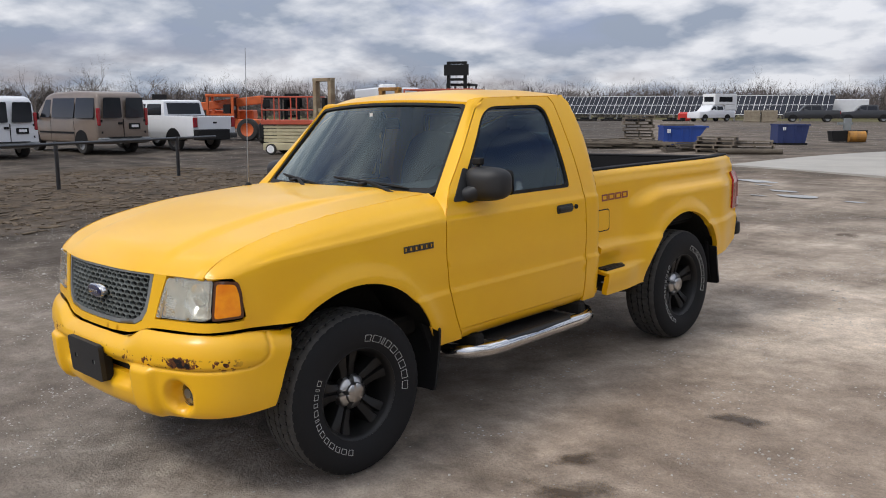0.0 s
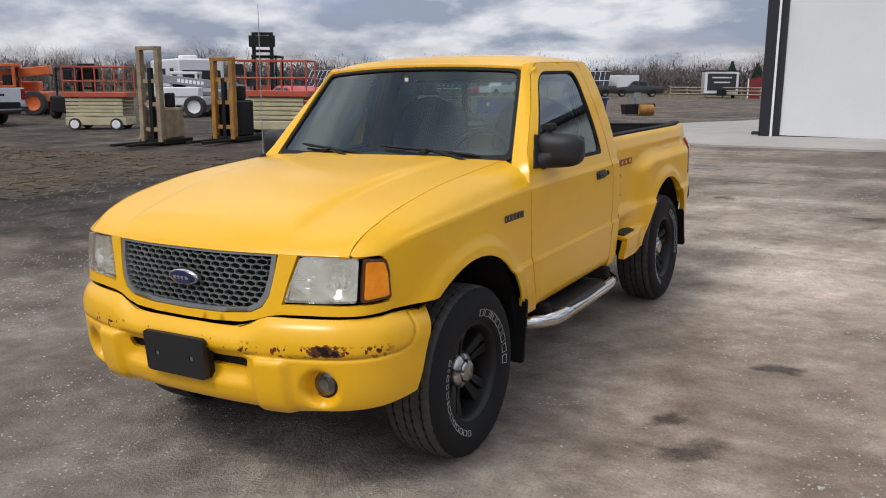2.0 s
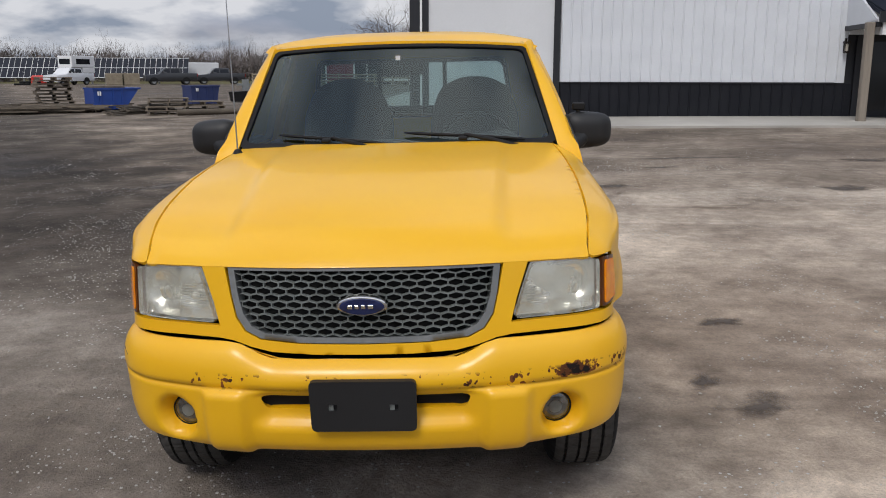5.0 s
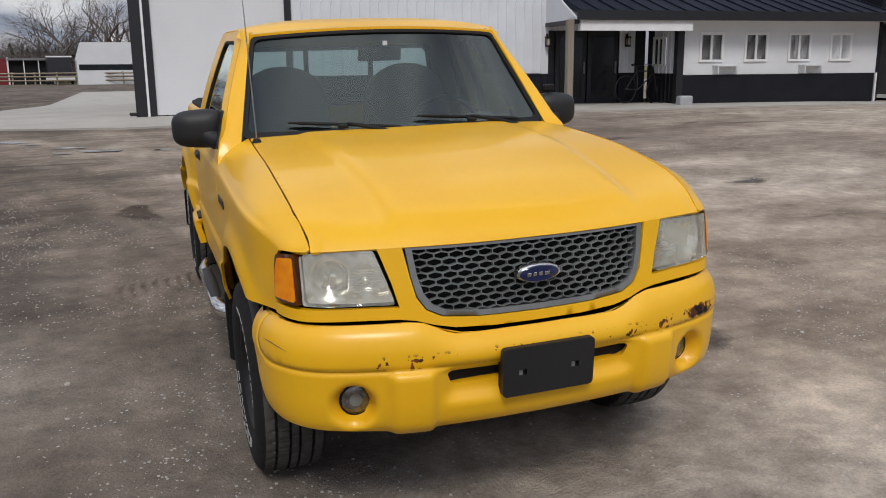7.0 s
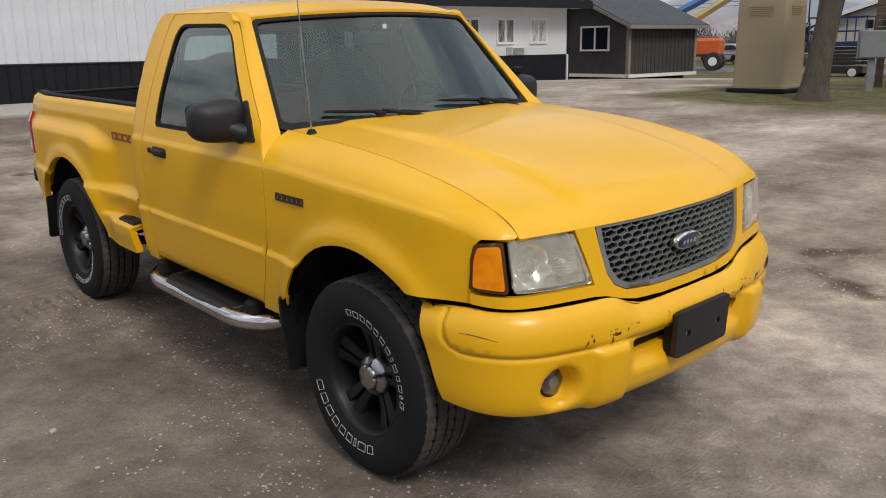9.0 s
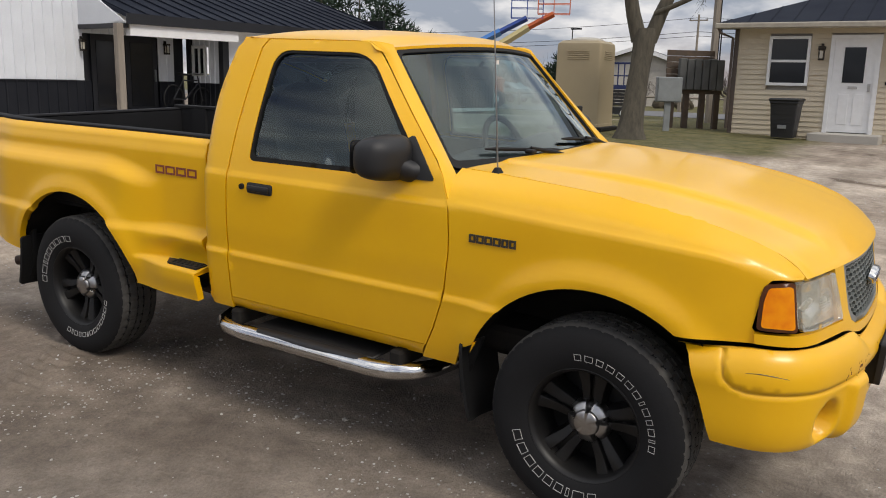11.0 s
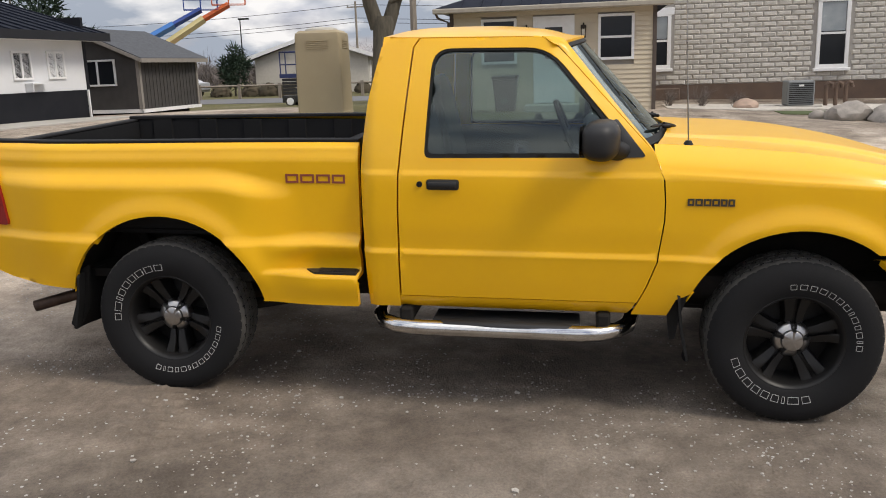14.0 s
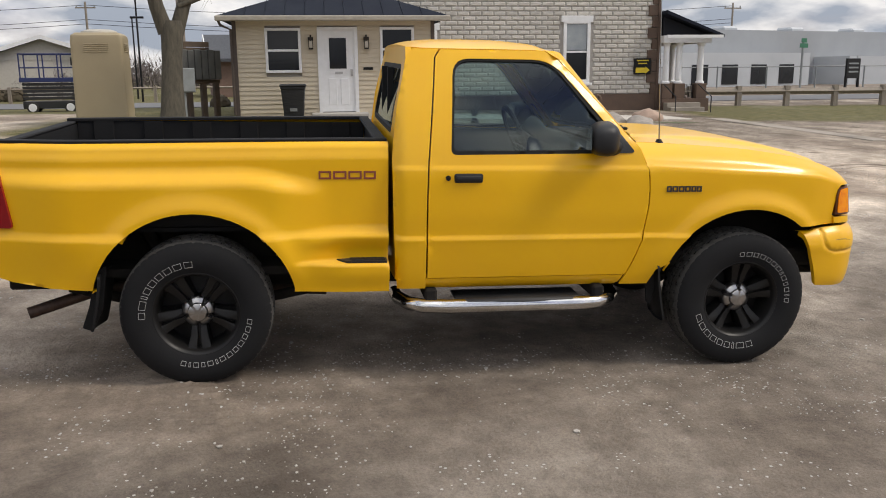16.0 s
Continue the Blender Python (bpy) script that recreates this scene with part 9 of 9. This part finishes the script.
def shrub(m, label, h, mat, seed, n=26):
    rs = random.Random(seed)
    bm = bm_new()
    for _ in range(n):
        d = Vector((rs.uniform(-.8, .8), rs.uniform(-.8, .8), 1)).normalized()
        limb(bm, Vector((rs.uniform(-.08, .08), rs.uniform(-.08, .08), 0)), d, .008, h * rs.uniform(.4, .7), 2, rs, 3, .5)
    o = thing("shrub", m, label, "shrub")
    part("stems", bm, mat, o, kind="stuff")


shrub(on_ground(19.6, -2.2), "bare brown shrub against the block wall", .75, TWIG, 3)
shrub(on_ground(19.8, -1.3), "bare brown shrub beside the cellar hatch", .7, TWIG, 4)
shrub(on_ground(19.2, -3.0), "small dry shrub in the stone bed", .5, TWIG, 5)

# ---- far side to the east: lifts, houses, road, warehouse ----
scissor_lift(pose(33.3, 13.6, 0, 0, 0, 100), "dark blue scissor lift on the far lawn", 1.9, DARK_BLUE, BLACK_PAINT, 1.15)
def boom_base(o, mat):
    boxes("turret", mat, o, [(-.95, .95, -1.7, 1.9, .75, 1.75)], "", .15)
    for x in (-.95, .95):
        for y in (-1.3, 1.3):
            bm = bm_new()
            add_lathe(bm, [(0, -.2), (.45, -.2), (.5, -.1), (.5, .1), (.45, .2), (0, .2)], Matrix.Translation((x, y, .5)) @ Matrix.Rotation(radians(90), 4, "Y"), 20)
            wh = part("wheel", bm, TYRE_FAR, o)
            bm = bm_new()
            add_lathe(bm, [(0, .205), (.22, .205), (.25, .19), (.25, -.19), (.22, -.205), (0, -.205)], Matrix.Translation((x, y, .5)) @ Matrix.Rotation(radians(90), 4, "Y"), 16)
            part("rim", bm, WHITE_TRIM, wh)


boom = thing("boom_lift", pose(39.5, 24.6, 0, 0, 0, 25.7), "orange-based boom lift with raised cream and orange boom", "boom lift")
boom_base(boom, MACHINE_ORANGE)


def boom_arm(parent, a, b, c, m1, m2, cage_mat):
    a, b, c = Vector(a), Vector(b), Vector(c)
    for p, q, r, mt in ((a, b, .22, m1), (b, c, .17, m2)):
        bm = bm_new()
        add_tube(bm, [p, q], r, 4)
        part("boom_section", bm, mt, parent)
    bm = bm_new()
    for z in (0, .55, 1.0):
        pts = [c + Vector((dx, dy, z)) for dx, dy in ((-.4, -.9), (.4, -.9), (.4, .9), (-.4, .9), (-.4, -.9))]
        for u, v_ in zip(pts, pts[1:]):
            add_cyl(bm, u, v_, .022, n=5)
    for dx in (-.4, .4):
        for dy in (-.9, 0, .9):
            add_cyl(bm, c + Vector((dx, dy, 0)), c + Vector((dx, dy, 1.0)), .022, n=5)
    part("basket", bm, cage_mat, parent)


boom_arm(boom, (0, 1.7, 1.6), (0, -3.0, 4.55), (0, -4.4, 5.3), metal_paint("boom_cream", (.62, .52, .25)), MACHINE_ORANGE, MACHINE_ORANGE)
boom2 = thing("boom_lift", pose(38.6, 26.4, 0, 0, 0, 27.3), "blue boom lift with raised boom", "boom lift")
boom_base(boom2, BLUE_PAINT)
boom_arm(boom2, (0, 1.4, 1.77), (0, -3.4, 4.27), (0, -4.9, 5.05), metal_paint("boom_blue", (.03, .16, .46)), BLUE_PAINT, BLUE_PAINT)


def bungalow(m, label, w, d, h, wall, rise=1.4):
    o = thing("bungalow", m, label, "house")
    boxes("wall", wall, o, [(-w / 2, w / 2, -d / 2, d / 2, 0, h)])
    bm = bm_new()
    add_prism(bm, [(-d / 2 - .5, h - .1), (0, h + rise), (d / 2 + .5, h - .1), (d / 2 + .5, h + .1), (0, h + rise + .2), (-d / 2 - .5, h + .1)], "x", -w / 2 - .5, w / 2 + .5)
    part("roof", bm, SHINGLE, o, "grey shingle roof")
    bm = bm_new()
    add_prism(bm, [(-d / 2, h - .05), (d / 2, h - .05), (0, h + rise - .05)], "x", -w / 2, w / 2)
    part("gable", bm, wall, o)
    for e_ in (-1, 1):
        bm = bm_new()
        xa = e_ * (w / 2 + .51)
        add_prism(bm, [(-d / 2 - .52, h - .16), (0, h + rise - .06), (d / 2 + .52, h - .16), (d / 2 + .52, h + .11), (0, h + rise + .21), (-d / 2 - .52, h + .11)], "x", min(xa, xa - e_ * .06), max(xa, xa - e_ * .06))
        part("barge_board", bm, WHITE_TRIM, o)
    for x in (-w * .3, w * .05, w * .33):
        w_ = window_unit(o, 1.2, 1.1, pose(x, -d / 2 - .02, 1.0), True)
    return o


TAN_WALL = surface("tan_rendered_wall", (.52, .49, .44), .85, second=(.46, .43, .38))
bungalow(pose(60, 21.5, 0, 0, 0, 12), "low tan bungalow across the lawn", 12, 8, 2.5, TAN_WALL)
bungalow(pose(58, 3.5, 0, 0, 0, -80), "low brick bungalow with white gable across the road", 13, 8, 2.4, surface("brown_brick_far", (.20, .13, .10), .9), 1.6)


def spruce(m, label, h, seed):
    rs = random.Random(seed)
    o = thing("spruce_tree", m, label, "tree")
    bm = bm_new()
    add_cyl(bm, (0, 0, 0), (0, 0, h * .95), h * .02, .01, 8)
    part("trunk", bm, BARK, o)
    bm = bm_new()
    for k in range(1300):
        t_ = rs.random() ** .8
        z = h * (.06 + .94 * t_)
        rad = h * .38 * (1 - t_) ** .85 + .05
        a = rs.uniform(0, 6.28)
        c, s = math.cos(a), math.sin(a)
        r0, r1 = rad * rs.uniform(.1, .5), rad * rs.uniform(.8, 1.12)
        w_ = .12 + .12 * rs.random()
        p = [bm.verts.new((c * r0, s * r0, z + .05)), bm.verts.new((c * (r0 + r1) / 2 - s * w_, s * (r0 + r1) / 2 + c * w_, z - .02)), bm.verts.new((c * r1, s * r1, z - rad * .28)), bm.verts.new((c * (r0 + r1) / 2 + s * w_, s * (r0 + r1) / 2 - c * w_, z - .02))]
        bm.faces.new(p)
    part("crown", bm, SPRUCE, o)


def pine(m, label, h, seed):
    """A broad old pine: a rounded crown of needle clumps."""
    rs = random.Random(seed)
    o = thing("pine_tree", m, label, "tree")
    bm = bm_new()
    add_cyl(bm, (0, 0, 0), (0, 0, h * .9), h * .025, .02, 8)
    part("trunk", bm, BARK, o)
    bm = bm_new()
    for c_ in range(46):
        t_ = rs.random()
        a = rs.uniform(0, 6.28)
        rad = h * .30 * math.sqrt(max(.02, 1 - (2 * t_ - .75) ** 2 / 1.6)) * rs.uniform(.35, 1)
        c = Vector((rad * math.cos(a), rad * math.sin(a), h * (.22 + .72 * t_)))
        for _ in range(42):
            d = Vector((rs.gauss(0, 1), rs.gauss(0, 1), rs.gauss(0, .7))).normalized()
            p = c + d * rs.uniform(.15, .52)
            e = d + Vector((rs.gauss(0, .5), rs.gauss(0, .5), rs.gauss(.3, .5)))
            s_ = d.cross(Vector((rs.random(), rs.random(), rs.random()))).normalized() * .05
            bm.faces.new([bm.verts.new(p - s_), bm.verts.new(p + s_), bm.verts.new(p + e * .26)])
    part("crown", bm, SPRUCE, o)


pine(pose(51.5, 25.0, 0), "dark green rounded spruce by the far bungalow", 3.3, 2)
rs = random.Random(31)
for k, (x, y, r) in enumerate(((49.5, 23.0, .7), (49.6, 21.8, .75), (49.8, 20.7, .7), (50, 25.4, .7), (50.4, 17.0, .6), (50.5, 15.6, .6), (54, 8.0, .6), (36, 7.0, .45))):
    bm = bm_new()
    for _ in range(480):
        d = Vector((rs.gauss(0, 1), rs.gauss(0, 1), abs(rs.gauss(0, 1)))).normalized() * r * rs.uniform(.75, 1.08)
        q = Matrix.Rotation(rs.uniform(0, 6.28), 3, d)
        a = d.orthogonal().normalized() * .15
        b = a.copy(); b.rotate(Matrix.Rotation(2.1, 3, d))
        c = a.copy(); c.rotate(Matrix.Rotation(4.2, 3, d))
        bm.faces.new([bm.verts.new(d + q @ t_ + Vector((0, 0, .1))) for t_ in (a, b, c)])
    o = thing("clipped_bush", pose(x, y, 0), "rounded brown-green clipped bush", "bush", "far clipped bushes")
    part("leaves", bm, BROWN_HEDGE, o, kind="stuff")


def far_pole(x, y, h, label, lamp=False, r=.09):
    o = thing("lamp_post" if lamp else "utility_pole", pose(x, y, 0), label, "lamp post" if lamp else "utility pole")
    bm = bm_new()
    add_cyl(bm, (0, 0, 0), (0, 0, h), r, r * .7, 8)
    part("pole", bm, SEAL if lamp else POST_WOOD, o)
    if lamp:
        boxes("lamp_head", SEAL, o, [(-.12, .12, -.7, .1, h, h + .12)])
    else:
        boxes("crossarm", POST_WOOD, o, [(-.06, .06, -.9, .9, h - .6, h - .48)])
        for y_ in (-.8, .8):
            boxes("insulator", GREY_METAL, o, [(-.04, .04, y_ - .04, y_ + .04, h - .48, h - .3)])
    return o


far_pole(24.8, 6.8, 9.0, "wooden utility pole beside the house annex", r=.13)
far_pole(46, 12.5, 8, "slim dark pole behind the bungalows", True, .06)
far_pole(52, 14.0, 5.0, "dark lamp post by the road", True, .06)
far_pole(58, 27.0, 5.5, "dark lamp post by the road", True, .06)
far_pole(80, 23.9, 8.2, "wooden utility pole beyond the bungalows", r=.14)
far_pole(80, 84, 8.2, "wooden utility pole beyond the bungalows", r=.14)
far_pole(80, -40, 8.2, "wooden utility pole beyond the bungalows", r=.14)
wires = thing("overhead_wires", pose(80, 0, 0), "thin dark overhead wires between utility poles", "wires")
for ya, yb in ((84, 23.9), (23.9, -40)):
    for dz in (7.9, 6.6, 6.2):
        bm = bm_new()
        add_tube(bm, [(0, ya + (yb - ya) * i / 12, dz - 1.1 * (1 - (2 * i / 12 - 1) ** 2)) for i in range(13)], .022, 4)
        part("wire", bm, SEAL, wires)

# rail fence, road, warehouse
rf = thing("rail_fence", Matrix(), "low weathered wooden rail fence along the road", "fence")
for k in range(12):
    t_ = k / 11
    x, y = 29.5 - 3.0 * t_, -9 - 22 * t_
    boxes("fence_post", POST_WOOD, rf, [(x - .1, x + .1, y - .1, y + .1, 0, .85)])
    if k:
        bm = bm_new()
        add_tube(bm, [(x, y, .62), (x0_, y0_, .62)], .13, 4)
        part("fence_rail", bm, POST_WOOD, rf)
    x0_, y0_ = x, y
rf2 = thing("rail_fence", Matrix(), "low pale post-and-rail fence across the lawn", "fence")
for k in range(14):
    t_ = k / 13
    x, y = 45.5, 30 - 34 * t_
    boxes("fence_post", POST_WOOD, rf2, [(x - .08, x + .08, y - .08, y + .08, 0, .9)])
    if k:
        bm = bm_new()
        add_tube(bm, [(x, y, .78), (x0_, y0_, .78)], .06, 4)
        part("fence_rail", bm, POST_WOOD, rf2)
    x0_, y0_ = x, y
ASPHALT = surface("grey_asphalt", (.16, .16, .165), .9, second=(.11, .11, .115), scale=2)
sheet("road", [(33, -120), (40, -120), (42, 0), (53, 90), (46, 90), (35, 0)], ASPHALT, .02, "grey asphalt road past the yard", "road", .05, 6.0)
GREY_CLAD = surface("pale_grey_cladding", (.46, .48, .50), .6, second=(.40, .42, .44), scale=.5)
GREY_CLAD2 = surface("mid_grey_cladding", (.33, .345, .36), .6, second=(.28, .295, .31), scale=.5)
wh_ = thing("warehouse", pose(70, -50, 0, 0, 0, -72), "large pale grey warehouse across the road", "warehouse")
boxes("main_hall", GREY_CLAD2, wh_, [(-26, 60, 4, 40, 0, 5.0)])
boxes("front_block", GREY_CLAD, wh_, [(-4, 60, 0, 6, 0, 2.6)])
boxes("office_block", GREY_CLAD, wh_, [(-26, -8, 1, 6, 0, 2.9)])
for k in range(4):
    boxes("dock_door", DARK_PANE, wh_, [(-22 + k * 3.4, -20.2 + k * 3.4, .95, 1.02, .2, 1.9)])
for k in range(7):
    boxes("roof_vent", GREY_CLAD, wh_, [(-12 + k * 9, -10 + k * 9, 8, 10, 5.0, 5.6)], "", .2)
for k in range(8):
    boxes("cladding_joint", GREY_CLAD2, wh_, [(-3 + k * 7, -2.9 + k * 7, -.04, 0, 0, 2.6)])
ff = thing("chain_fence", Matrix(), "grey chain-link fence before the warehouse", "fence")
for k in range(16):
    x, y = 46.5 - .2 * k, -16 - 3.2 * k
    bm = bm_new()
    add_cyl(bm, (x, y, 0), (x, y, 1.7), .05, n=6)
    part("fence_post", bm, GREY_METAL, ff)
for z in (.1, 1.65):
    bm = bm_new()
    add_tube(bm, [(46.5, -16, z), (43.5, -64, z)], .035, 5)
    part("fence_wire", bm, GREY_METAL, ff)
sg = thing("road_sign", pose(43.5, -26.5, 0, 0, 0, -60), "green street sign on a grey post", "sign")
boxes("post", GREY_METAL, sg, [(-.05, .05, -.05, .05, 0, 3.2)])
boxes("blade", surface("sign_green", (.02, .16, .08), .5), sg, [(-.45, .45, -.07, -.05, 2.75, 3.0)])
boxes("blade", bpy.data.materials["sign_green"], sg, [(-.3, .3, -.07, -.05, 3.05, 3.3)])
bs_ = thing("board_sign", pose(44, -30.2, 0, 0, 0, -65), "dark notice board on two posts", "sign")
boxes("board", SEAL, bs_, [(-.7, .7, -.06, .06, .9, 2.1)])
for x in (-.65, .65):
    boxes("post", SEAL, bs_, [(x - .06, x + .06, -.06, .06, 0, 1.0)])
for z in (1.75, 1.5, 1.25):
    boxes("text_bar", GREY_METAL, bs_, [(-.5, .5, -.07, -.06, z, z + .1)])
v, h, ye = vehicle("parked_car", pose(47, 3.4, 0, 0, 0, 10), SILVER, "silver car parked by the far bungalow", Wd=1.8, roofline=car_side, glassy=car_glass, axles=(0, 2.6), wr=.32, belt=.95, tuck=.35)
pickup(pose(58.5, 37.5, 0, 0, 0, 195), MAROON, "maroon pickup parked beyond the shed")
vehicle("parked_car", pose(52.5, 31, 0, 0, 0, 170), SILVER, "silver car parked beyond the shed", Wd=1.8, roofline=car_side, glassy=car_glass, axles=(0, 2.6), wr=.32, belt=.95, tuck=.35)


# ---- woods along the horizon ----
def bare_tree(h, seed, depth=4, n=4):
    rs_ = random.Random(seed)
    bm = bm_new()
    limb(bm, Vector((0, 0, -.2)), Vector((rs_.uniform(-.05, .05), rs_.uniform(-.05, .05), 1)), h * .022, h * .38, depth, rs_, n, .28, (2, 4), .70, -.05)
    me = bpy.data.meshes.new("bare_tree")
    bm.to_mesh(me); bm.free()
    me.materials.append(TWIG)
    return me


kinds = [bare_tree(1.0 * 8, s, 5, 4) for s in (1, 2, 3)]
rs = random.Random(77)
for k, (x, y, h) in enumerate(((-118, 40, 9), (-113, 46, 9.5), (-108, 51, 9), (-117, 35, 8), (-104, 62, 7.5), (-88, 84, 10), (-86, 87, 9.5), (-58, 132, 9), (-47, 150, 8.5), (-44.5, 150, 9.2), (-41, 148, 8.7), (-21, 150, 8.5), (-24, 152, 7.5), (-10, 140, 8), (-33, 140, 8), (-9.5, 112, 15.0), (-5.0, 110, 16), (-12, 114, 13), (-7.5, 116, 15), (-2.0, 113, 14), (-10.5, 108, 12), (-4.0, 118, 15), (1.0, 112, 14), (-14.5, 118, 9), (-72, 118, 8), (-66, 121, 7), (-98, 75, 8), (-101, 68, 8.5), (-110, 44, 8.5))):
    o = tagged(new("bare_tree", kinds[k % 3]), "bare grey-brown winter tree on the horizon", "tree", "bare trees on the horizon")
    o.matrix_world = pose(x, y, 0, 0, 0, k * 77) @ Matrix.Scale(h / 8, 4)
for k, (x, y, h) in enumerate(((51.5, 20.2, 2.3), (51.8, 18.6, 3.0), (51.6, 17.9, 2.6))):
    o = tagged(new("bare_tree", kinds[k % 3]), "small bare ornamental tree before the bungalow", "tree", "small trees by the bungalow")
    o.matrix_world = pose(x, y, 0, 0, 0, k * 60) @ Matrix.Scale(h / 8, 4)
wood_v, wood_f = [], []
small = [bare_tree(1.0, s, 3, 3) for s in (11, 12, 13, 14)]
for me in small:
    me.calc_loop_triangles()
spots = []
for k in range(420):
    t_ = rs.random()
    spots.append((-165 + 190 * t_ + rs.uniform(-2, 2), 60 + 105 * t_ ** .55 + rs.uniform(0, 26), rs.uniform(4.2, 7.0)))
for k in range(90):
    spots.append((-175 + rs.uniform(0, 40), -10 + rs.uniform(0, 90), rs.uniform(4.5, 6.5)))
for k in range(70):
    spots.append((78 + rs.uniform(0, 25), rs.uniform(10, 75), rs.uniform(4, 6)))
for x, y, h in spots:
    me = rs.choice(small)
    k = len(wood_v)
    c, s = math.cos(rs.uniform(0, 6.28)), math.sin(rs.uniform(0, 6.28))
    q = Matrix.Rotation(rs.uniform(0, 6.28), 3, "Z")
    wood_v += [tuple((q @ v.co) * h + Vector((x, y, 0))) for v in me.vertices]
    wood_f += [[k + i for i in p.vertices] for p in me.polygons]
me = bpy.data.meshes.new("far_woods")
me.from_pydata(wood_v, [], wood_f)
me.materials.append(TWIG)
tagged(new("far_woods", me), "leafless brown woods along the horizon", "woods", "", "stuff")
# dense brush under the woods
WOODS = surface("far_brushwood", (.165, .140, .130), .95, second=(.105, .090, .084), scale=.25, grain=1.5)
verts, faces = [], []


def sprig(x, y, z, size, thin):
    """One thin twig spray, mostly upright."""
    d = Vector((rs.gauss(0, .38), rs.gauss(0, .38), rs.uniform(.4, 1.1))).normalized() * size
    a = rs.uniform(0, 6.28)
    w_ = size * thin * rs.uniform(.6, 1.4)
    k = len(verts)
    verts.extend([(x - math.cos(a) * w_, y - math.sin(a) * w_, z), (x + math.cos(a) * w_, y + math.sin(a) * w_, z), (x + d.x, y + d.y, z + d.z)])
    faces.append([k, k + 1, k + 2])


def thicket(x, y, h, rad, n_):
    """A rounded bush of twigs, thin at its rim."""
    for k_ in range(int(n_ * 2.6)):
        core = k_ % 4 == 0
        q = Vector((rs.gauss(0, 1), rs.gauss(0, 1), rs.gauss(0, 1))).normalized() * rs.random() ** .45
        if core:
            sprig(x + q.x * rad * .8, y + q.y * rad * .8, max(0.0, h * .36 + q.z * h * .36 - .3), rs.uniform(.6, 1.0), .16)
        else:
            sprig(x + q.x * rad, y + q.y * rad, max(0.0, h * .5 + q.z * h * .5 - .5), rs.uniform(.5, 1.1), .016)


for k in range(1500):
    a = radians(88 + 134 * rs.random())
    r = 128 + 26 * rs.random() ** .7
    top_ = 5.2 + 1.3 * noise.noise(Vector((a * 9, 0, 2))) + .9 * noise.noise(Vector((a * 42, 0, 5))) + (r - 128) * .035 + (.6 if a > 2.3 else .5)
    thicket(r * math.cos(a), r * math.sin(a), top_ * rs.uniform(.7, 1.15), rs.uniform(1.2, 2.6), 95)
for k in range(260):
    thicket(86 + rs.uniform(0, 20), rs.uniform(5, 95), rs.uniform(3.0, 5.2), rs.uniform(1.2, 2.4), 50)
for k in range(70):
    thicket(rs.uniform(-17, 4), rs.uniform(110, 120), rs.uniform(3.5, 9.5), rs.uniform(1.6, 3.0), 110)
me = bpy.data.meshes.new("brush")
me.from_pydata(verts, [], faces)
me.materials.append(WOODS)
tagged(new("brush", me), "dense brown brush under the bare woods", "brush", "", "stuff")
for x, y, h in ((-26, 128, 5), (-22, 126, 4.6), (-18, 130, 5.2)):
    spruce(pose(x, y, 0), "dark green pine in the far woods", h, int(abs(x)))
for k, (x, y, h) in enumerate(((30.5, 28.5, 7.4), (33, 28.0, 7.0), (28.0, 30.5, 7.2), (35.6, 28.2, 5.8), (31.8, 31, 8.2), (37.6, 28.6, 5.2), (39.6, 29.2, 4.5))):
    pine(pose(x, y, 0), "dark green conifer behind the shed", h, 50 + k)
